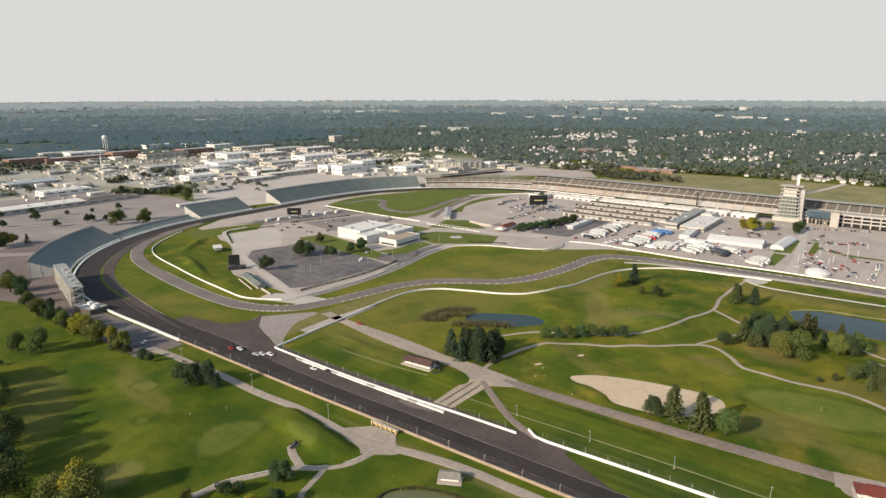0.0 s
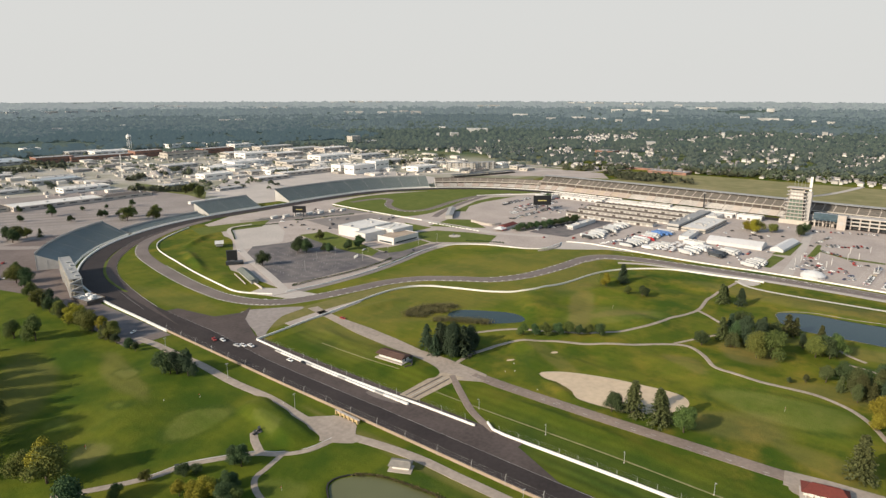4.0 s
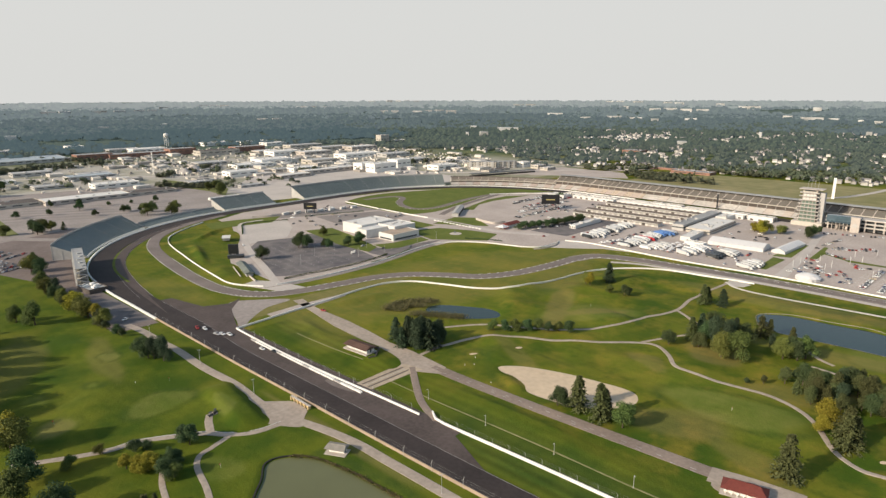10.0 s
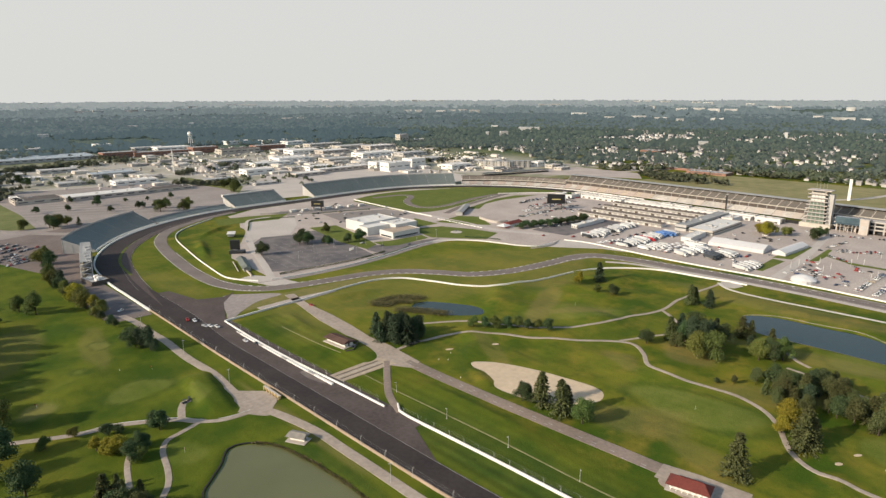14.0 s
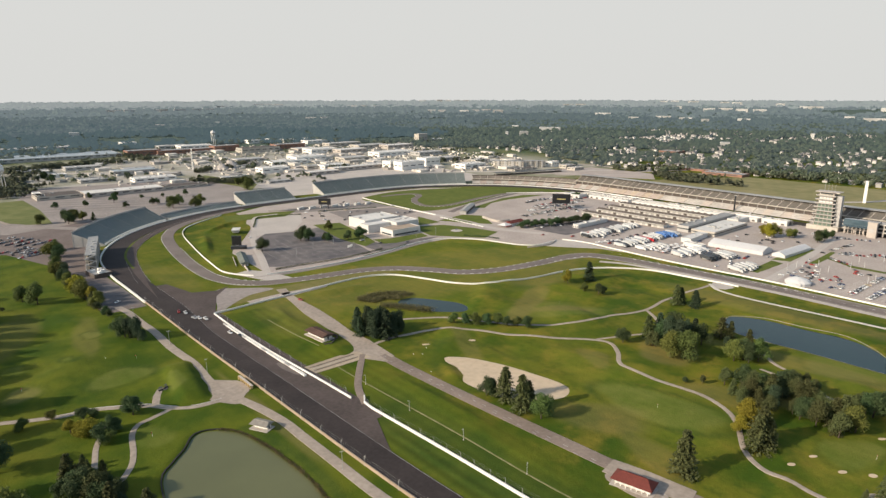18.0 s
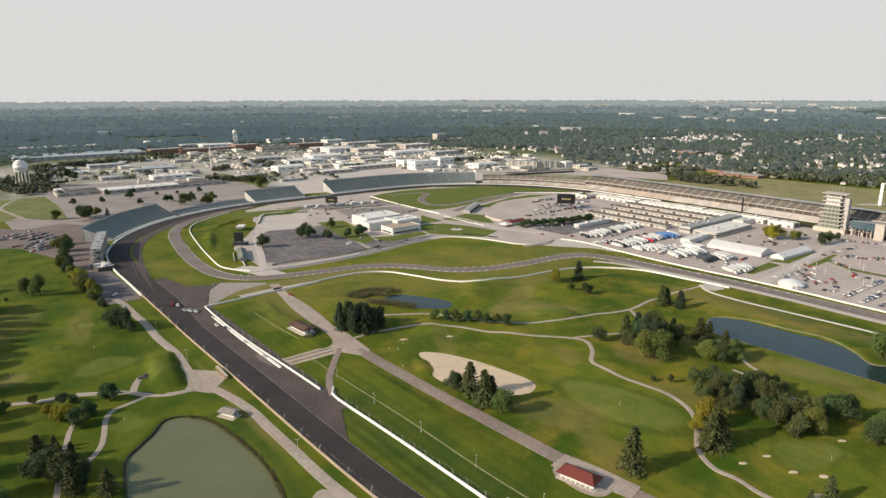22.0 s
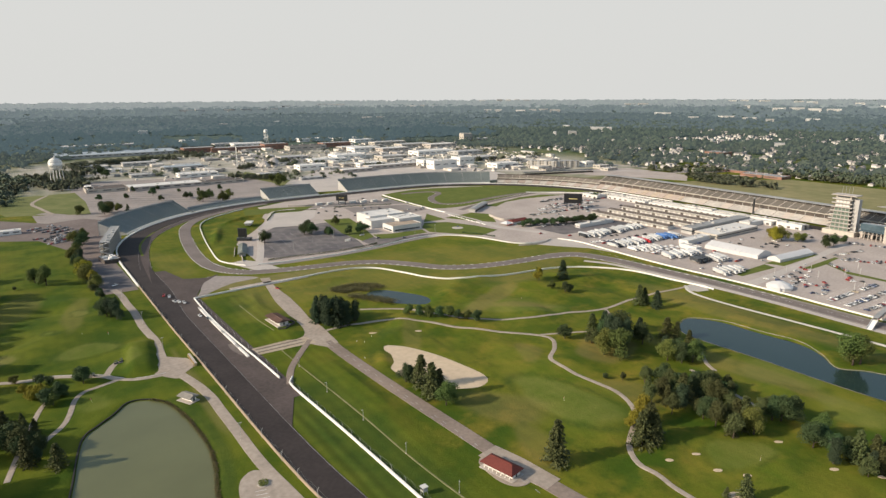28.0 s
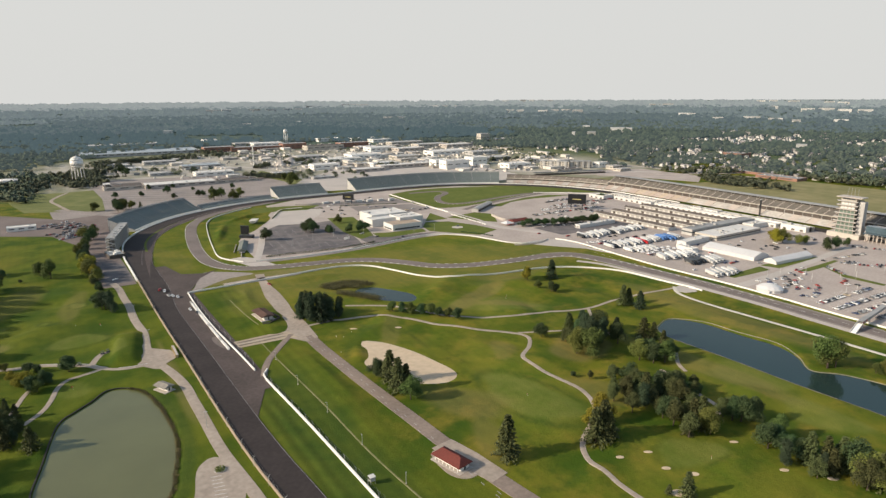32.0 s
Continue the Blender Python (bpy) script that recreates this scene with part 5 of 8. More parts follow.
grandstand((-372, -264), (-620, -208), 34, 2.0, 16.5, 36, SEAT_GREY, "very long curved grey grandstand behind the turn", sections=8)


def double_deck(a, b, label, lower=(), roofed=True, closed=()):
    """Two decks of seats, the upper one under a thin roof along the main straight."""
    line = curve(arc(OUTER, a, b), 6)
    o = line[len(line) // 2]
    loc = shift(line, o)
    ob = thing("grandstand", o[0], o[1], 0, 0, label, "grandstand", "stands round the oval")
    m = 2
    low, edge, back, top = (7.0, 12.2, 40, 18.4) if roofed else (5.0, 7.8, 34, 12.0)
    for i in range(0, len(loc) - 1, m):
        seg = loc[i:i + m + 1]
        if len(seg) < 2:
            continue
        part("lower_seating", tier(Shape(), seg, 6, 1.5, 21, low, 14), lower[(i // m) % len(lower)], ob)
        part("lower_aisle", tier(Shape(), [seg[0], (seg[0][0] * 0.86 + seg[1][0] * 0.14, seg[0][1] * 0.86 + seg[1][1] * 0.14)], 6, 1.75, 20.5, low + 0.1, 7), ROOF_GARAGE if i % 3 == 0 else GREY_CLAD, ob, "lower stair")
        part("upper_seating", tier(Shape(), seg, 20, edge, back, top, 16), SEAT_BROWN if roofed else SEAT_TAN, ob)
        s = [seg[0], (seg[0][0] * 0.8 + seg[1][0] * 0.2, seg[0][1] * 0.8 + seg[1][1] * 0.2)]
        part("aisle", tier(Shape(), s, 20, edge + 0.4, back, top + 0.4, 8), CONCRETE_PALE, ob, "pale stair aisle")
    part("deck_edge", wall_along(Shape(), loc, 19.6, edge - 0.5, edge + 0.7, 0.5), TAN_CLAD, ob)
    # dark panel set into the gap in place of the deck's shade
    part("deck_gap_shade", wall_along(Shape(), loc, 22.0, low - 1.4, edge - 0.2, 0.3), ROOF_DARK, ob, "dark panel standing for the shade under the upper deck")
    # rear wall painted dark to give the shadow line below the roof
    part("back_wall", wall_along(Shape(), loc, back + 1, 0, top + (2.6 if roofed else 1.2), 0.4), ROOF_DARK, ob, "rear wall with shade put into its dark colour")
    for x, y in beside(loc, 21)[::2]:
        part("column", Shape().rod(x, y, 0, 0.3, edge - 0.6, 6), STEEL, ob)
    for i in closed:
        prof = ((6, 0), (back + 1, 0), (back + 1, top + 1), (back, top), (20, edge), (20, low), (6, 1.5))
        ends = [(*beside(loc, off)[i], z) for off, z in prof]
        part("end_wall", Shape().add(ends, [tuple(range(7))]), GREY_CLAD, ob, "pale end wall")
    if roofed:
        rf = Shape()
        c, d = beside(loc, 36), beside(loc, 45)
        n = len(loc)
        rf.v = [(x, y, 20.7) for x, y in c] + [(x, y, 21.5) for x, y in d] + [(x, y, 20.3) for x, y in c] + [(x, y, 21.1) for x, y in d]
        for i in range(n - 1):
            rf.f += [(i, i + 1, n + i + 1, n + i), (2 * n + i, 3 * n + i, 3 * n + i + 1, 2 * n + i + 1), (i, 2 * n + i, 2 * n + i + 1, i + 1), (n + i, n + i + 1, 3 * n + i + 1, 3 * n + i)]
        part("roof", rf, ROOF_GREY, ob)
        for x, y in beside(loc, 35)[::2]:
            part("column", Shape().rod(x, y, 16.4, 0.18, 4.2, 6), STEEL, ob)
    return ob


double_deck((-630, -200), (-717, -50), "open double-deck bleachers with tan seats round the far turn", (SEAT_BENCH, CONCRETE), False, (0,))
double_deck((-717, -50), (-722, 15), "roofed double-deck grandstand curving into the main straight", (CONCRETE, SEAT_BENCH), True, (0,))
double_deck((-722, 15), (-720, 110), "roofed double-deck grandstand with brown seats over tan benches", (BENCH_TAN, CONCRETE))
double_deck((-720, 110), (-717, 250), "long roofed double-deck grandstand with brown seats and pale aisles", (SEAT_BENCH, SEAT_BENCH, CONCRETE_PALE))
double_deck((-717, 250), (-703, 560), "long roofed double-deck grandstand beside the main straight", (SEAT_BENCH, CONCRETE_PALE), True, (-1,))


# ---- plain buildings ----
def windows(ob, sx, sy, z, h, n, material=WINDOW, sides="nesw", w=0.7):
    """A row of windows on the walls of a box-shaped building, each a pane of its own."""
    for side in sides:
        along, deep = (sx, sy) if side in "ns" else (sy, sx)
        for i in range(n):
            t = (i + 0.5) / n * along - along / 2
            ww = along / n * w
            if side in "ns":
                part("window", Shape().box(t, (deep / 2 + 0.02) * (1 if side == "n" else -1), z, ww, 0.16, h), material, ob)
            else:
                part("window", Shape().box((deep / 2 + 0.02) * (1 if side == "e" else -1), t, z, 0.16, ww, h), material, ob)


def flat_building(name, x, y, sx, sy, h, wall, roof, label, category="building", turn=0.0, group="", band=None, units=0, seed=1):
    rng = random.Random(seed)
    z = lie(x, y)
    ob = thing(name, x, y, z - 0.05, turn, label, category, group)
    part("wall", Shape().box(0, 0, -1.0, sx, sy, h + 1.0), wall, ob)
    part("roof", Shape().box(0, 0, h, sx - 0.8, sy - 0.8, 0.12), roof, ob)
    par = Shape()
    for dx, dy, a, b in ((0, sy / 2 - 0.15, sx, 0.3), (0, -sy / 2 + 0.15, sx, 0.3), (sx / 2 - 0.15, 0, 0.3, sy - 0.6), (-sx / 2 + 0.15, 0, 0.3, sy - 0.6)):
        par.box(dx, dy, h, a, b, 0.5)
    part("parapet", par, wall, ob)
    if band:
        part("window_band", Shape().box(0, 0, h * 0.45, sx + 0.1, sy + 0.1, h * 0.22), band, ob, "dark window band")
    for _ in range(units):
        part("roof_unit", Shape().box(rng.uniform(-.4, .4) * sx, rng.uniform(-.4, .4) * sy, h + 0.1, rng.uniform(1.5, 4), rng.uniform(1.5, 3), rng.uniform(0.8, 1.8)), GREY_CLAD, ob)
    return ob


# museum
mus = flat_building("museum", -297, -26, 50, 36, 11, WHITE_CLAD, ROOF_PALE, "large white museum building with flat stepped roofs", "museum", units=3, seed=3)
for name, x0, x1, y0, y1, h, roof, label in (("wing", -296, -264, -8, 10, 9.0, ROOF_PALE, "white flat roof"), ("wing", -329, -296, -8, 22, 10.0, ROOF_PALE, "white flat roof"), ("front_block", -315, -275, 18, 43, 7.0, TAN_GRAVEL, "tan gravel roof")):
    cx, cy, w, d = (x0 + x1) / 2 + 297, (y0 + y1) / 2 + 26, x1 - x0, y1 - y0
    block = part(name, Shape().box(cx, cy, -1, w - 0.4, d - 0.4, h + 1), WHITE_CLAD, mus)
    part("roof", Shape().box(cx, cy, h, w - 1.6, d - 1.6, 0.15), roof, block, label)
    part("parapet", Shape().box(cx, cy + d / 2 - 0.3, h, w - 0.3, 0.4, 0.6).box(cx, cy - d / 2 + 0.3, h, w - 0.3, 0.4, 0.6).box(cx + w / 2 - 0.3, cy, h, 0.4, d - 1.0, 0.6).box(cx - w / 2 + 0.3, cy, h, 0.4, d - 1.0, 0.6), WHITE_CLAD, block)
part("window_band", Shape().box(2, 69.0, 1.0, 34, 0.2, 1.8), WINDOW, mus, "dark window band")
part("window_band", Shape().box(22.0, 56.5, 1.0, 0.2, 19, 1.8), WINDOW, mus, "dark window band")
part("window_band", Shape().box(33.0, 27, 1.2, 0.2, 14, 2.2), WINDOW, mus, "dark window band")
part("joint", Shape().box(-14, 20, 10.3, 26, 2.0, 0.6), ROOF_GREY, mus, "grey roof gutter")
for k in range(5):
    part("roof_unit", Shape().box(-8 - 5 * k, 34 - 2 * (k % 3), 10.1, 2.4, 1.8, 1.0), GREY_CLAD, mus)

# garages
for i, (x, y0, y1) in enumerate(((-553, 102, 222), (-584, 103, 230), (-616, 100, 236), (-648, 97, 238))):
    L = y1 - y0
    ob = thing("garage_row", x, (y0 + y1) / 2, 0.05, 0, "long white garage row with small dark doors", "garage", "garage rows")
    part("wall", Shape().box(0, 0, 0, 12, L, 4.6), WHITE_CLAD, ob)
    part("roof", Shape().gable(0, 0, 4.6, L, 12, 1.2, math.pi / 2, 0, 0.5), ROOF_GARAGE, ob, "brown low-pitched roof")
    part("canopy", Shape().box(7.5, 0, 3.6, 3.0, L, 0.25), TAN_CLAD, ob)
    for k in range(int(L / 8)):
        part("garage_door", Shape().box(6.03, -L / 2 + 5 + 8 * k, 0, 0.12, 4.6, 3.0), GREY_CLAD if k % 3 else ROOF_DARK, ob)
flat_building("pavilion", -608, 246, 120, 14, 7, GREY_CLAD, ROOF_GREY, "long grey pavilion with a dark glazed side", band=WINDOW, units=6, seed=5)
flat_building("pavilion", -590, 270, 82, 28, 4.8, TAN_CLAD, ROOF_PALE, "wide pale-roofed paddock building with dark glass", band=WINDOW, units=10, seed=6)
flat_building("hospitality_row", -521, 275, 44, 11, 4.5, WHITE_CLAD, ROOF_PALE, "low white hospitality cabins in the paddock", units=3, seed=8, turn=4)
flat_building("hospitality_row", -487, 293, 22, 8, 4, WHITE_CLAD, ROOF_PALE, "low white hospitality cabins in the paddock", units=2, seed=9, turn=84)
for i, (x, y, sx, sy, h) in enumerate(((-671, 60, 9, 70, 4.4), (-673, 190, 9, 180, 4.2), (-676, 300, 12, 30, 6), (-655, 262, 30, 14, 5), (-500, 150, 60, 8, 4), (-660, 4, 20, 30, 5))):
    ob = flat_building("pit_building", x, y, sx, sy, h, WHITE_CLAD, ROOF_PALE, "low white pit-lane building with a row of openings", units=5, seed=20 + i)
    windows(ob, sx, sy, 0.6, 2.2, max(3, int(sy / 9)), ROOF_DARK, "e", 0.4)
for i, (y, L, h, m) in enumerate(((22, 44, 4, TAN_CLAD), (70, 46, 5, WHITE_CLAD), (120, 48, 4.4, TAN_CLAD), (170, 46, 5.5, WHITE_CLAD), (218, 42, 5, TAN_CLAD), (262, 40, 5.5, WHITE_CLAD), (300, 30, 4.5, TAN_CLAD))):
    ob = flat_building("terrace_suites", -689 + 0.02 * y, y, 11, L, h, m, CONCRETE_PALE if i % 2 else ROOF_PALE, "pale terrace block of suites beside the pit lane", "building", 0, "terrace blocks", None, 4, 60 + i)
    windows(ob, 11, L, h * 0.55, 1.5, 9, WINDOW, "e", 0.6)
    part("canopy", Shape().box(7.5, 0, h * 0.45, 4.5, L - 2, 0.25), ROOF_DARK if i % 2 else GREY_CLAD, ob)


# ---- pagoda ----
def pagoda(x, y):
    ob = thing("timing_tower", x, y, 0.05, 0, "ten-storey pagoda-like timing tower with white terraces and green glass", "tower")
    part("base", Shape().box(0, 0, 0, 20, 34, 5), TAN_CLAD, ob)
    z = 5.0
    for i in range(8):
        w, d = 14 - 0.4 * i, 21 - 0.6 * i
        part("storey", Shape().box(0, -1, z, w - 1.2, d - 2.2, 3.4), GLASS_GREEN if i < 6 else WHITE_CLAD, ob, "green glazed storey" if i < 6 else "")
        part("terrace", Shape().box(0, -1, z + 3.4, w + 3.2, d + 3.6, 0.6), CONCRETE, ob)
        for k in range(5):
            part("mullion", Shape().box(w / 2 - 0.55, -1 - d / 2 + 1.2 + (d - 2.4) * k / 4, z, 0.35, 0.5, 3.4), CONCRETE_PALE, ob)
        rail = Shape()
        for dx, dy, a, b in ((w / 2 + 2.0, -1, 0.08, d + 4.4), (-w / 2 - 2.0, -1, 0.08, d + 4.4), (0, d / 2 + 1.2, w + 4, 0.08), (0, -d / 2 - 3.2, w + 4, 0.08)):
            rail.box(dx, dy, z + 3.95, a, b, 0.9)
        part("railing", rail, STEEL, ob)
        z += 4.5
    part("stair_tower", Shape().box(0, 12.5, 0, 7, 5.5, 41), GREY_CLAD, ob, "pale stair tower")
    part("top_room", Shape().box(0, -1, z, 9, 16, 3.6), TAN_CLAD, ob)
    part("top_window", Shape().box(4.55, -1, z + 1.2, 0.2, 13, 1.5), WINDOW, ob)
    part("roof", Shape().box(0, 0, z + 3.6, 15, 26, 0.8), CONCRETE_PALE, ob)
    for k in range(4):
        part("antenna", Shape().rod(-2 + k, -6 + 4 * k, z + 4.4, 0.12, 9, 6), STEEL, ob)
    return ob


pagoda(-690, 350)
ob = thing("suites_building", -698, 434, 0.05, 0, "three-storey pale suites building with columns and dark recesses", "building")
for f in range(3):
    part("floor_slab", Shape().box(0, 0, 4.4 + 4.4 * f, 22, 130, 0.7), CONCRETE_PALE, ob)
    part("glazing", Shape().box(-2, 0, 4.4 * f + (0 if f == 0 else 0.7), 14, 126, 4.4 if f == 0 else 3.7), WINDOW, ob)
    part("railing", Shape().box(10.9, 0, 5.1 + 4.4 * f, 0.1, 130, 1.0), STEEL, ob)
for k in range(14):
    part("column", Shape().box(10, -62 + 124 * k / 13, 0, 1.3, 1.6, 13.4), CONCRETE_PALE, ob)
part("blue_awning", Shape().box(15, -46, 9.0, 10, 34, 0.6), GLASS_BLUE, ob, "blue-green awning")
part("blue_glazing", Shape().box(8, -46, 9.6, 8, 36, 6.5), GLASS_BLUE, ob, "blue-green glass front")
for k in range(8):
    part("awning_post", Shape().box(19.4, -60 + 4 * k, 0, 0.6, 0.6, 9.0), CONCRETE_PALE, ob)
ob = thing("pylon", -678, 402, 0.05, 0, "tall pale gateway pylon with a round emblem", "pylon")
part("shaft", Shape().box(0, 0, 0, 4.5, 9, 17), CONCRETE_PALE, ob)
part("emblem", Shape().tube((2.2, 0, 8), (2.5, 0, 8), 2.6, 20), GREY_CLAD, ob, "grey round emblem")
part("cap", Shape().box(0, 0, 17, 5.5, 10, 0.8), CONCRETE_PALE, ob)
ob = thing("scoring_pylon", -722.5, 226, 0, 0, "slender dark grey scoring pylon before the stands", "pylon")
part("shaft", Shape().box(0, 0, -0.3, 1.6, 1.6, 22), STEEL_DARK, ob)
part("cap", Shape().box(0, 0, 21.7, 2.6, 2.6, 0.6), STEEL, ob)
for k in range(6):
    part("display", Shape().box(0.82, 0, 3.0 + 3.0 * k, 0.06, 1.3, 2.4), SCREEN, ob)
ob = thing("obelisk", -933, 322, 0, 0, "tall plain white tower on the far lawn", "tower")
part("shaft", Shape().box(0, 0, -0.5, 4.0, 4.0, 32, 0.2, 0.96), PAINT_WHITE, ob)
part("cap", Shape().box(0, 0, 31.5, 4.1, 4.1, 0.8, 0.2), PAINT_WHITE, ob)


# ---- tents ----
def long_tent(x, y, length, width, h, turn, label, bays=9):
    ob = thing("marquee", x, y, 0.1, turn, label, "tent")
    L, w = length / 2, width / 2
    prof = [(-w, 0), (-w, 0.5 * h), (-0.5 * w, 0.78 * h), (0, h), (0.5 * w, 0.78 * h), (w, 0.5 * h), (w, 0)]
    for b in range(bays):
        s = Shape()
        x0, x1 = -L + length * b / bays, -L + length * (b + 1) / bays - 0.12
        m = len(prof)
        s.v = [(xx, py, pz) for xx in (x0, x1) for py, pz in prof]
        s.f = [(i, i + 1, m + i + 1, m + i) for i in range(m - 1)]
        part("roof_bay", s, TENT, ob)
    for e in (-L, L):
        s = Shape()
        s.add([(e, py, pz) for py, pz in prof], [tuple(range(len(prof)))])
        part("end_panel", s, TENT, ob)
    part("floor_kerb", Shape().box(0, 0, 0, length + 0.6, width + 0.6, 0.25), GREY_CLAD, ob)
    return ob


long_tent(-515, 328, 56, 25, 7.2, 92, "long white fabric marquee with a low pitched roof")
long_tent(-537, 371, 56, 13, 5.5, 176, "white fabric marquee beside the paddock lane", 6)
ob = thing("dome_tent", -429, 417, 0.1, 20, "white many-sided domed tent by the paddock wall", "tent")
part("wall", Shape().rod(0, 0, 0, 10, 2.2, 12), TENT, ob)
part("canopy", Shape().rod(0, 0, 2.2, 10.4, 1.9, 12, 7.6).rod(0, 0, 4.1, 7.6, 1.3, 12, 3.6).rod(0, 0, 5.4, 3.6, 0.6, 12, 0.4), TENT, ob, "white domed canopy")
part("porch", Shape().box(9.5, 0, 0, 3, 4, 2.6), TENT, ob)


# ---- screens ----
def scoreboard(x, y, turn, w, h, z, label, bars=True):
    ob = thing("video_screen", x, y, 0.1, turn, label, "video screen", "video screens")
    part("screen", Shape().box(0, 0, z, w, 1.2, h), SCREEN, ob)
    part("frame", Shape().box(0, -0.15, z - 0.5, w + 1, 1.0, h + 1), STEEL_DARK, ob)
    for k in (-0.32, 0.32):
        part("leg", Shape().box(k * w, -0.2, 0, 1.1, 1.1, z), STEEL_DARK, ob)
    if bars:
        part("lettering", Shape().box(0, 0.65, z + h * 0.42, w * 0.5, 0.08, h * 0.1), SCREEN_TEXT, ob, "yellow unreadable lettering bar")
    part("crossbar", Shape().box(0, -0.2, z * 0.4, w * 0.64, 0.5, 0.5), STEEL_DARK, ob)
    return ob


scoreboard(-557, 58, -50, 24, 12.5, 8.5, "large black video board on two legs beside the car lot")
scoreboard(-310, -167, -50, 17, 8, 6, "black video screen on legs inside the short straight")
ob = scoreboard(-118, -20, -40, 9, 9, 4.5, "black video screen on a trailer stage beside the mound", False)
part("stage", Shape().box(-2, 0, 0, 16, 5, 3.2, 0.2), STEEL_DARK, ob, "black trailer stage")
part("awning", Shape().box(-6, 2, 2.6, 7, 5, 0.3), STEEL_DARK, ob)

# ---- suites stand at the turn exit ----
line = [(8.0 - 21.0 * i / 20, -25.0 - 83.0 * i / 20) for i in range(21)]
o = line[len(line) // 2]
loc = shift(line, o)
ob = thing("suites_stand", o[0], o[1], 0, 0, "five-storey open pale grey suites stand behind the turn wall", "grandstand")
for f in range(6):
    z = 2.95 * f
    s = Shape()
    a, b = beside(loc, 5.5), beside(loc, 14.5)
    n = len(loc)
    s.v = [(x, y, z + 0.05) for x, y in a] + [(x, y, z + 0.05) for x, y in b] + [(x, y, z + 0.5) for x, y in a] + [(x, y, z + 0.5) for x, y in b]
    for i in range(n - 1):
        s.f += [(i, n + i, n + i + 1, i + 1), (2 * n + i, 2 * n + i + 1, 3 * n + i + 1, 3 * n + i), (i, i + 1, 2 * n + i + 1, 2 * n + i), (n + i, 3 * n + i, 3 * n + i + 1, n + i + 1)]
    s.f += [(0, 2 * n, 3 * n, n), (n - 1, 2 * n - 1, 4 * n - 1, 3 * n - 1)]
    part("floor_slab", s, ROOF_GREY if f == 5 else TAN_CLAD, ob)
    if f < 5:
        for off in (14.4, 5.5):
            for dz in (0.55, 1.0, 1.45):
                part("rail", wall_along(Shape(), loc, off, z + dz, z + dz + 0.18, 0.08), TAN_CLAD, ob)
        # partitions coloured dark so the floors read as open and shaded
        part("shade_panels", wall_along(Shape(), loc, 11.5, z + 0.5, z + 2.95, 0.2), ROOF_GREEN, ob, "dark grey partition standing for the shaded inside of the suites")
for off in (5.8, 14.2):
    for x, y in beside(loc, off)[::2]:
        part("column", Shape().box(x, y, 0, 0.5, 0.5, 14.9), STEEL, ob)
outer = beside(loc, 14.7)[::2]
for f in range(5):
    for i, (p, q) in enumerate(zip(outer, outer[1:])):
        a, b = (p, q) if (i + f) % 2 else (q, p)
        part("brace", Shape().tube((*a, 2.95 * f + 0.5), (*b, 2.95 * f + 2.95), 0.12, 4), TAN_CLAD, ob, "thin pale diagonal brace")
end_a, end_b = beside(loc, 6.0)[0], beside(loc, 14.0)[0]
step = ((loc[0][0] - loc[1][0]) / 4.0, (loc[0][1] - loc[1][1]) / 4.0)
for f in range(5):
    a, b = (end_a, end_b) if f % 2 else (end_b, end_a)
    part("end_stair", Shape().tube((a[0] + 1.6 * step[0], a[1] + 1.6 * step[1], 2.95 * f + 0.3), (b[0] + 1.6 * step[0], b[1] + 1.6 * step[1], 2.95 * f + 3.2), 0.6, 4), GREY_CLAD, ob, "grey steel stair flight")
    part("landing", Shape().box(b[0] + 1.6 * step[0], b[1] + 1.6 * step[1], 2.95 * f + 3.0, 2.2, 2.2, 0.2), STEEL, ob)
part("roof_rail", wall_along(wall_along(Shape(), loc, 14.4, 15.9, 16.05, 0.1), loc, 5.6, 15.9, 16.05, 0.1), STEEL, ob)
for k, (x, y) in enumerate(beside(loc, 15.1)[:-3:3]):
    x2, y2 = beside(loc, 15.1)[3 * k + 3]
    part("stair_flight", Shape().tube((x, y, 2.95 * (k % 4)), (x2, y2, 2.95 * (k % 4) + 3.6), 0.45, 4), STEEL, ob)
for k in range(5):
    x, y = beside(loc, 8 + 1.2 * (k % 3))[(2 + 3 * k) % len(loc)]
    part("roof_unit", Shape().box(x, y, 15.2, 3, 2, 1.0), STEEL, ob)
ob = thing("equipment_deck", 16.5, -8, 0.1, 8, "raised grey deck with dark sides and white equipment behind the wall", "platform")
part("deck", Shape().box(0, 0, 2.6, 15, 22, 0.4), ROOF_GREY, ob)
for k, (dx, dy, a, b) in enumerate(((0, 10.9, 15, 0.2), (0, -10.9, 15, 0.2), (7.4, 0, 0.2, 22), (-7.4, 0, 0.2, 22))):
    part("side_wall", Shape().box(dx, dy, 0, a, b, 3.8), ROOF_DARK if k != 1 else GREY_CLAD, ob, "dark side screen")
for dx in (-6, 0, 6):
    for dy in (-9, 0, 9):
        part("post", Shape().box(dx, dy, 0, 0.3, 0.3, 2.6), STEEL, ob)
for dx, dy, a, b in ((-3, 1, 4.0, 2.4), (1, 5, 2.4, 4.5), (3.5, -4, 4.0, 2.2), (-3, -6, 3.0, 3.0)):
    part("equipment_box", Shape().box(dx, dy, 3.0, a, b, 1.6), PAINT_WHITE, ob)


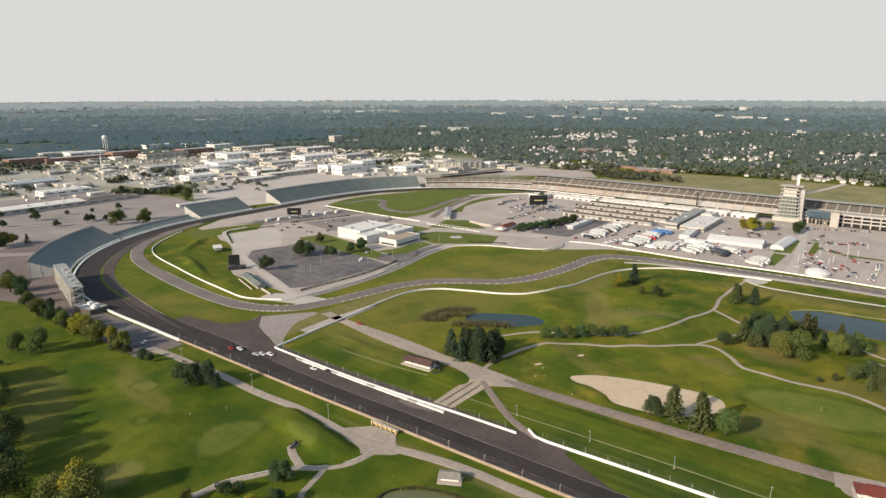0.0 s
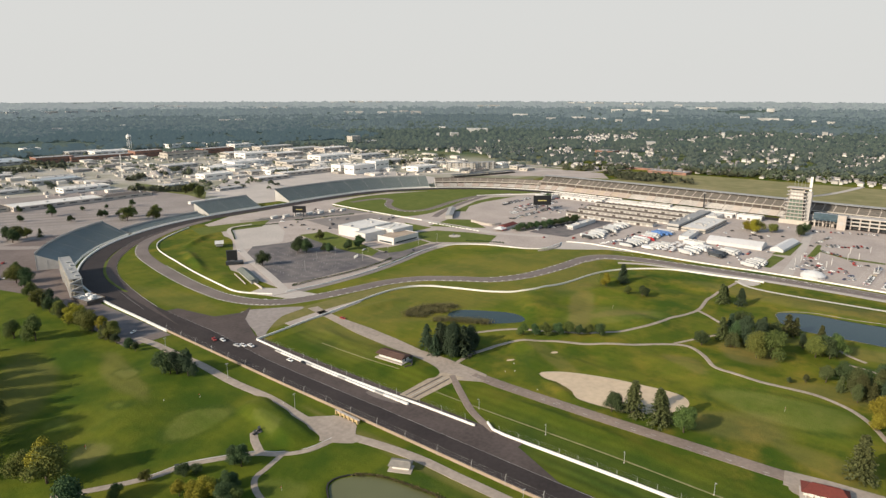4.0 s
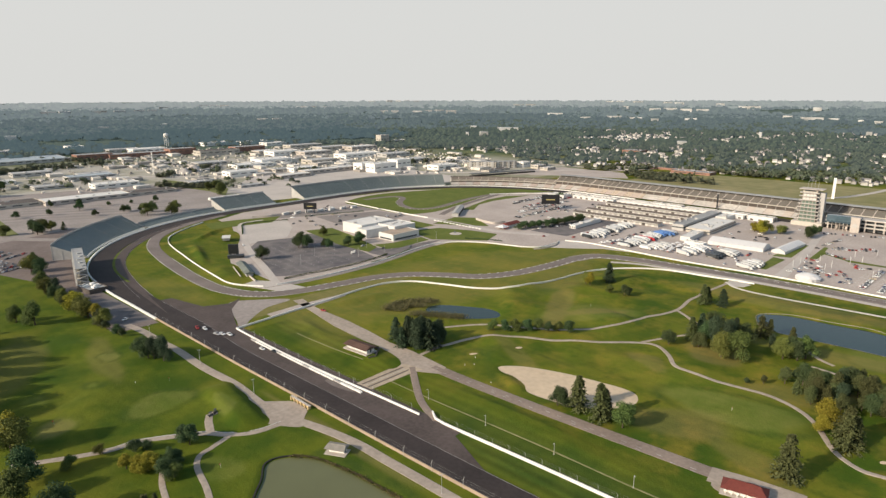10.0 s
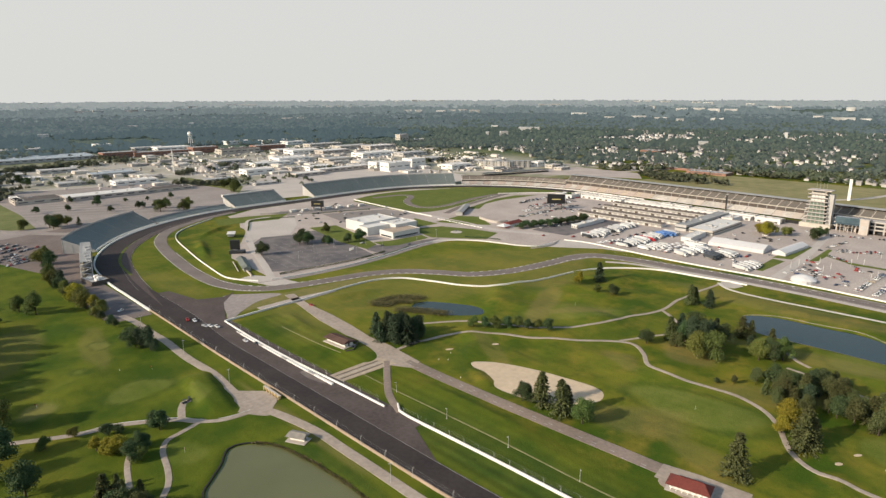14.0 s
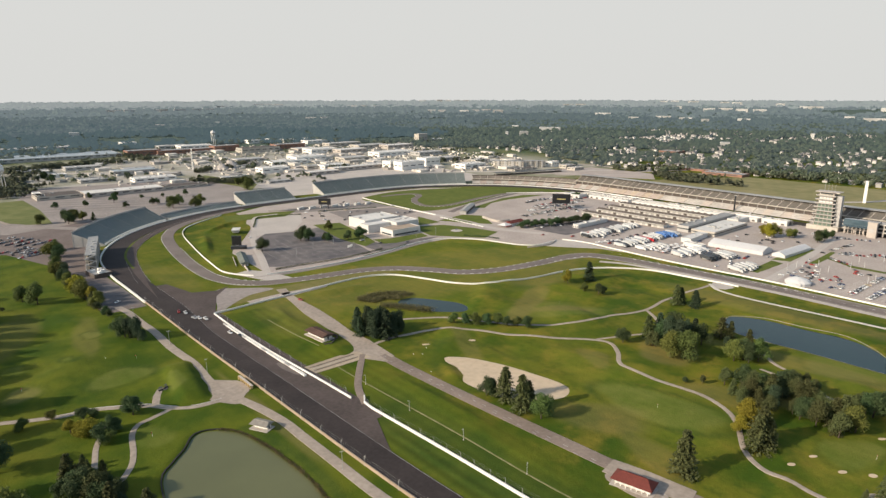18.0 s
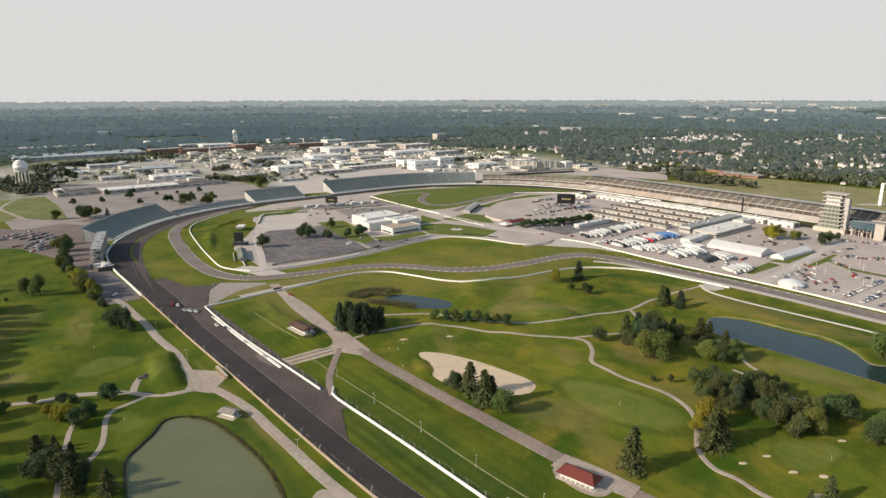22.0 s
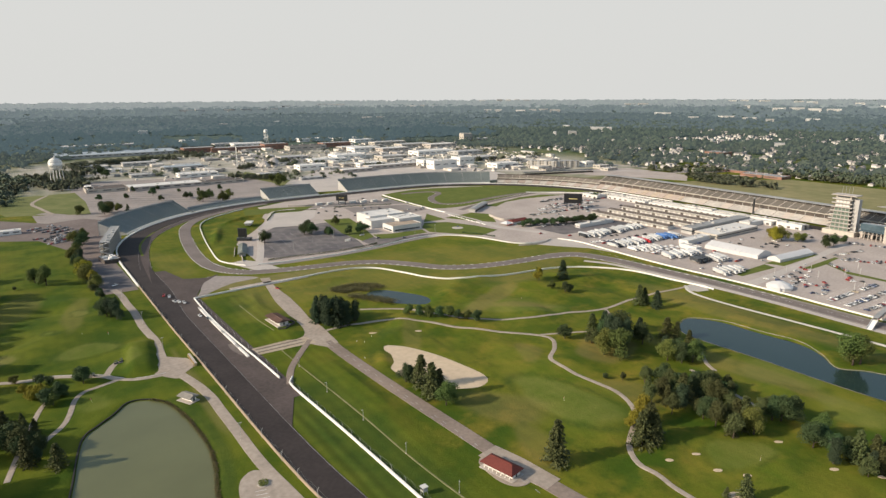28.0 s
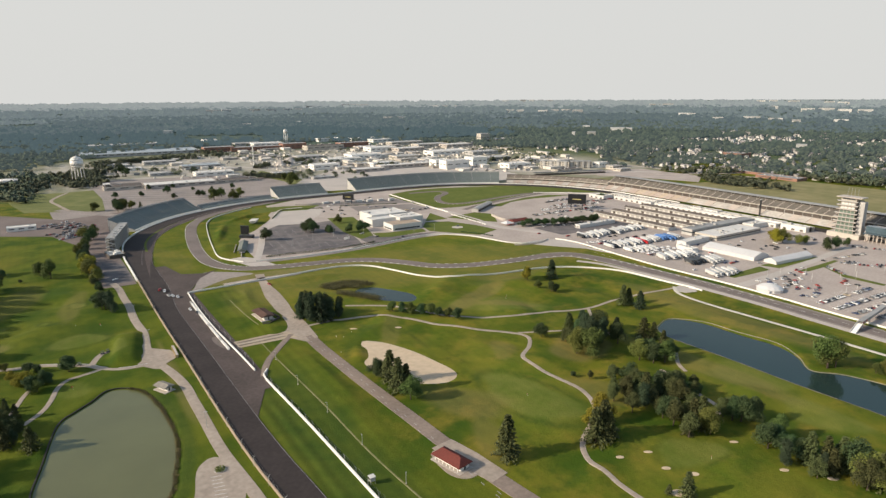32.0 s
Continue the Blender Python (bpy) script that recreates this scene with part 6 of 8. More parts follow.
# ---- small buildings ----
def lodge(name, x, y, sx, sy, h, rise, turn, wall, roof, label, hip=2.0, posts=True, dormer=False):
    ob = thing(name, x, y, lie(x, y) + 0.1, turn, label, "building")
    part("floor_slab", Shape().box(0, 0, -0.3, sx + 2, sy + 1.5, 0.5), CONCRETE_PALE, ob)
    part("wall", Shape().box(0, 0.6, 0.2, sx - 1.0, sy - 2.2, h), wall, ob)
    part("roof", Shape().gable(0, 0, h + 0.2, sx, sy, rise, 0, hip, 0.8), roof, ob)
    n = int(sx / 2.2)
    for i in range(n):
        t = -sx / 2 + 1.2 + (sx - 2.4) * i / (n - 1)
        if posts:
            part("post", Shape().box(t, -sy / 2 + 0.3, 0.2, 0.28, 0.28, h), PAINT_WHITE, ob)
        if i % 2 == 0:
            w = part("window", Shape().box(t, -sy / 2 + 1.66, 1.2, 1.3, 0.12, 1.2), WINDOW, ob)
            part("frame", Shape().box(t, -sy / 2 + 1.62, 2.4, 1.5, 0.16, 0.12).box(t - 0.7, -sy / 2 + 1.62, 1.2, 0.1, 0.16, 1.2).box(t + 0.7, -sy / 2 + 1.62, 1.2, 0.1, 0.16, 1.2), PAINT_WHITE, w)
            part("sill", Shape().box(t, -sy / 2 + 1.58, 1.08, 1.6, 0.24, 0.12), PAINT_WHITE, w)
    d = part("door", Shape().box(sx / 2 - 0.48, 0.6, 0.2, 0.12, 1.1, 2.1), WINDOW, ob)
    part("handle", Shape().box(sx / 2 - 0.38, 0.98, 1.2, 0.1, 0.06, 0.16), STEEL, d)
    part("ridge_cap", Shape().box(0, 0, h + 0.1 + rise, sx - 2 * hip + 0.5, 0.5, 0.3), roof, ob)
    if dormer:
        part("ridge_vent", Shape().box(0, 0.9, h + rise * 0.55, sx * 0.55, 1.4, 0.8), roof, ob)
    return ob


lodge("clubhouse", -73, 485, 16.0, 7.2, 2.8, 2.5, 103, PAINT_WHITE, ROOF_RED, "small white pavilion with a red hipped roof by the access road", 3.2, dormer=True)
lodge("shed", -57, 256, 19, 8.5, 2.8, 1.2, 95, WHITE_CLAD, ROOF_SHED, "low white shed with a dark brown roof beside the access road", 0.8, posts=False)
ob = thing("yard_wall", 0, 0, 0.1, 0, "low dark yard fence beside the shed", "fence")
for (x0, y0), (x1, y1) in zip(((-64.5, 249), (-67, 263), (-57, 271.5)), ((-67, 263), (-57, 271.5), (-52.5, 269.5))):
    part("wall", Shape().box((x0 + x1) / 2, (y0 + y1) / 2, 0, math.hypot(x1 - x0, y1 - y0), 0.3, 1.9, math.atan2(y1 - y0, x1 - x0)), ROOF_DARK, ob)
lodge("hut", 23, 339, 8.5, 5.0, 2.6, 1.1, 118, PAINT_WHITE, ROOF_HUT, "small pale hut with a grey roof by the pond", 0.6, posts=False)
ob = thing("garden_shelter", -102, 31, 0.1, 72, "low grey-roofed shelter beside the infield gate", "building")
part("wall", Shape().box(0, 0, 0, 42, 6, 2.8), GREY_CLAD, ob)
part("roof", Shape().gable(0, 0, 2.8, 43, 8, 2.0, 0, 0.5, 0.6), ROOF_GREEN, ob, "grey-green roof")
part("retaining_wall", Shape().box(2, -8, 0, 36, 0.5, 1.4), CONCRETE_PALE, ob)
ob = thing("barn", -427, 84, 0.1, 2, "low white hall with a red barn roof and striped canopy", "building")
part("wall", Shape().box(-4, 2, 0, 26, 11, 3.4), WHITE_CLAD, ob)
part("roof", Shape().gable(-4, 2, 3.4, 26, 11, 2.4, 0, 1.0, 0.6), ROOF_RED, ob)
part("canopy", Shape().gable(16, 4, 2.4, 12, 12, 3.0, 0, 5.9, 0.3), TENT, ob, "white and red striped canopy")
for k in range(4):
    part("canopy_stripe", Shape().box(11.6 + 3.0 * k, 10.2, 1.2, 1.4, 0.2, 1.3), TRAILER_RED, ob)
ob = thing("kiosk", -149, -95, 2.0, 60, "small pale kiosk with a flat grey roof by the mound", "building")
part("wall", Shape().box(0, 0, 0, 14, 7, 2.6), GREY_CLAD, ob)
part("roof", Shape().box(0, 0, 2.6, 16, 9, 0.4), ROOF_PALE, ob)
# white footbridge over the road course
ob = thing("footbridge", -421, 497, 0, 8, "grey covered footbridge with a white ramp over the road course", "bridge")
part("deck", Shape().box(-2, 0, 3.6, 52, 3.2, 0.5), GREY_CLAD, ob)
part("roof", Shape().box(-2, 0, 5.6, 52, 3.4, 0.25), ROOF_GREY, ob, "grey flat roof")
for dy in (-1.75, 1.75):
    part("parapet", Shape().box(-2, dy * 0.9, 4.1, 52, 0.12, 1.0), GREY_CLAD, ob)
part("ramp", Shape().add([(24, -1.8, 4.0), (24, 1.8, 4.0), (36, 1.8, 0.2), (36, -1.8, 0.2), (24, -1.8, 3.3), (24, 1.8, 3.3)], [(0, 3, 2, 1), (4, 5, 2, 3), (0, 4, 3), (1, 2, 5)]), PAINT_WHITE, ob)
for dy in (-1.8, 1.8):
    part("ramp_side", Shape().add([(24, dy, 3.8), (36, dy, 0.1), (36, dy, 1.2), (24, dy, 4.9), (24, dy + 0.12, 3.8), (36, dy + 0.12, 0.1), (36, dy + 0.12, 1.2), (24, dy + 0.12, 4.9)], [(0, 1, 2, 3), (7, 6, 5, 4), (3, 2, 6, 7), (0, 4, 5, 1)]), PAINT_WHITE, ob)
for dx in (-27, -9, 9, 23):
    for dy in (-1.6, 1.6):
        part("post", Shape().box(dx, dy * 0.95, 0, 0.4, 0.4, 5.6), STEEL, ob)
for dx in (20, 26):
    part("banner", Shape().box(dx - 4, 1.75, 4.1, 2.2, 0.06, 1.2), TRAILER_RED, ob, "red banner")
# underpass portal
ob = thing("underpass_portal", 8.6, 288, 0, 0, "yellow-painted underpass portal under the straight", "portal")
part("lintel", Shape().box(0, 0, 0.4, 0.8, 17, 1.5), YELLOW, ob)
for k in range(6):
    part("pier", Shape().box(0.5, -8 + 3.2 * k, -0.6, 1.2, 0.7, 2.7), YELLOW, ob)
part("coping", Shape().box(0.1, 0, 1.9, 1.3, 17.6, 0.22), CONCRETE_PALE, ob, "pale concrete coping")
# ---- vehicles ----
PAINTS = {n: mat("car_" + n, c, 0.3, 0.0, vary=0.05, spec=0.5) for n, c in (("white", (0.75, 0.75, 0.74)), ("silver", (0.42, 0.43, 0.44)), ("black", (0.025, 0.026, 0.028)), ("red", (0.34, 0.036, 0.028)), ("blue", (0.045, 0.065, 0.14)), ("grey", (0.16, 0.165, 0.17)), ("tan", (0.38, 0.33, 0.25)))}
GLASS_CAR = glass_mat("car_glass", (0.02, 0.024, 0.028), 0.08)


def hull(prof, w, tuck=0.0):
    """A car-like body from a side outline (x along, z up) and a width."""
    s, n = Shape(), len(prof)
    zm = max(p[1] for p in prof)
    for side in (-1, 1):
        s.v += [(x, side * (w / 2 - tuck * z / zm), z) for x, z in prof]
    s.f = [tuple(range(n))[::-1] if True else (), tuple(range(n, 2 * n))] + [(i, (i + 1) % n, n + (i + 1) % n, n + i) for i in range(n)]
    return s


def wheel_shape(r=0.33, w=0.24):
    return Shape().tube((0, -w / 2, 0), (0, w / 2, 0), r, 12)


WHEEL = mesh_of("wheel", wheel_shape(), RUBBER, False)
CAR_BODY = {n: mesh_of("body", hull([(-2.25, 0.3), (2.2, 0.3), (2.28, 0.62), (2.1, 0.78), (1.0, 0.92), (-1.7, 0.98), (-2.2, 0.95), (-2.3, 0.6)], 1.8, 0.06), m) for n, m in PAINTS.items()}
CAR_ROOF = {n: mesh_of("roof", hull([(0.05, 1.38), (-1.2, 1.40), (-1.3, 1.44), (-0.1, 1.45)], 1.34), m) for n, m in PAINTS.items()}
CAR_CABIN = mesh_of("cabin_glass", hull([(1.0, 0.9), (0.2, 1.38), (-1.2, 1.41), (-1.95, 0.95)], 1.66, 0.18), GLASS_CAR)
PICK_BODY = {n: mesh_of("body", hull([(-2.8, 0.45), (2.75, 0.45), (2.85, 0.8), (2.7, 1.05), (1.5, 1.15), (0.9, 1.18), (-0.6, 1.2), (-0.62, 1.0), (-0.62, 0.75), (-2.7, 0.75), (-2.72, 1.15), (-2.82, 1.15)], 1.95, 0.04), m) for n, m in PAINTS.items()}
PICK_SIDE = {n: mesh_of("bed_side", Shape().box(-1.7, 0, 0.75, 2.2, 0.08, 0.42), m) for n, m in PAINTS.items()}
PICK_CABIN = mesh_of("cabin_glass", hull([(1.45, 1.12), (0.75, 1.72), (-0.35, 1.75), (-0.62, 1.15)], 1.75, 0.16), GLASS_CAR)
PICK_ROOF = {n: mesh_of("roof", hull([(0.7, 1.7), (0.6, 1.8), (-0.3, 1.81), (-0.4, 1.72)], 1.5), m) for n, m in PAINTS.items()}
car_rng = random.Random(12)


UNDER = {n: mesh_of("underbody", Shape().box(0, 0, 0.16, 3.4 * k, 1.5, 0.25).tube((-1.4 * k, -0.92, 0.33), (-1.4 * k, 0.92, 0.33), 0.33, 8).tube((1.4 * k, -0.92, 0.33), (1.4 * k, 0.92, 0.33), 0.33, 8), RUBBER) for n, k in (("car", 1.0), ("pickup", 1.27))}


RIM = mesh_of("rim", Shape().tube((0, -0.125, 0), (0, 0.125, 0), 0.19, 10), STEEL)


def wheels(ob, xs, y, mesh, r):
    for x in xs:
        for s in (-1, 1):
            wheel = part("wheel", mesh, None, ob)
            wheel.location = (x, s * y, r)
            part("rim", RIM, None, wheel, "grey metal rim")


def car(x, y, turn, paint, z=0.1, group="", where="parked on the concrete lot"):
    ob = thing("car", x, y, z, turn, paint + " passenger car " + where, "car", group)
    part("body", CAR_BODY[paint], None, ob)
    part("cabin_glass", CAR_CABIN, None, ob)
    part("roof", CAR_ROOF[paint], None, ob)
    if x > -120:
        wheels(ob, (-1.4, 1.4), 0.8, WHEEL, 0.33)
    else:
        part("underbody", UNDER["car"], None, ob, "dark tyres and underbody")
    return ob


def pickup(x, y, turn, paint, z=0.1, group="", where="parked on the apron"):
    ob = thing("pickup_truck", x, y, z, turn, paint + " pickup truck " + where, "pickup truck", group)
    part("body", PICK_BODY[paint], None, ob)
    for s in (-0.93, 0.93):
        part("bed_side", PICK_SIDE[paint], None, ob).location = (0, s, 0)
    part("cabin_glass", PICK_CABIN, None, ob)
    part("roof", PICK_ROOF[paint], None, ob)
    if x > -120:
        wheels(ob, (-1.8, 1.75), 0.88, WHEEL, 0.36)
    else:
        part("underbody", UNDER["pickup"], None, ob, "dark tyres and underbody")
    return ob


TRACK_Z = 0.28
pickup(-3.5, 142, 75, "red", TRACK_Z, "maintenance vehicles on the track", "standing on the dark oval")
pickup(-6.5, 147.5, 80, "white", TRACK_Z, "maintenance vehicles on the track", "standing on the dark oval")
pickup(-7.5, 163, 100, "silver", TRACK_Z, "maintenance vehicles on the track", "standing on the dark oval")
pickup(-10, 165.5, 95, "white", TRACK_Z, "maintenance vehicles on the track", "standing on the dark oval")
pickup(-13, 170, 88, "white", TRACK_Z, "maintenance vehicles on the track", "standing on the dark oval")
car(-15.5, 208, 92, "white", 0.25, "maintenance vehicles on the track", "beside the inner wall")
car(-18.5, 217.5, 92, "black", 0.25, "maintenance vehicles on the track", "beside the inner wall")
car(-86, 176, 100, "red", 0.25, "", "on the access road")
pickup(-60.5, 267, 60, "black", 0.2, "", "parked in the shed yard")


far_cars = []


def car_row(a, b, n, turn, fill, group, jitter=0.3, where="parked in a row on the concrete lot"):
    for i in range(n):
        if car_rng.random() > fill:
            continue
        t = i / max(1, n - 1)
        paint = car_rng.choices(list(PAINTS), (7, 5, 7, 1.8, 0.8, 5, 1))[0]
        x, y = a[0] + (b[0] - a[0]) * t + car_rng.uniform(-jitter, jitter), a[1] + (b[1] - a[1]) * t + car_rng.uniform(-jitter, jitter)
        a_turn, big = turn + car_rng.choice((0, 180)) + car_rng.uniform(-3, 3), car_rng.random() < 0.22
        if group == "infield parking rows" and i % 4:
            far_cars.append((x, y, radians(a_turn), paint))
        else:
            (pickup if big else car)(x, y, a_turn, paint, 0.12, group, where)


for y, x0, x1, f in ((62, -480, -604, 0.8), (56.5, -480, -600, 0.75), (40, -510, -630, 0.7), (34, -515, -630, 0.6), (22, -540, -665, 0.8), (16.5, -545, -660, 0.6), (-9, -560, -630, 0.8), (-16, -570, -640, 0.6)):
    car_row((x0, y), (x1, y), int(abs(x1 - x0) / 3.3), 90, f, "infield parking rows")
for y, x0, x1 in ((457, -429, -502), (471, -426, -501), (484, -427, -500), (498, -430, -505), (512, -430, -505), (526, -430, -505)):
    car_row((x0, y), (x1, y + 3), 26, 92, 0.9, "paddock lot rows")
car_row((-540, 406), (-529, 426), 8, 20, 0.9, "paddock lot rows")
car_row((-566, 405), (-586, 440), 14, 20, 0.9, "paddock lot rows")
car_row((-574, 405), (-594, 440), 12, 20, 0.8, "paddock lot rows")
for x, y, a in ((-453, 427, 60), (-474, 432, 60), (-506, 396, 10), (-462, 438, 100), (-498, 440, 60)):
    car(x, y, a, "red", 0.12, "paddock lot cars", "parked loosely on the concrete lot")
car_row((-645, 378), (-668, 440), 18, 15, 0.8, "paddock lot rows")
car_row((-560, 392), (-620, 400), 14, 95, 0.6, "paddock lot rows")
for i in range(40):
    car_row((car_rng.uniform(-436, -520), car_rng.uniform(392, 450)), (0, 0), 1, car_rng.uniform(0, 180), 1, "paddock lot cars", where="parked loosely on the concrete lot")
for k in range(5):
    car_row((78 - 7 * k, -222 + 12 * k), (52 - 7 * k, -240 + 12 * k), 11, 60, 0.85, "cars on the outer lot", where="parked on the lot behind the hedge")
    car_row((48 - 3 * k, -170 + 9 * k), (74 - 3 * k, -160 + 9 * k), 9, 70, 0.75, "cars on the outer lot", where="parked on the lot behind the hedge")
car_row((-440, 122), (-500, 140), 10, 70, 0.8, "cars by the tree row", where="parked beside the tree row")
car_row((-430, 112), (-520, 150), 12, 75, 0.6, "cars by the tree row", where="parked beside the tree row")
car_row((-236, 30), (-246, 60), 6, 10, 0.7, "museum visitors", where="parked beside the museum")
for x, y, a, c in ((25, 87, 30, "white"), (-150, -60, 60, "white"), (-300, -150, 30, "white"), (-330, -140, 50, "grey"), (-410, 150, 10, "red"), (-355, 62, 40, "grey"), (-270, 76, 10, "grey")):
    car(x, y, a, c, 0.2)


# the mass of small cars in the far rows
keys = list(PAINTS)
s, index = Shape(), []
for x, y, a, paint in far_cars:
    for shape, k in ((hull([(-2.25, 0.3), (2.2, 0.3), (2.28, 0.62), (2.1, 0.78), (1.0, 0.92), (-1.7, 0.98), (-2.2, 0.95), (-2.3, 0.6)], 1.8, 0.06), keys.index(paint)), (hull([(1.0, 0.9), (0.2, 1.38), (-1.2, 1.41), (-1.95, 0.95)], 1.66, 0.18), len(keys)), (hull([(0.05, 1.38), (-1.2, 1.40), (-1.3, 1.44), (-0.1, 1.45)], 1.34), keys.index(paint))):
        s.add([(x + px * math.cos(a) - py * math.sin(a), y + px * math.sin(a) + py * math.cos(a), 0.1 + pz) for px, py, pz in shape.v], shape.f)
        index += [k] * len(shape.f)
me = mesh_of("parked_cars", s, PAINTS[keys[0]])
for n in keys[1:]:
    me.materials.append(PAINTS[n])
me.materials.append(GLASS_CAR)
me.polygons.foreach_set("material_index", index)
tagged(new("parked_cars", me), "many small parked cars in rows inside the far turn", "parked cars", kind="stuff")


def trailer_models():
    out = {}
    for key, m in (("white", TRAILER_WHITE), ("dark", TRAILER_DARK), ("red", TRAILER_RED), ("blue", TRAILER_BLUE)):
        out[key] = (mesh_of("box", Shape().box(-1.5, 0, 1.1, 14.5, 2.6, 3.0), m), mesh_of("cab", hull([(6.2, 0.7), (9.4, 0.7), (9.5, 1.7), (9.0, 2.7), (8.2, 3.3), (6.2, 3.4)], 2.4, 0.1), m), mesh_of("skirt", Shape().box(-2, 0, 0.55, 7, 2.4, 0.55), STEEL))
    return out


TRAILERS = trailer_models()
WINDSCREEN = mesh_of("windscreen", Shape().add([(9.28, -1.0, 2.05), (9.28, 1.0, 2.05), (8.62, 0.95, 3.05), (8.62, -0.95, 3.05), (9.4, -1.0, 2.05), (9.4, 1.0, 2.05), (8.74, 0.95, 3.1), (8.74, -0.95, 3.1)], [(0, 3, 2, 1), (4, 5, 6, 7), (0, 1, 5, 4), (1, 2, 6, 5), (2, 3, 7, 6), (3, 0, 4, 7)]), GLASS_CAR)
AXLE = mesh_of("axle", Shape().tube((0, -1.28, 0), (0, -0.8, 0), 0.5, 10).tube((0, 0.8, 0), (0, 1.28, 0), 0.5, 10).tube((0, -0.8, 0), (0, 0.8, 0), 0.1, 6), RUBBER)
trk = random.Random(9)


def trailer(x, y, turn, key, awning=False):
    ob = thing("transporter", x, y, 0.12, turn, {"white": "white", "dark": "black", "red": "red", "blue": "blue"}[key] + " race team transporter parked in the paddock", "truck", "paddock transporters")
    for name, me in zip(("box", "cab", "skirt"), TRAILERS[key]):
        p = part(name, me, None, ob)
        if name == "cab":
            part("windscreen", WINDSCREEN, None, p, "dark windscreen")
    for dx in (-7.0, -5.8, 5.2, 8.2):
        part("axle", AXLE, None, ob).location = (dx, 0, 0.5)
    ob.matrix_basis = pose(x, y, 0.12, 0, 0, turn) @ Matrix.Diagonal((trk.uniform(0.72, 1.12), 1, trk.uniform(0.85, 1.05), 1))
    if awning:
        part("awning", Shape().box(-2, 2.2, 3.6, 11, 1.8, 0.12), TENT, ob)
        part("awning_pole", Shape().rod(3.2, 3.0, 0, 0.06, 3.6, 5), STEEL, ob)
        part("awning_pole", Shape().rod(-7.2, 3.0, 0, 0.06, 3.6, 5), STEEL, ob)
    return ob


trk = random.Random(9)
for i in range(22):
    trailer(-438 - 4.5 * i + trk.uniform(-.5, .5), 190 + trk.uniform(-3, 3) + 0.1 * i, 84 + trk.uniform(-2, 2), trk.choice(("white",) * 5 + ("dark",)), i % 3 == 0)
for i in range(22):
    key = "red" if i == 10 else "blue" if 16 <= i <= 19 else trk.choice(("white",) * 6 + ("dark",))
    trailer(-430 - 4.6 * i, 240 + 0.3 * i + trk.uniform(-3, 3), 84 + trk.uniform(-2, 2), key, i % 4 == 1)
for i in range(6):
    trailer(-434 - 5.5 * i, 262 + 2 * i, 84, "white", i % 2 == 0)
for i in range(9):
    trailer(-438 - 5.0 * i, 300 + 0.8 * i + trk.uniform(-2, 2), 70, trk.choice(("white", "white", "dark")), i % 3 == 0)
for i in range(8):
    trailer(-446 - 4.8 * i, 328 + 0.8 * i + trk.uniform(-2, 2), 70, "dark" if i < 4 else "white")
for i in range(5):
    trailer(-428 - 6 * i, 364 + 1.0 * i, 70, "white", i % 2 == 0)
for i in range(9):
    (pickup if i % 2 else car)(-425 - 4 * i, 214 + 1.2 * i, 84, trk.choice(("white", "grey", "black")), 0.12, "paddock cars", "parked between the transporters")
for i in range(44):
    y0 = trk.choice((176, 206, 222, 226, 256, 286, 316, 345, 350))
    (pickup if i % 3 == 0 else car)(trk.uniform(-424, -520), y0 + trk.uniform(-2, 2), trk.choice((84, 0, 174)) + trk.uniform(-10, 10), trk.choice(("white", "white", "grey", "black", "silver", "red", "blue")), 0.12, "paddock cars", "parked between the transporters")
for i in range(26):
    (pickup if i % 3 == 0 else car)(trk.uniform(-500, -650), trk.uniform(298, 372), trk.uniform(0, 180), trk.choice(("white", "grey", "black", "silver")), 0.12, "paddock cars", "parked in the paddock yard")
for i in range(12):
    ob = thing("canopy_tent", -436 - 8.0 * (i % 6), 278 + 7 * (i // 6) + trk.uniform(-2, 2), 0.1, trk.uniform(0, 90), "small white pop-up canopy in the paddock", "tent", "pop-up canopies")
    part("canopy", Shape().gable(0, 0, 2.4, 4.5, 4.5, 1.1, 0, 2.2, 0.0), TENT, ob)
    for dx in (-2, 2):
        for dy in (-2, 2):
            part("pole", Shape().rod(dx, dy, 0, 0.05, 2.4, 4), STEEL, ob)


# ---- fences, lamps, flags, kerbs ----
def post_fence(line, gap, h, label, lean=0.0, wires=3, base=1.3):
    """Posts along a wall with strained cables between them."""
    dist, out = 0.0, [line[0]]
    for p, q in zip(line, line[1:]):
        dist += math.hypot(q[0] - p[0], q[1] - p[1])
        if dist >= gap:
            out.append(q)
            dist = 0.0
    o = out[len(out) // 2]
    ob = thing("catch_fence", o[0], o[1], 0, 0, label, "fence")
    pm = mesh_of("post", Shape().tube((0, 0, 0), (0, 0, h * 0.8), 0.09, 6).tube((0, 0, h * 0.8), (lean, 0, h), 0.08, 6), STEEL)
    for x, y in out:
        part("post", pm, None, ob).location = (x - o[0], y - o[1], 0)
    s = Shape()
    for k in range(wires):
        z = base + (h * 0.95 - base) * (k + 1) / wires
        for p, q in zip(out, out[1:]):
            s.tube((p[0] - o[0], p[1] - o[1], z), (q[0] - o[0], q[1] - o[1], z), 0.014, 3)
    part("cable", s, STEEL, ob)
    return ob


post_fence(beside([q for q in tan if q[1] < 760], 0.6), 17.0, 5.2, "tall steel fence posts with cables on the outer wall", -0.8)
post_fence(beside(curve([(-30, 355), (-31.5, 387), (-33, 417), (-34, 445), (-36, 490), (-40, 600)], 3), -1.2), 8.0, 4.2, "steel catch fence posts behind the inner wall", 0.6)
post_fence(curve([(-23.5, 170), (-23, 230), (-26, 300), (-28, 340)], 4), 12.0, 4.2, "steel catch fence posts behind the apron wall", 0.6)


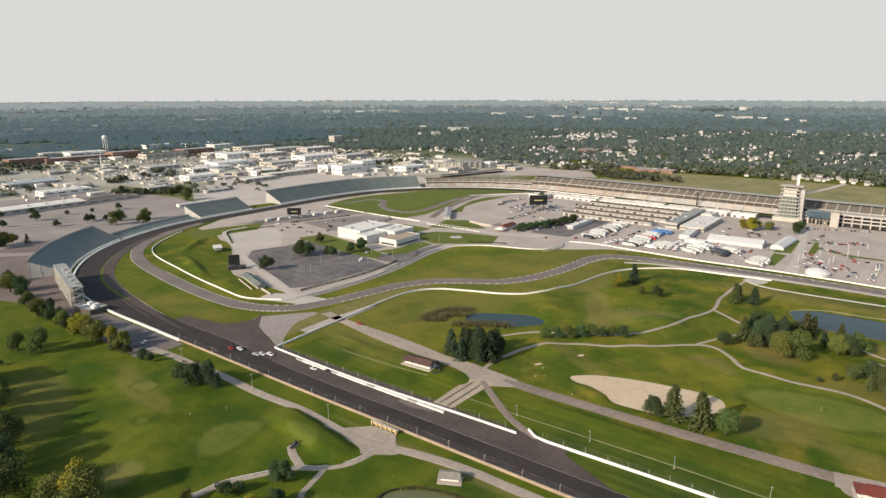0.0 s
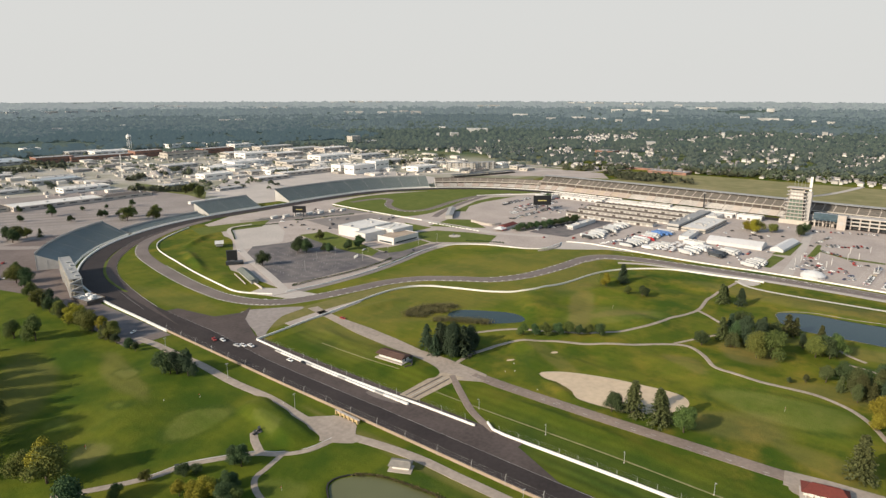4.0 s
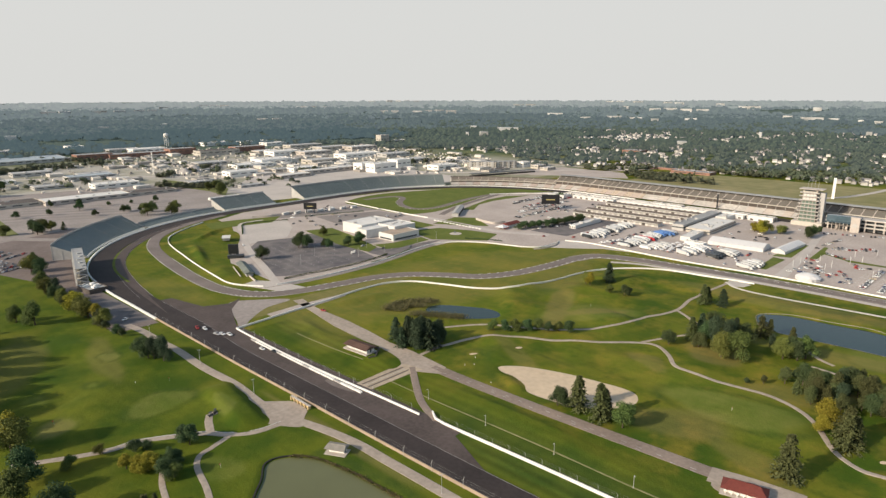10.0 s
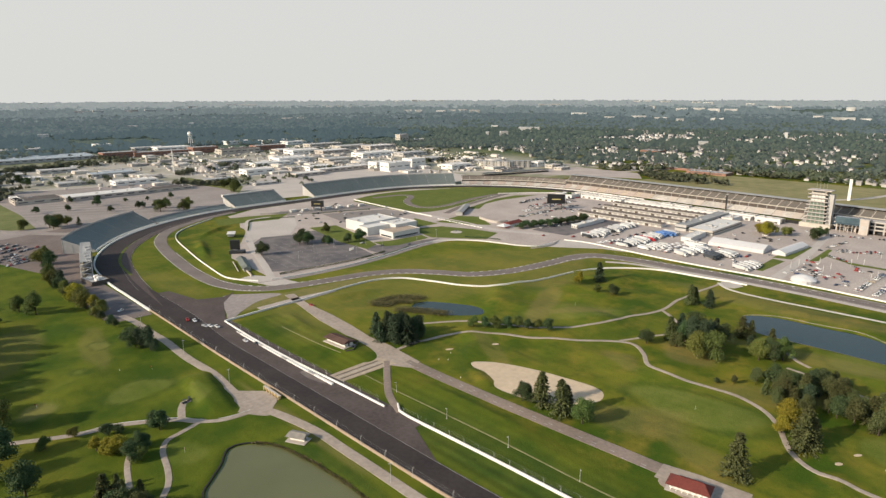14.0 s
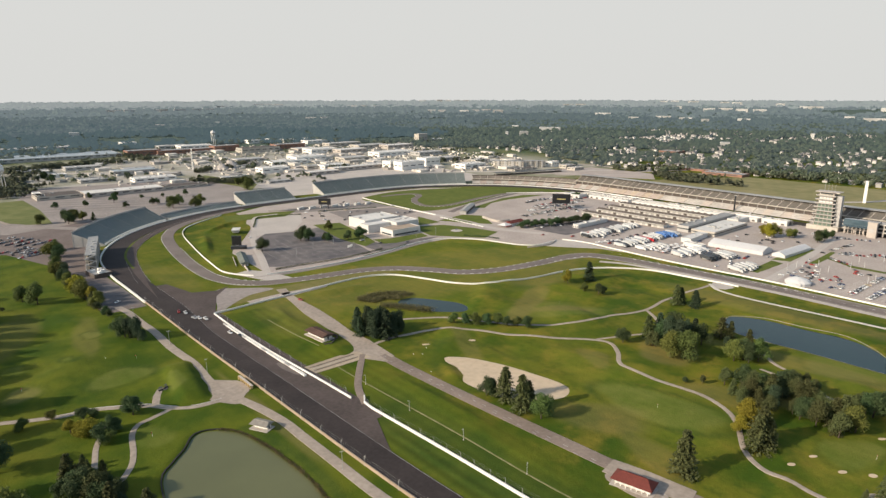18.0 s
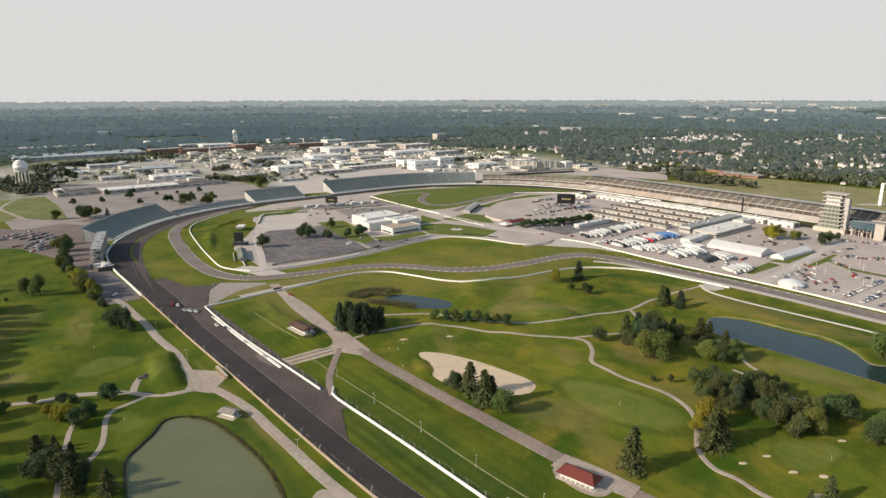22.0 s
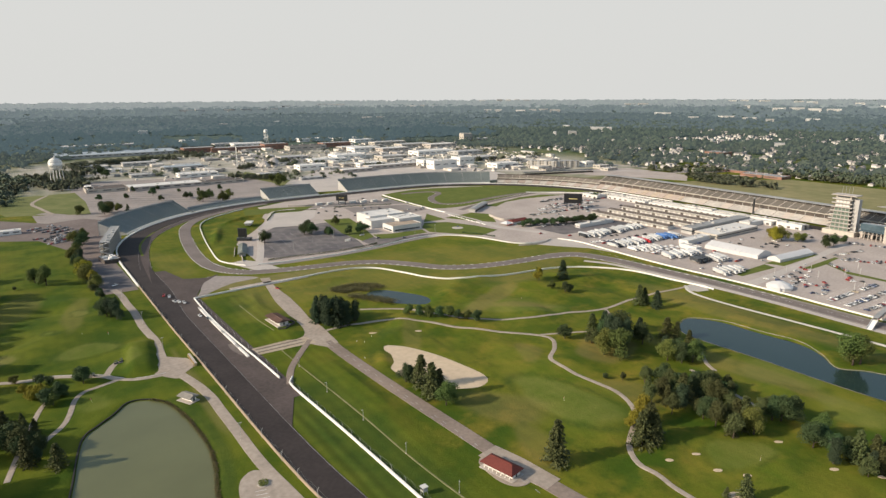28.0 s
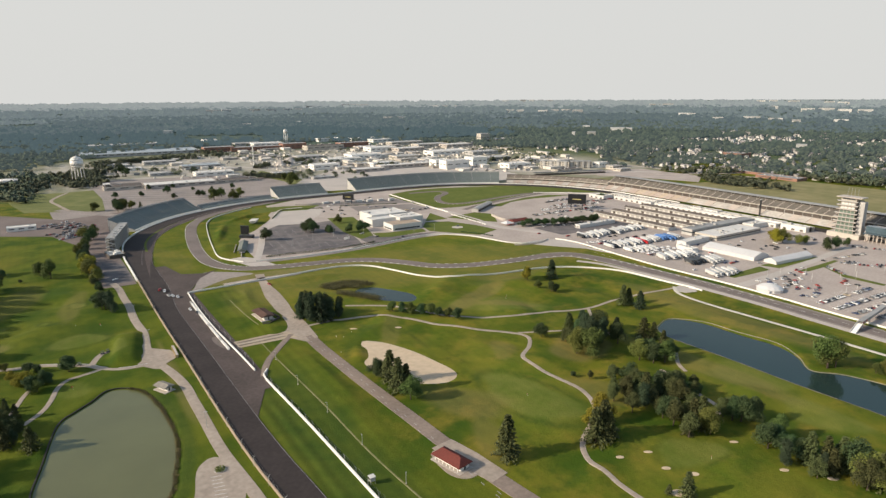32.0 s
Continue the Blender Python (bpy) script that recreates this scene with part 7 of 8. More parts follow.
def lamp(x, y, h, label="slender grey lamp post with a small head", arms=1):
    ob = thing("lamp_post", x, y, lie(x, y), car_rng.uniform(0, 360), label, "street lamp", "lamp posts")
    part("pole", Shape().rod(0, 0, -0.1, 0.13, h, 6, 0.08), STEEL, ob)
    part("foot", Shape().rod(0, 0, -0.1, 0.3, 0.5, 8), CONCRETE_PALE, ob)
    for k in range(arms):
        part("lamp_head", Shape().box(0.5 * (1 if k == 0 else -1), 0, h - 0.15, 1.0, 0.3, 0.18), STEEL, ob)


for x, y in ((-42, 333), (-42, 373), (-44, 412), (-46, 450), (-49, 487), (-52, 530)):
    lamp(x, y, 5.8)
for x, y in ((-206, 28), (-237, 43), (-237, 72), (-207, 67), (-292, 64), (-317, 69), (-180, 30), (-150, 50), (22, 200), (20, 260), (12, 395), (26, 135)):
    lamp(x, y, 9, "tall grey lamp post beside the road", 2)
for i, (x, y) in enumerate(((-460, 396), (-476, 398), (-466, 421), (-481, 423), (-510, 432), (-520, 440), (-466, 458), (-479, 460), (-495, 410), (-540, 430), (-560, 445))):
    ob = thing("feather_flag", x, y, 0.1, 30, "tall white feather flag on the paddock lot", "flag", "feather flags")
    part("pole", Shape().rod(0, 0, 0, 0.07, 8, 5), STEEL, ob)
    part("cloth", Shape().add([(0.05, 0, 1.5), (0.7, 0.05, 2.2), (0.8, 0.08, 6.5), (0.5, 0.05, 7.9), (0.05, 0, 8), (0.05, 0.06, 1.5), (0.7, 0.11, 2.2), (0.8, 0.14, 6.5), (0.5, 0.11, 7.9), (0.05, 0.06, 8)], [(0, 1, 2, 3, 4), (9, 8, 7, 6, 5)]), TENT, ob)

KERB = mesh_of("kerb_block", Shape().box(0, 0, 0, 3.4, 0.65, 0.12, 0, 0.92), LINE_WHITE)
KERB_FINE = mesh_of("kerb_block", Shape().box(0, 0, 0, 2.4, 0.6, 0.12, 0, 0.92), LINE_WHITE)


def kerb(pts, off, label, every=8.0):
    line = beside(curve(pts, 1.0), off)
    ob = thing("kerb", line[0][0], line[0][1], 0.22, 0, label, "kerb", "road course kerbs", "structure")
    run = 0.0
    for p, q in zip(line, line[1:]):
        run += math.hypot(q[0] - p[0], q[1] - p[1])
        if run >= every:
            run = 0.0
            b = part("kerb_block", KERB if every > 6 else KERB_FINE, None, ob)
            b.location, b.rotation_euler = (p[0] - line[0][0], p[1] - line[0][1], lie(*p)), (0, 0, math.atan2(q[1] - p[1], q[0] - p[0]))


kerb(ROAD_COURSE[3:7], -6.2, "white painted kerb blocks along the road course")
kerb(ROAD_COURSE[6:11], 6.4, "white painted kerb blocks along the road course bend")
kerb(ROAD_COURSE[8:12], -6.4, "white painted kerb blocks along the road course")
kerb(ROAD_COURSE[10:17], 6.4, "white painted kerb blocks along the road course", 7)
kerb(ROAD_COURSE[15:19], -6.4, "white painted kerb blocks along the road course", 7)
kerb(ROAD_COURSE[17:24], 6.4, "white painted kerb blocks inside the turn", 3.9)
kerb(ROAD_COURSE[18:22], -6.4, "white painted kerb blocks inside the turn", 4.4)
kerb([(-487, -184), (-480, -165), (-452, -142), (-434, -110), (-434, -82), (-465, -72), (-536, -86), (-604, -88)], -5.2, "white painted kerb of the tight complex", 6)
ob = thing("block_row", -390, 35, 0.1, 0, "row of white concrete blocks beside the infield road", "barrier")
for k in range(15):
    part("block", Shape().box(-0.4 * (k % 2), -40 + 5.4 * k, 0, 1.2, 3.4, 1.0), PAINT_WHITE, ob)
ob = thing("tyre_barrier", -20.5, 245, 0.2, 0, "long low white and grey tyre barrier along the apron wall", "barrier")
for k in range(19):
    part("barrier_block", Shape().box(1.2 - 0.02 * k * k * 0.3, -54 + 6.0 * k, 0, 1.4, 5.6, 0.9), PAINT_WHITE if k % 5 else GREY_CLAD, ob)
ob = thing("marshal_booth", -37, 479, 0.1, 0, "small white marshal booth behind the inner wall", "booth")
part("cabin", Shape().box(0, 0, 1.2, 2.2, 2.2, 1.9), GREY_CLAD, ob)
part("roof", Shape().box(0, 0, 3.1, 2.7, 2.7, 0.2), ROOF_PALE, ob)
part("opening", Shape().box(1.22, 0, 2.1, 0.06, 1.8, 0.9), WINDOW, ob)
for dx in (-1, 1):
    for dy in (-1, 1):
        part("leg", Shape().box(dx, dy, 0, 0.15, 0.15, 1.2), STEEL, ob)
barrier("wall", [(-380, 376), (-381, 382), (-381, 388)], 1.2, 0.8, PAINT_WHITE, "short white wall at the end of the path")
# crossing beams over the culvert by the apron
ob = thing("ramp_rails", -44, 296, 0.2, 0, "dark grooved rails across the concrete ramp", "kerb")
part("rail", Shape().box(0, -2.6, 0, 31, 0.9, 0.12), ROOF_GARAGE, ob)
part("rail", Shape().box(0, 2.6, 0, 31, 0.9, 0.12), ROOF_GARAGE, ob)
part("rail", Shape().box(0, 0.0, 0, 30, 0.5, 0.10), TAN_CLAD, ob)

def inside_lot(x, y):
    return -300 < x < 10 and y > -500 and y < -262 and math.hypot(x + 175, y) > 300


# stall lines and seams
s = Shape()
for i in range(9):
    for j in range(24):
        x, y = -140 - 9 * i + 0.5 * j, -40 + 15 * 0 + 4.6 * j + 3 * i
        if -226 < x < -118 and y < 74 - 0.1 * abs(x + 160) and trk.random() < 0.8:
            s.box(x, y, 0.10, 5.0, 0.22, 0.02, 0.9)
solid("stall_lines", s, LINE_WORN, "faded white stall lines on the museum lot", "line marking", "structure")
s = Shape()
for y in (450, 464, 478, 491, 505, 519):
    for k in range(28):
        s.box(-428 - 2.8 * k, y + 0.1 * k, 0.12, 0.15, 5.5, 0.02)
solid("stall_lines", s, LINE_WHITE, "white stall lines on the paddock lot", "line marking", "structure")
s = Shape()
for k in range(34):
    s.box(-400.5, 250 + 10 * k, 0.30, 0.25, 5, 0.02)
solid("lane_marks", s, LINE_WHITE, "dashed white lane marks on the road course", "line marking", "structure")
s = Shape()
for k in range(30):
    for dx in (-0.9, 1.0):
        if trk.random() < 0.75:
            s.box(-71.6 + dx - 0.033 * (7 * k), 310 + 8.5 * k + trk.uniform(-1, 1), 0.235, 0.3, 2.6, 0.02)
solid("lane_marks", s, LINE_WORN, "worn white dashes along the access road", "line marking", "structure")
s = Shape()
for k in range(8):
    s.box(17.5 + 0.25 * k, 439 + 2.7 * k, 0.135, 4.6, 0.2, 0.02, -0.25)
solid("stall_lines", s, LINE_WHITE, "white stall lines of the small parking bay", "line marking", "structure")
ob = thing("planting_island", 15, 435, 0.12, 0, "kerbed island with low green shrubs in the parking bay", "planting")
part("kerb", Shape().rod(0, 0, 0, 2.6, 0.25, 16), CONCRETE_PALE, ob)
isl = Shape()
irng = random.Random(8)
for _ in range(160):
    a, r = irng.uniform(0, 6.28), 2.3 * irng.random() ** 0.5
    leaves(isl, irng, (r * math.cos(a), r * math.sin(a), irng.uniform(0.3, 1.1)), Vector((0, 0, 1)), 0.4)
part("shrubs", isl, LEAF_OLIVE, ob)
# rows of stalls and lanes on the wide parking ground
s, rows = Shape(), random.Random(17)
c0, s0 = math.cos(radians(152.7)), math.sin(radians(152.7))
for i in range(9):
    for j in range(70):
        u, v = -130 + 3.6 * j, -90 + 21 * i
        x, y = -120 + u * c0 - v * s0, -400 + u * s0 + v * c0
        if rows.random() < 0.8 and inside_lot(x, y):
            s.box(x, y, 0.06, 0.3, 9.0, 0.02, radians(152.7))
solid("stall_lines", s, LINE_WORN, "worn white stall lines on the outer parking ground", "line marking", "structure")
for i in range(8):
    pts = [(-120 + u * c0 - (-79 + 21 * i) * s0, -400 + u * s0 + (-79 + 21 * i) * c0) for u in (-110, -40, 30, 90)]
    if all(inside_lot(*q) for q in pts):
        ribbon("lane", pts, 6.0, 0.07, ASPHALT_OLD, "grey driving lane of the outer parking ground", "road", 30)

# ---- golf course furniture ----
for x, y, a, b, t in ((-131, 326, 2.9, 2.4, 40), (-104, 311, 3.1, 2.2, 30), (-139.5, 521.6, 2.2, 2.1, 20), (-153.5, 525.5, 2.4, 1.7, 30), (-150, 538.4, 2.4, 2.1, 20), (-156.5, 548, 2.2, 2.5, 50), (-194, 541.4, 2.4, 1.8, 40), (-191.3, 567, 2.4, 2.1, 20), (-202.7, 581.5, 2.9, 2.4, 30), (-140.2, 553, 4.7, 4.5, 20)):
    t, b = 146, b * 0.75
    sheet("sand_bunker", [(x + a * 0.85 * math.cos(q) * math.cos(radians(t)) - 0.7 * b * math.sin(q) * math.sin(radians(t)), y + a * 0.85 * math.cos(q) * math.sin(radians(t)) + 0.7 * b * math.sin(q) * math.cos(radians(t))) for q in [0.5236 * k for k in range(12)]], lie(x, y) + 0.18, SAND, "small pale sand bunker beside the green", "sand bunker", 1.0)
for x, y in ((106, 219), (-140, 456), (45, 210), (-232, 318), (-172, 545), (66, 312)):
    ob = thing("golf_flag", x, y, lie(x, y), 20, "small flag on a golf green", "flag", "golf flags")
    part("pole", Shape().rod(0, 0, 0, 0.04, 2.4, 5), PAINT_WHITE, ob)
    part("cloth", Shape().box(0.35, 0, 1.9, 0.7, 0.03, 0.45), TRAILER_RED, ob)


def golf_cart(x, y, turn):
    ob = thing("golf_cart", x, y, lie(x, y) + 0.2, turn, "dark golf cart with a canopy on the path", "golf cart", "golf carts")
    part("body", hull([(-1.2, 0.25), (1.2, 0.25), (1.2, 0.7), (0.7, 0.75), (0.5, 0.45), (-0.2, 0.45), (-0.3, 0.8), (-1.2, 0.8)], 1.2), PAINTS["black"], ob)
    part("canopy", Shape().box(-0.1, 0, 1.8, 1.9, 1.2, 0.08), STEEL_DARK, ob)
    part("strut", Shape().rod(0.7, 0.5, 0.7, 0.03, 1.1, 4).rod(0.7, -0.5, 0.7, 0.03, 1.1, 4).rod(-0.9, 0.5, 0.7, 0.03, 1.1, 4).rod(-0.9, -0.5, 0.7, 0.03, 1.1, 4), STEEL_DARK, ob)
    for dx in (-0.8, 0.8):
        for dy in (-0.5, 0.5):
            part("wheel", Shape().tube((dx, dy - 0.1, 0.05), (dx, dy + 0.1, 0.05), 0.25, 10), RUBBER, ob)


for x, y, a in ((-91, 289, 150), (48, 266, 10), (45, 265, 40), (61, 277, 130), (-97, 288, 150), (86, 264, 160)):
    golf_cart(x, y, a)
for x, y in ((-92, 322), (-88, 318), (-80, 345), (-100, 316), (20, 250), (60, 200)):
    ob = thing("tee_marker", x, y, lie(x, y), 0, "small white post on the golf course", "post", "white course posts")
    part("post", Shape().box(0, 0, 0, 0.18, 0.18, 0.8), PAINT_WHITE, ob)
    part("cap", Shape().box(0, 0, 0.8, 0.24, 0.24, 0.06), GREY_CLAD, ob)


# ---- infield walls, hedges and signs ----
def hedge(line, h, label, seed, w=1.0):
    rng = random.Random(seed)
    s = Shape()
    for x, y in curve(line, 0.8):
        for _ in range(7):
            leaves(s, rng, (x + rng.uniform(-w, w) * 0.6, y + rng.uniform(-w, w) * 0.6, lie(x, y) + rng.uniform(0.2, h)), Vector((rng.gauss(0, 1), rng.gauss(0, 1), 0.8)).normalized(), 0.5)
    return solid("hedge", s, LEAF_DARK, label, "hedge")


hedge([(-178, -112), (-190, -134), (-206, -162), (-222, -164), (-262, -148)], 1.6, "dark trimmed hedge round the infield lot", 1)
# leafy strip laid along the dark line below the white wall
hedge([(-112, 82), (-136, 84), (-172, 88), (-205, 87), (-232, 82)], 1.8, "dark leafy strip beside the infield service road", 2)
hedge([(-262, 84), (-240, 90), (-200, 96)], 1.4, "dark hedge along the museum road", 3)
hedge([(-340, 92), (-352, 112), (-358, 130)], 1.6, "brownish hedge by the infield gate", 4)
hedge([(-290, -150), (-330, -138), (-368, -124)], 1.6, "dark hedge between the infield yards", 5)
for pts, h, label in (([(-238, -196), (-256, -186), (-276, -182), (-300, -186)], 2.2, "pale concrete parapet of the infield tunnel"), ([(-288, -172), (-330, -160), (-372, -148)], 1.4, "pale concrete wall of the tunnel ramp"), ([(-90, 70), (-96, 46), (-100, 28)], 1.6, "pale curved garden wall below the mound"),
                      ([(-400, 176), (-384, 184), (-366, 184), (-352, 178)], 1.4, "white double wall at the paddock gate"), ([(-430, 30), (-424, 62), (-440, 70)], 3.0, "pale blank wall beside the car lot")):
    barrier("wall", curve(pts, 3), h, 0.7, CONCRETE_PALE, label)
ob = thing("bandstand", -452, -22, 0.1, 35, "long low dark-roofed shed beside the far meadow", "building")
part("wall", Shape().box(0, 0, 0, 60, 9, 4.5), GREY_CLAD, ob)
part("roof", Shape().gable(0, 0, 4.5, 60, 9, 1.4, 0, 0, 0.6), ROOF_GREY, ob)
part("opening", Shape().box(0, 4.55, 0.4, 56, 0.12, 2.6), ROOF_DARK, ob)
ob = thing("sign", -212, 52, 0.1, 20, "small white letters on the museum lawn", "sign")
for k in range(3):
    part("letter_block", Shape().box(-3 + 3 * k, 0, 0, 2.0, 0.6, 2.6), PAINT_WHITE, ob)
ob = thing("helipad", -352, 66, 0.1, 0, "round pale pad in the middle of the lawn", "pad")
part("disc", Shape().rod(0, 0, 0, 7, 0.16, 24), CONCRETE_PALE, ob)
for i in range(34):
    x, y = trk.uniform(-395, -250), trk.uniform(-195, -60)
    if not (-250 > x > -345 and y > -70):
        (pickup if i % 3 == 0 else car)(x, y, trk.choice((20, 110)) + trk.uniform(-8, 8), trk.choice(("white", "silver", "grey", "black", "tan")), 0.14, "infield yard cars", "parked in the infield yard")
for i in range(16):
    x, y = trk.uniform(-500, -690), trk.uniform(70, 95)
    (pickup if i % 3 == 0 else car)(x, y, trk.uniform(0, 180), trk.choice(("white", "silver", "grey", "black")), 0.14, "infield yard cars", "parked beside the garages")
for i in range(7):
    ob = thing("site_cabin", -280 - 16 * i, -182 + 4.4 * i, 0.1, 16, "low white site cabin in the infield yard", "cabin", "site cabins")
    part("body", Shape().box(0, 0, 0.3, 11, 3.2, 2.8), WHITE_CLAD, ob)
    part("roof", Shape().box(0, 0, 3.1, 11.4, 3.6, 0.2), ROOF_PALE, ob)
    part("door", Shape().box(2, 1.62, 0.3, 1.0, 0.08, 2.0), GREY_CLAD, ob)
# ---- the town beyond ----
# walls and roofs picked a step paler, in place of haze
FAR_WALLS = {"white": (PAINT_WHITE, ROOF_PALE), "pale": (CONCRETE_PALE, ROOF_PALE), "tan": (TAN_CLAD, GREY_CLAD), "grey": (GREY_CLAD, GREY_CLAD), "bluegrey": (GREY_CLAD, ROOF_BLUE), "dark": (TAN_CLAD, ROOF_DARK), "brick": (BRICK_RED, ROOF_GREY)}
TOWN = """-43 -532 62 44 7 dark;-134 -514 119 40 8 pale;-232 -514 76 32 6 dark;-220 -640 74 34 9 white;-223 -780 82 36 10 bluegrey;-20 -545 10 60 7 white;-244 -824 60 30 8 grey;-131 -695 50 30 7 grey;-83 -821 50 26 7 white;-150 -1195 290 110 9 bluegrey;-131 -1400 200 60 13 grey
-342 -1137 80 40 17 brick;-461 -1125 180 40 13 brick;-550 -1114 70 40 19 brick;-615 -1039 110 40 15 dark;-718 -1068 90 40 16 brick;-726 -1278 80 40 12 white;-833 -1248 90 40 10 white;-874 -1166 100 50 10 white;-449 -614 60 34 13 white;-541 -732 90 40 10 white
-609 -760 80 50 15 white;-731 -907 80 50 14 white;-879 -1033 110 40 12 tan;-906 -929 100 44 12 tan;-838 -728 110 50 13 white;-606 -534 130 26 10 pale;-577 -585 60 30 11 white;-690 -461 60 30 22 white;-677 -501 36 30 20 white;-770 -493 40 34 22 white
-806 -393 60 34 13 white;-852 -548 100 40 10 tan;-1128 -964 34 24 32 tan;-1192 -958 70 40 10 pale;-961 -292 24 20 14 white;-948 -217 30 20 7 tan;-963 -252 30 20 9 tan;-860 -288 70 20 5 dark
-509 -516 70 26 8 pale;-495 -838 70 40 9 grey;-692 -687 70 44 12 tan;-545 -610 50 26 9 tan;-672 -566 44 30 9 grey;-385 -461 44 18 5 grey;-505 -1221 90 50 13 white;-456 -1262 80 40 12 grey;-373 -1382 40 40 17 white;-711 -959 60 40 12 pale
-795 -859 84 44 12 pale;-966 -877 90 44 12 pale;-914 -674 80 40 11 grey;-892 -455 46 26 10 tan;-1098 35 34 80 6 brick;-1137 -32 40 120 5 brick;-1369 -235 40 50 14 brick;-158 -918 70 34 9 grey;-65 -913 50 26 8 grey;-336 -560 40 22 7 grey
100 -212 30 12 6 white;-290 -372 50 8 4 white"""
k = 0
for row in TOWN.replace("\n", ";").split(";"):
    x, y, sx, sy, h, c = row.split()
    w, r = FAR_WALLS[c]
    k += 1
    ob = flat_building("warehouse", float(x), float(y), float(sx), float(sy), float(h) * 0.8, w, r, {"white": "white flat-roofed industrial hall", "pale": "pale-roofed low industrial hall", "tan": "tan commercial building with a grey roof", "grey": "grey industrial shed with a flat roof", "bluegrey": "grey shed with a blue-grey roof", "dark": "tan hall with a dark roof", "brick": "red brick factory building"}[c], "building", 0, "town buildings", None, 1 + k % 5, 100 + k)
    n = max(3, int(float(sx) / 16))
    windows(ob, float(sx), float(sy), float(h) * 0.4, min(1.8, float(h) * 0.2), n, WINDOW, "n", 0.6)
    windows(ob, float(sx), float(sy), float(h) * 0.4, min(1.8, float(h) * 0.2), 2, WINDOW, "e", 0.6)


def apartments(x, y, long, deep, floors, turn):
    ob = thing("apartment_building", x, y, lie(x, y), turn, "tan four-storey apartment building with rows of dark windows", "building", "apartment blocks")
    part("wall", Shape().box(0, 0, -1, long, deep, 3.6 * floors + 1), TAN_CLAD, ob)
    part("roof", Shape().box(0, 0, 3.6 * floors, long + 0.6, deep + 0.6, 0.5), ROOF_GREY, ob)
    for k in range(4):
        part("bay", Shape().box(-long / 2 + long * (k + 0.5) / 4, deep / 2 + 0.6, -0.5, long / 11, 1.4, 3.6 * floors + 1.2), GREY_CLAD, ob, "grey stair bay")
    for f in range(floors):
        for k in range(12):
            t = (k + 0.5) / 12 * long - long / 2
            if k % 3 != 1:
                part("window", Shape().box(t, deep / 2 + 0.05, 3.6 * f + 1.0, long / 30, 0.2, 1.8), WINDOW, ob)


apartments(-875, -340, 63, 18, 4, -55)
apartments(-916, -309, 50, 18, 4, -33)
for x, y, long, turn in ((-790, -250, 82, -18), (-862, -227, 74, -15)):
    ob = thing("covered_stand", x, y, 0, turn, "dark low roofed stand behind the far turn", "stand", "covered stands")
    part("base", Shape().box(0, 0, -0.5, long, 9, 3.0), ROOF_DARK, ob)
    part("roof", Shape().box(0, 0, 5.2, long + 2, 11, 0.5), STEEL_DARK, ob)
    for k in range(9):
        part("post", Shape().box(-long / 2 + long * k / 8, 4.4, 2.5, 0.4, 0.4, 2.7), STEEL, ob)
town_rng = random.Random(21)


def stuff_mesh(name, co, quads, material, label, category, kind="stuff"):
    me = bpy.data.meshes.new(name)
    me.vertices.add(len(co))
    me.vertices.foreach_set("co", co.astype(np.float32).ravel())
    me.loops.add(quads.size)
    me.loops.foreach_set("vertex_index", quads.astype(np.int32).ravel())
    me.polygons.add(len(quads))
    me.polygons.foreach_set("loop_start", np.arange(0, quads.size, 4, dtype=np.int32))
    me.materials.append(material)
    me.update()
    me.validate()
    return tagged(new(name, me), label, category, kind=kind)


def woods(name, pts, radius, tall, material, label, per, rng, kind="stuff", leaf=(0.24, 0.46)):
    """Many crowns, each a rough dome of leaf clumps."""
    n = len(pts)
    z = height(pts[:, 0], pts[:, 1])
    r = radius * rng.uniform(0.6, 1.3, n)
    h = tall * rng.uniform(0.7, 1.25, n)
    c = np.stack([pts[:, 0], pts[:, 1], z + h * 0.45], 1)
    d = rng.normal(0, 1, (n, per, 3))
    d[..., 2] = np.abs(d[..., 2]) * 0.9 - 0.25
    d /= np.linalg.norm(d, axis=2, keepdims=True)
    scale = np.stack([r, r, h * 0.55], 1)[:, None, :]
    p = c[:, None, :] + d * scale * rng.uniform(0.7, 1.08, (n, per, 1))
    nn = d + rng.normal(0, 0.35, d.shape)
    nn /= np.linalg.norm(nn, axis=2, keepdims=True)
    u = np.cross(nn, rng.normal(0, 1, d.shape))
    u /= np.linalg.norm(u, axis=2, keepdims=True)
    w = np.cross(nn, u)
    a = (r[:, None, None] * rng.uniform(*leaf, (n, per, 1)))
    co = np.stack([p - u * a, p - w * a * 0.8, p + u * a, p + w * a * 0.8], 2).reshape(-1, 3)
    stuff_mesh(name, co, np.arange(len(co)).reshape(-1, 4), material, label, "woods", kind)


def scatter(n, d0, d1, rng, keep, power=1.0, y0=78, y1=198):
    """Points in the sector that the flight looks over."""
    out = []
    while len(out) < n:
        m = n * 2
        a = np.radians(rng.uniform(y0, y1, m))
        d = np.sqrt(rng.uniform((d0 / d1) ** 2, 1, m)) * d1 if power == 1.0 else d0 * (d1 / d0) ** rng.uniform(0, 1, m)
        x, y = HOME[0] - np.sin(a) * d, HOME[1] + np.cos(a) * d
        ok = keep(x, y)
        out += list(zip(x[ok], y[ok]))
    return np.array(out[:n])


def ellipse(x, y, cx, cy, a, b, turn=0.0):
    c, s = math.cos(radians(turn)), math.sin(radians(turn))
    u, v = ((x - cx) * c + (y - cy) * s) / a, (-(x - cx) * s + (y - cy) * c) / b
    return u * u + v * v


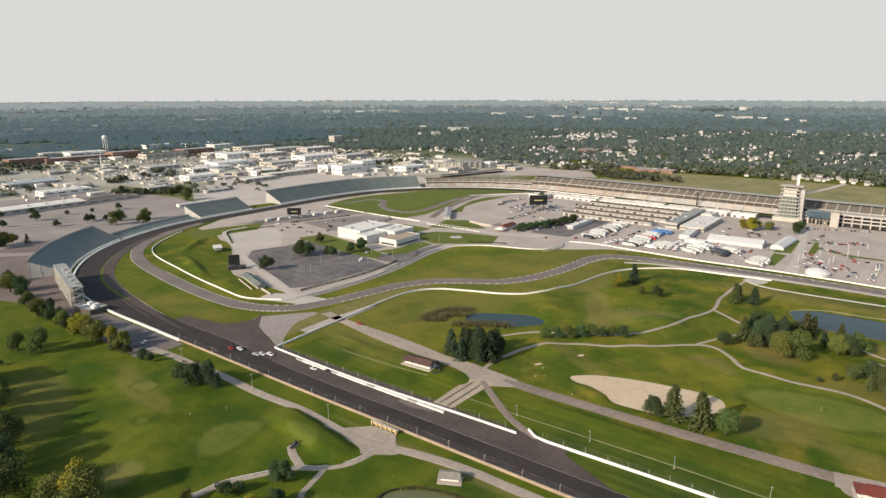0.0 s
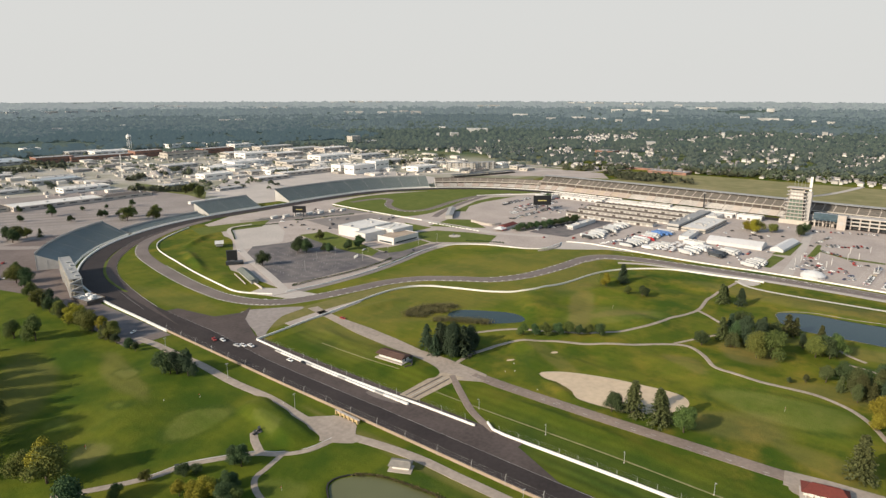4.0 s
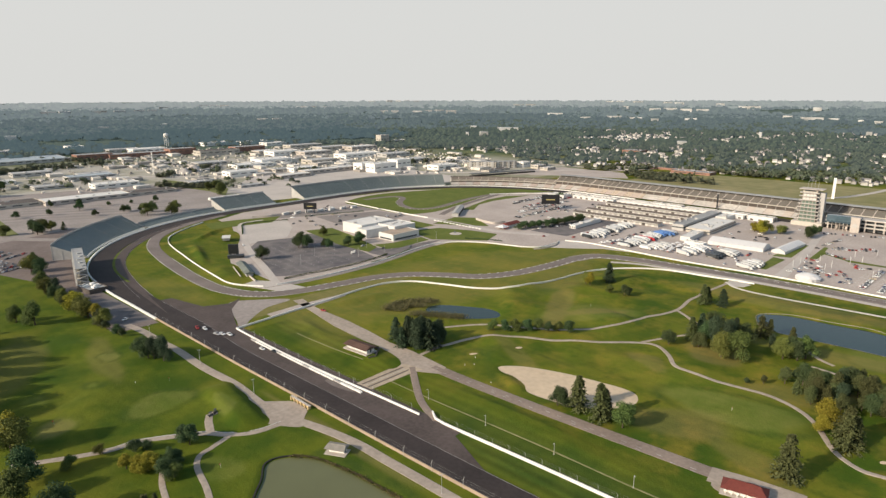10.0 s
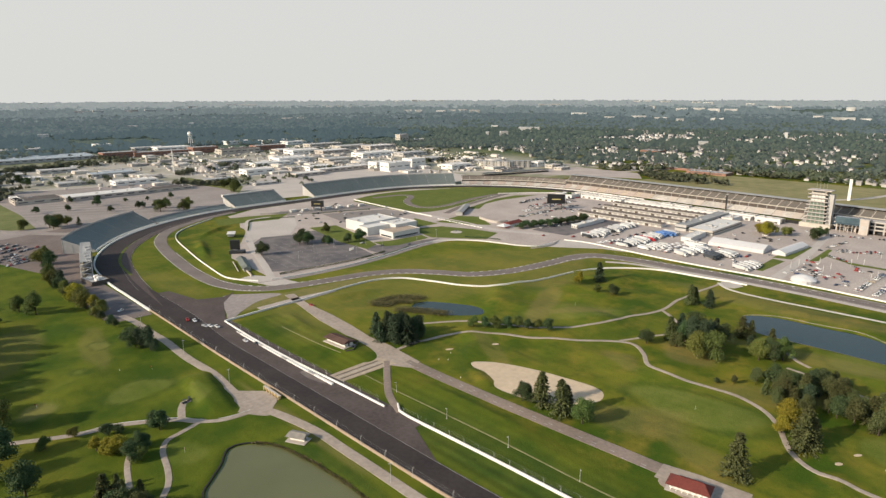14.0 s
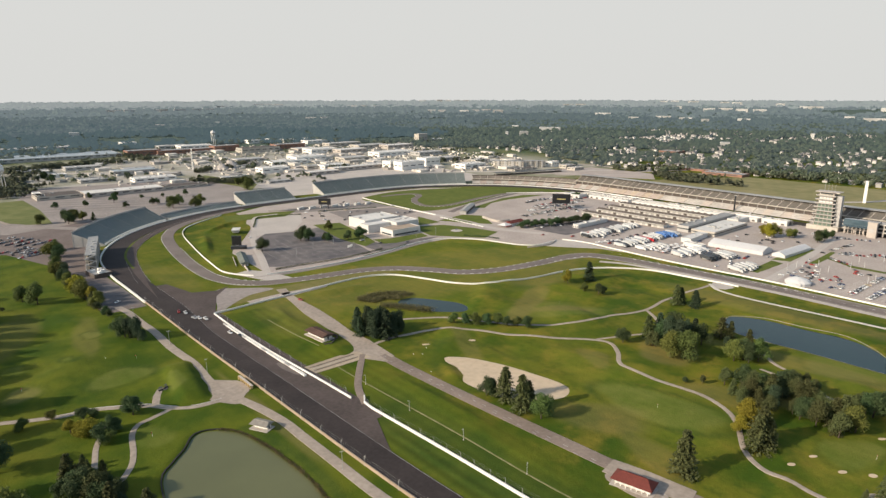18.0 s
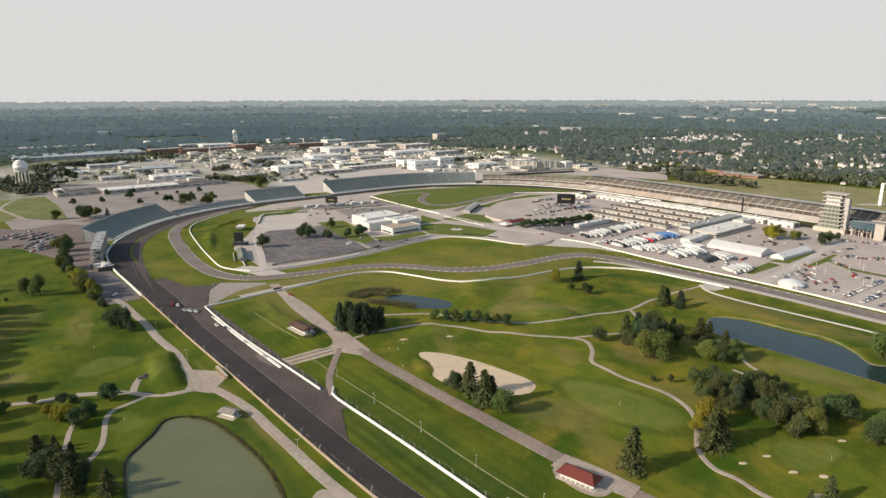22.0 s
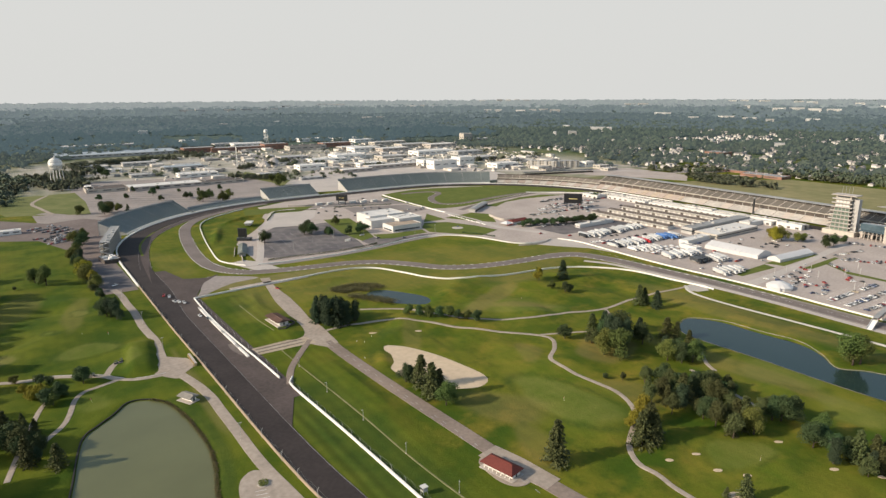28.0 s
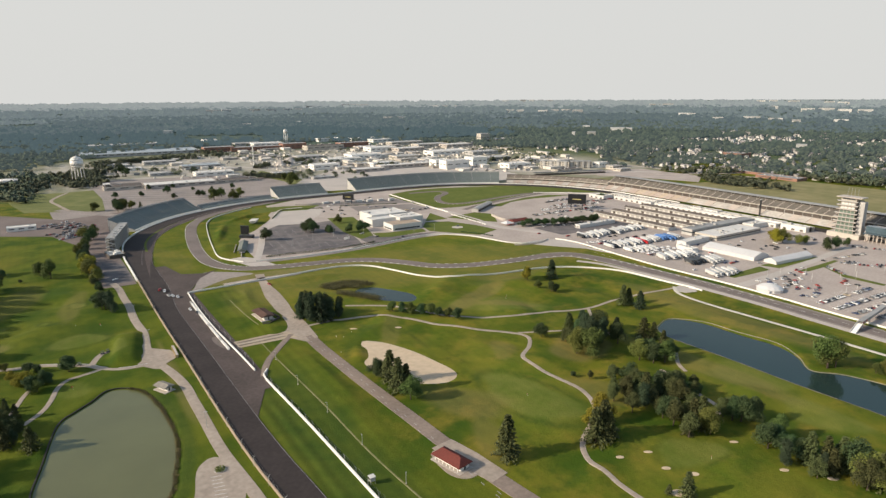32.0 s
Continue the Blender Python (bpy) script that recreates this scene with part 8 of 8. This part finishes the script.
def clear(x, y):
    """Where trees may stand: outside the oval, the lots, the works and the western meadow."""
    oval = (x > -790) & (x < 60) & (y > -320) & (y < 900)
    lots = (x > -350) & (x < 90) & (y > -680) & (y <= -250)
    apron = (x > -770) & (x < -320) & (y > -650) & (y < -230)
    meadow = (x > -1120) & (x < -780) & (y > -60) & (y < 700)
    works = ellipse(x, y, -470, -860, 560, 420) < 1.0
    works |= ellipse(x, y, -880, -560, 280, 260, 30) < 1.0
    works |= (x > -1030) & (x < -840) & (y > -262) & (y < -10)
    works |= (x > -985) & (x < -770) & (y > -430) & (y < -40)
    lake = (x > 60) & (y > -250)
    return ~(oval | lots | apron | meadow | works | lake)


frng = np.random.default_rng(5)
patch = lambda x, y, s, k: np.sin(x / s + k) + np.sin(y / s * 1.3 + 2 * k) + np.sin((x + y) / s * 0.7 + 3 * k)
woods("woods", scatter(1500, 950, 1420, frng, lambda x, y: clear(x, y) & (patch(x, y, 50, 1) > -1.1)), 6.4, 12.5, LEAF_FAR_HAZED, "leafy green trees among the streets of the town, paled for haze", 54, frng, "stuff", (0.20, 0.38))
# the emission of these woods stands in for haze
woods("backdrop", scatter(3200, 1380, 2080, frng, lambda x, y: clear(x, y) & (patch(x, y, 50, 1) > -1.3)), 6.8, 12.5, LEAF_HAZE_STREET, "green trees and roofs of the far streets, haze added as a glow", 40, frng, "structure", (0.30, 0.50))
# split by bearing from the camera: bluer haze glow left, greyer right
west = lambda x, y: 140 - x > 0.8 * (590 - y) + 160 * np.sin(x / 130 + y / 170)
mid = scatter(6500, 1850, 2900, frng, lambda x, y: clear(x, y) & (patch(x, y, 110, 2) > -1.6))
side = west(mid[:, 0], mid[:, 1])
woods("backdrop", mid[~side], 9.0, 14, LEAF_HAZE_MID, "broad woods behind the town, tinted blue-green by an added haze glow", 30, frng, "structure", (0.34, 0.62))
woods("backdrop", mid[side], 8.6, 14, LEAF_HAZE_WEST, "broad woods beyond the houses, tinted grey-green by an added haze glow", 30, frng, "structure", (0.34, 0.62))
woods("backdrop", scatter(9000, 2500, 3400, frng, lambda x, y: patch(x, y, 160, 3) > -1.9), 11.0, 14, LEAF_HAZE, "wide woods tinted blue-green by an added haze glow", 15, frng, "structure", (0.42, 0.75))
woods("backdrop", scatter(7000, 3150, 4150, frng, lambda x, y: patch(x, y, 200, 4) > -2.1), 13.0, 13, LEAF_HAZE_PALE, "woods towards the horizon, paled blue-green by an added haze glow", 10, frng, "structure", (0.42, 0.75))
woods("backdrop", scatter(6000, 4000, 4690, frng, lambda x, y: x < 1e9), 17.0, 13, LEAF_HAZE_EDGE, "woods along the horizon, very pale from an added haze glow", 9, frng, "structure", (0.42, 0.75))
# lines of trees between the works
belts = []
BELTS_EAST = [((40, -610), (-10, -830), 110, 50), ((-30, -950), (-250, -1022), 80, 16), ((95, -570), (110, -720), 80, 50), ((-40, -830), (-60, -940), 40, 40), ((-20, -980), (-320, -1000), 50, 14), ((10, -560), (60, -800), 50, 30), ((-260, -1200), (-330, -1000), 30, 30), ((-270, -560), (-340, -480), 40, 14)]
BELTS_WEST = [((-400, -720), (-470, -800), 26, 16), ((-560, -560), (-600, -540), 14, 8), ((-980, -40), (-1010, 60), 60, 26), ((-800, -560), (-900, -470), 30, 20), ((-1130, 60), (-1125, 170), 40, 26), ((-1010, -150), (-1120, -60), 50, 30), ((-320, -690), (-360, -720), 18, 12), ((-942, -15), (-962, 122), 40, 16), ((20, -600), (-40, -690), 30, 30)]
for (x0, y0), (x1, y1), n, w in BELTS_EAST + BELTS_WEST:
    t = frng.uniform(0, 1, n)
    belts += list(zip(x0 + (x1 - x0) * t + frng.normal(0, w * 0.5, n), y0 + (y1 - y0) * t + frng.normal(0, w * 0.5, n)))
# tree belts use the leaf colour paled for haze
woods("tree_belts", np.array(belts), 5.2, 10.5, LEAF_TOWN_HAZED, "belts of green trees between the industrial halls, paled for haze", 40, frng)
woods("tree_belts", scatter(280, 1150, 2000, frng, lambda x, y: (ellipse(x, y, -620, -820, 560, 460) < 1.0) & (patch(x, y, 45, 5) > 0.9)), 4.6, 8, LEAF_TOWN_HAZED, "scattered street trees between the industrial halls, paled for haze", 30, frng)

# houses
HALL_PALE = mat("distant_hall_cladding", (0.42, 0.42, 0.40), 0.8, vary=0.4, scale=0.02, coarse=0.006)
HOUSE_WALL = mat("house_walls", (0.50, 0.485, 0.455), 0.8, vary=0.5, scale=0.02, coarse=0.015)
HOUSE_ROOF = mat("house_roofs", (0.25, 0.235, 0.225), 0.85, vary=0.45, scale=0.02, coarse=0.013)
hp = scatter(2200, 1050, 2600, frng, lambda x, y: (x < -860) & (y > -700) & clear(x, y) & (patch(x, y, 55, 6) > -1.2))
wall_s, roof_s = Shape(), Shape()
for x, y in hp:
    x += town_rng.uniform(-13, 13)
    a, b, h = town_rng.uniform(6.5, 11), town_rng.uniform(5.5, 7.5), town_rng.uniform(4.0, 6.6)
    t = 0 if town_rng.random() < 0.5 else math.pi / 2
    z = lie(x, y)
    wall_s.box(x, y, z - 1, a, b, h + 1, t)
    roof_s.gable(x, y, z + h, a, b, town_rng.uniform(1.8, 3.0), t, 0, 0.4)
solid("houses", wall_s, HOUSE_WALL, "pale walls of many small houses among trees", "houses", "stuff")
solid("house_roofs", roof_s, HOUSE_ROOF, "grey and brown roofs of many small houses", "roofs", "stuff")


def small_house(x, y, turn, w, d, h):
    ob = thing("house", x, y, lie(x, y), turn, "small pale house with a pitched roof on a tree-lined street", "house", "street houses")
    part("wall", Shape().box(0, 0, -0.5, w, d, h + 0.5), HOUSE_WALL, ob)
    part("roof", Shape().gable(0, 0, h, w, d, 2.4, 0, 0, 0.5), HOUSE_ROOF, ob)
    for k in (-0.3, 0.3):
        part("window", Shape().box(k * w, d / 2 + 0.02, 1.0, 1.4, 0.1, 1.3), WINDOW, ob)
    part("door", Shape().box(0, d / 2 + 0.02, 0, 1.0, 0.1, 2.1), ROOF_DARK, ob)


for i in range(46):
    small_house(-1135 - 26 * (i % 3) + town_rng.uniform(-5, 5), -120 + 13.5 * i, 90 * (i % 2), town_rng.uniform(10, 15), town_rng.uniform(8, 10), town_rng.uniform(3.2, 5.5))

# low sheds, lorries and clutter of the works, and pale halls towards the horizon
s, dark_s = Shape(), Shape()
cp = scatter(1150, 1050, 1950, frng, lambda x, y: (ellipse(x, y, -560, -800, 520, 400) < 1.0) & (y < -560) & ((x < -340) | (np.sin(x * 7.1 + y * 3.7) > 0.72)) | (ellipse(x, y, -860, -520, 220, 190, 30) < 1.0))
for x, y in cp:
    big = town_rng.random() < 0.10
    a, b, h = (town_rng.uniform(18, 46), town_rng.uniform(12, 26), town_rng.uniform(3.5, 6.5)) if big else (town_rng.uniform(3, 12), town_rng.uniform(2.4, 4), town_rng.uniform(2, 4))
    (s, dark_s)[town_rng.random() < 0.45].box(x, y, lie(x, y) - 1, a, b, h + 1, 0 if town_rng.random() < 0.5 else math.pi / 2)
# this clutter's base colour is lightened to stand in for haze
solid("works_clutter", dark_s, mat("works_grey_hazed", (0.34, 0.315, 0.285), 0.8, vary=0.5, scale=0.05, coarse=0.03), "grey sheds and stores scattered over the industrial yards, paled for haze", "industrial yard", "stuff")
solid("works_clutter", s, mat("works_clutter", (0.60, 0.56, 0.50), 0.7, vary=0.45, scale=0.05, coarse=0.03), "sheds, lorries and stores scattered over the industrial yards", "industrial yard", "stuff")
s = Shape()
# x, y and length of halls that rise over the far woods
HALLS_MID = [(-661, -2014, 48), (-319, -1805, 33), (-1377, -2035, 133), (-891, -2022, 26), (-1718, -1102, 27), (-1745, -951, 96), (-1488, -929, 13), (-1542, -899, 32), (-2461, -1051, 56), (-2594, -977, 85), (-2568, -851, 92), (-2508, -730, 44), (-2648, -627, 68), (-2972, -322, 42), (-2902, -208, 102), (-2887, -122, 47), (-2841, -16, 24), (-2806, 51, 35), (-1615, -410, 10), (-1639, -226, 33), (-2080, -152, 11), (-2267, 120, 27)]
HALLS_FAR = [(-793, -3064, 153), (-1015, -2971, 173), (-1186, -2951, 125), (-1429, -3136, 187), (-1684, -3184, 187), (-2102, -2743, 208), (-2837, -2915, 619), (-2293, -2020, 434), (-3150, -1921, 153), (-2583, -1305, 93), (-3788, -1635, 136), (-3815, -1481, 103), (-3826, -1241, 139), (-3250, -1042, 164), (-3259, -868, 163), (-3317, -1305, 39), (-3644, -715, 118), (-3812, -941, 71), (-3683, -382, 54)]
for x, y, long in HALLS_MID + HALLS_FAR:
    a = math.atan2(y - HOME[1], x - HOME[0]) + math.pi / 2
    c, q = math.cos(a), math.sin(a)
    n = max(1, int(long / 60))
    for k in range(n):
        if n > 2 and town_rng.random() < 0.25:
            continue
        u, v = (k + 0.5) / n * long - long / 2, town_rng.uniform(-40, 40) if n > 2 else 0
        s.box(x + c * u + q * v, y + q * u - c * v, lie(x, y) - 1, long / n * town_rng.uniform(0.6, 0.95), town_rng.uniform(14, 34), 15 + 0.002 * math.hypot(x, y) * town_rng.uniform(0.4, 1.0), a + town_rng.uniform(-0.15, 0.15))
solid("distant_halls", s, HALL_PALE, "small pale halls far off among the woods", "distant buildings", "stuff")
# fields and bare ground far off
for name, pts, m, label in (("meadow", [(-790, -40), (-800, 700), (-1110, 700), (-1100, 80), (-960, -10)], MEADOW, "wide mown meadow behind the main grandstand"),):
    sheet(name, pts, 0.1, m, label, "meadow")
sheet("parking_lot", [(-918, -254), (-1010, -221), (-1012, -128), (-1008, -70), (-935, -22), (-894, -127), (-852, -194)], 0.15, CONCRETE, "pale parking ground behind the far stands", "parking lot")
ribbon("road", [(-954, -294), (-1040, -257), (-1040, -147), (-1060, -40), (-1119, 52)], 10, 0.25, CONCRETE, "grey street beside the far parking ground", "road")
ribbon("road", [(-915, 300), (-960, 330), (-1030, 352), (-1120, 370)], 9, 0.3, CONCRETE_PALE, "pale straight road across the meadow", "road")
ribbon("path", [(43, -525), (66, -450), (58, -390), (46, -328)], 5, 0.25, ROAD_PALE, "pale path across the mown field", "path")
ribbon("road", [(60, -345), (-10, -250), (-60, -215)], 14, 0.2, GRAVEL, "dusty brown road along the parking ground", "road")
ribbon("road", [(-1000, -160), (-900, -240), (-780, -330), (-700, -420), (-600, -500), (-420, -640), (-300, -740), (-100, -880)], 12, 0.25, CONCRETE_PALE, "pale straight street between the works", "road")
ribbon("road", [(-1180, -30), (-1010, -110), (-880, -200), (-780, -270)], 12, 0.25, CONCRETE, "grey street behind the far turn", "road")


def water_tower(x, y, h, r, legs, label, bulb):
    ob = thing("water_tower", x, y, lie(x, y), 0, label, "water tower")
    zb = h - bulb
    if legs:
        for k in range(6):
            a = 1.047 * k
            part("leg", Shape().tube((r * 1.0 * math.cos(a), r * 1.0 * math.sin(a), -1), (r * 0.8 * math.cos(a), r * 0.8 * math.sin(a), zb + bulb * 0.4), 0.5, 6), PAINT_WHITE, ob)
        part("riser", Shape().rod(0, 0, -1, 0.9, zb + 2, 8), PAINT_WHITE, ob)
    part("tank", Shape().rod(0, 0, zb, r * 0.55, bulb * 0.22, 20, r * 0.98).rod(0, 0, zb + bulb * 0.22, r, bulb * 0.40, 20).rod(0, 0, zb + bulb * 0.62, r, bulb * 0.16, 20, r * 0.86).rod(0, 0, zb + bulb * 0.78, r * 0.86, bulb * 0.13, 20, r * 0.55).rod(0, 0, zb + bulb * 0.91, r * 0.55, bulb * 0.09, 20, 0.3), PAINT_WHITE, ob, "white tank", True)
    part("walkway", Shape().rod(0, 0, zb + bulb * 0.33, r * 1.08, 0.6, 18), STEEL, ob)
    part("cap", Shape().rod(0, 0, h - 0.2, 0.8, 1.6, 8), STEEL, ob)


water_tower(-585, -1280, 44, 6.5, True, "white water tower on legs beside the brick works", 12)
water_tower(18, -668, 49, 11.0, True, "white multi-legged water tower above the trees", 22)
ob = thing("storage_tank", 130, -673, 0, 0, "white round storage tank among trees", "tank")
part("shell", Shape().rod(0, 0, -0.5, 17, 13, 24), PAINT_WHITE, ob)
part("roof", Shape().rod(0, 0, 12.5, 17, 2.2, 24, 0.6), ROOF_PALE, ob)
ob = thing("radio_mast", -333, -750, 0, 0, "slender white lattice mast above the yards", "mast")
for k in range(4):
    a = 1.5708 * k
    part("leg", Shape().tube((1.6 * math.cos(a), 1.6 * math.sin(a), -0.5), (0.8 * math.cos(a), 0.8 * math.sin(a), 46), 0.28, 5), PAINT_WHITE, ob)
br = Shape()
for i in range(15):
    z0, z1 = 3 * i, 3 * i + 3
    for k in range(4):
        a, b = 1.5708 * k, 1.5708 * (k + 1)
        q0, q1 = 1.6 - 0.8 * z0 / 46, 1.6 - 0.8 * z1 / 46
        br.tube((q0 * math.cos(a), q0 * math.sin(a), z0), (q1 * math.cos(b), q1 * math.sin(b), z1), 0.12, 4)
part("bracing", br, PAINT_WHITE, ob)
ob = thing("bulk_store", -415, -746, 0, 0, "pale heap of bulk material in a yard", "heap")
part("mound", Shape().rod(0, 0, -0.5, 26, 15, 16, 5).rod(24, 10, -0.5, 18, 11, 14, 4), CONCRETE_PALE, ob)
part("shelter", Shape().box(-20, 18, 0, 30, 8, 6), GREY_CLAD, ob)
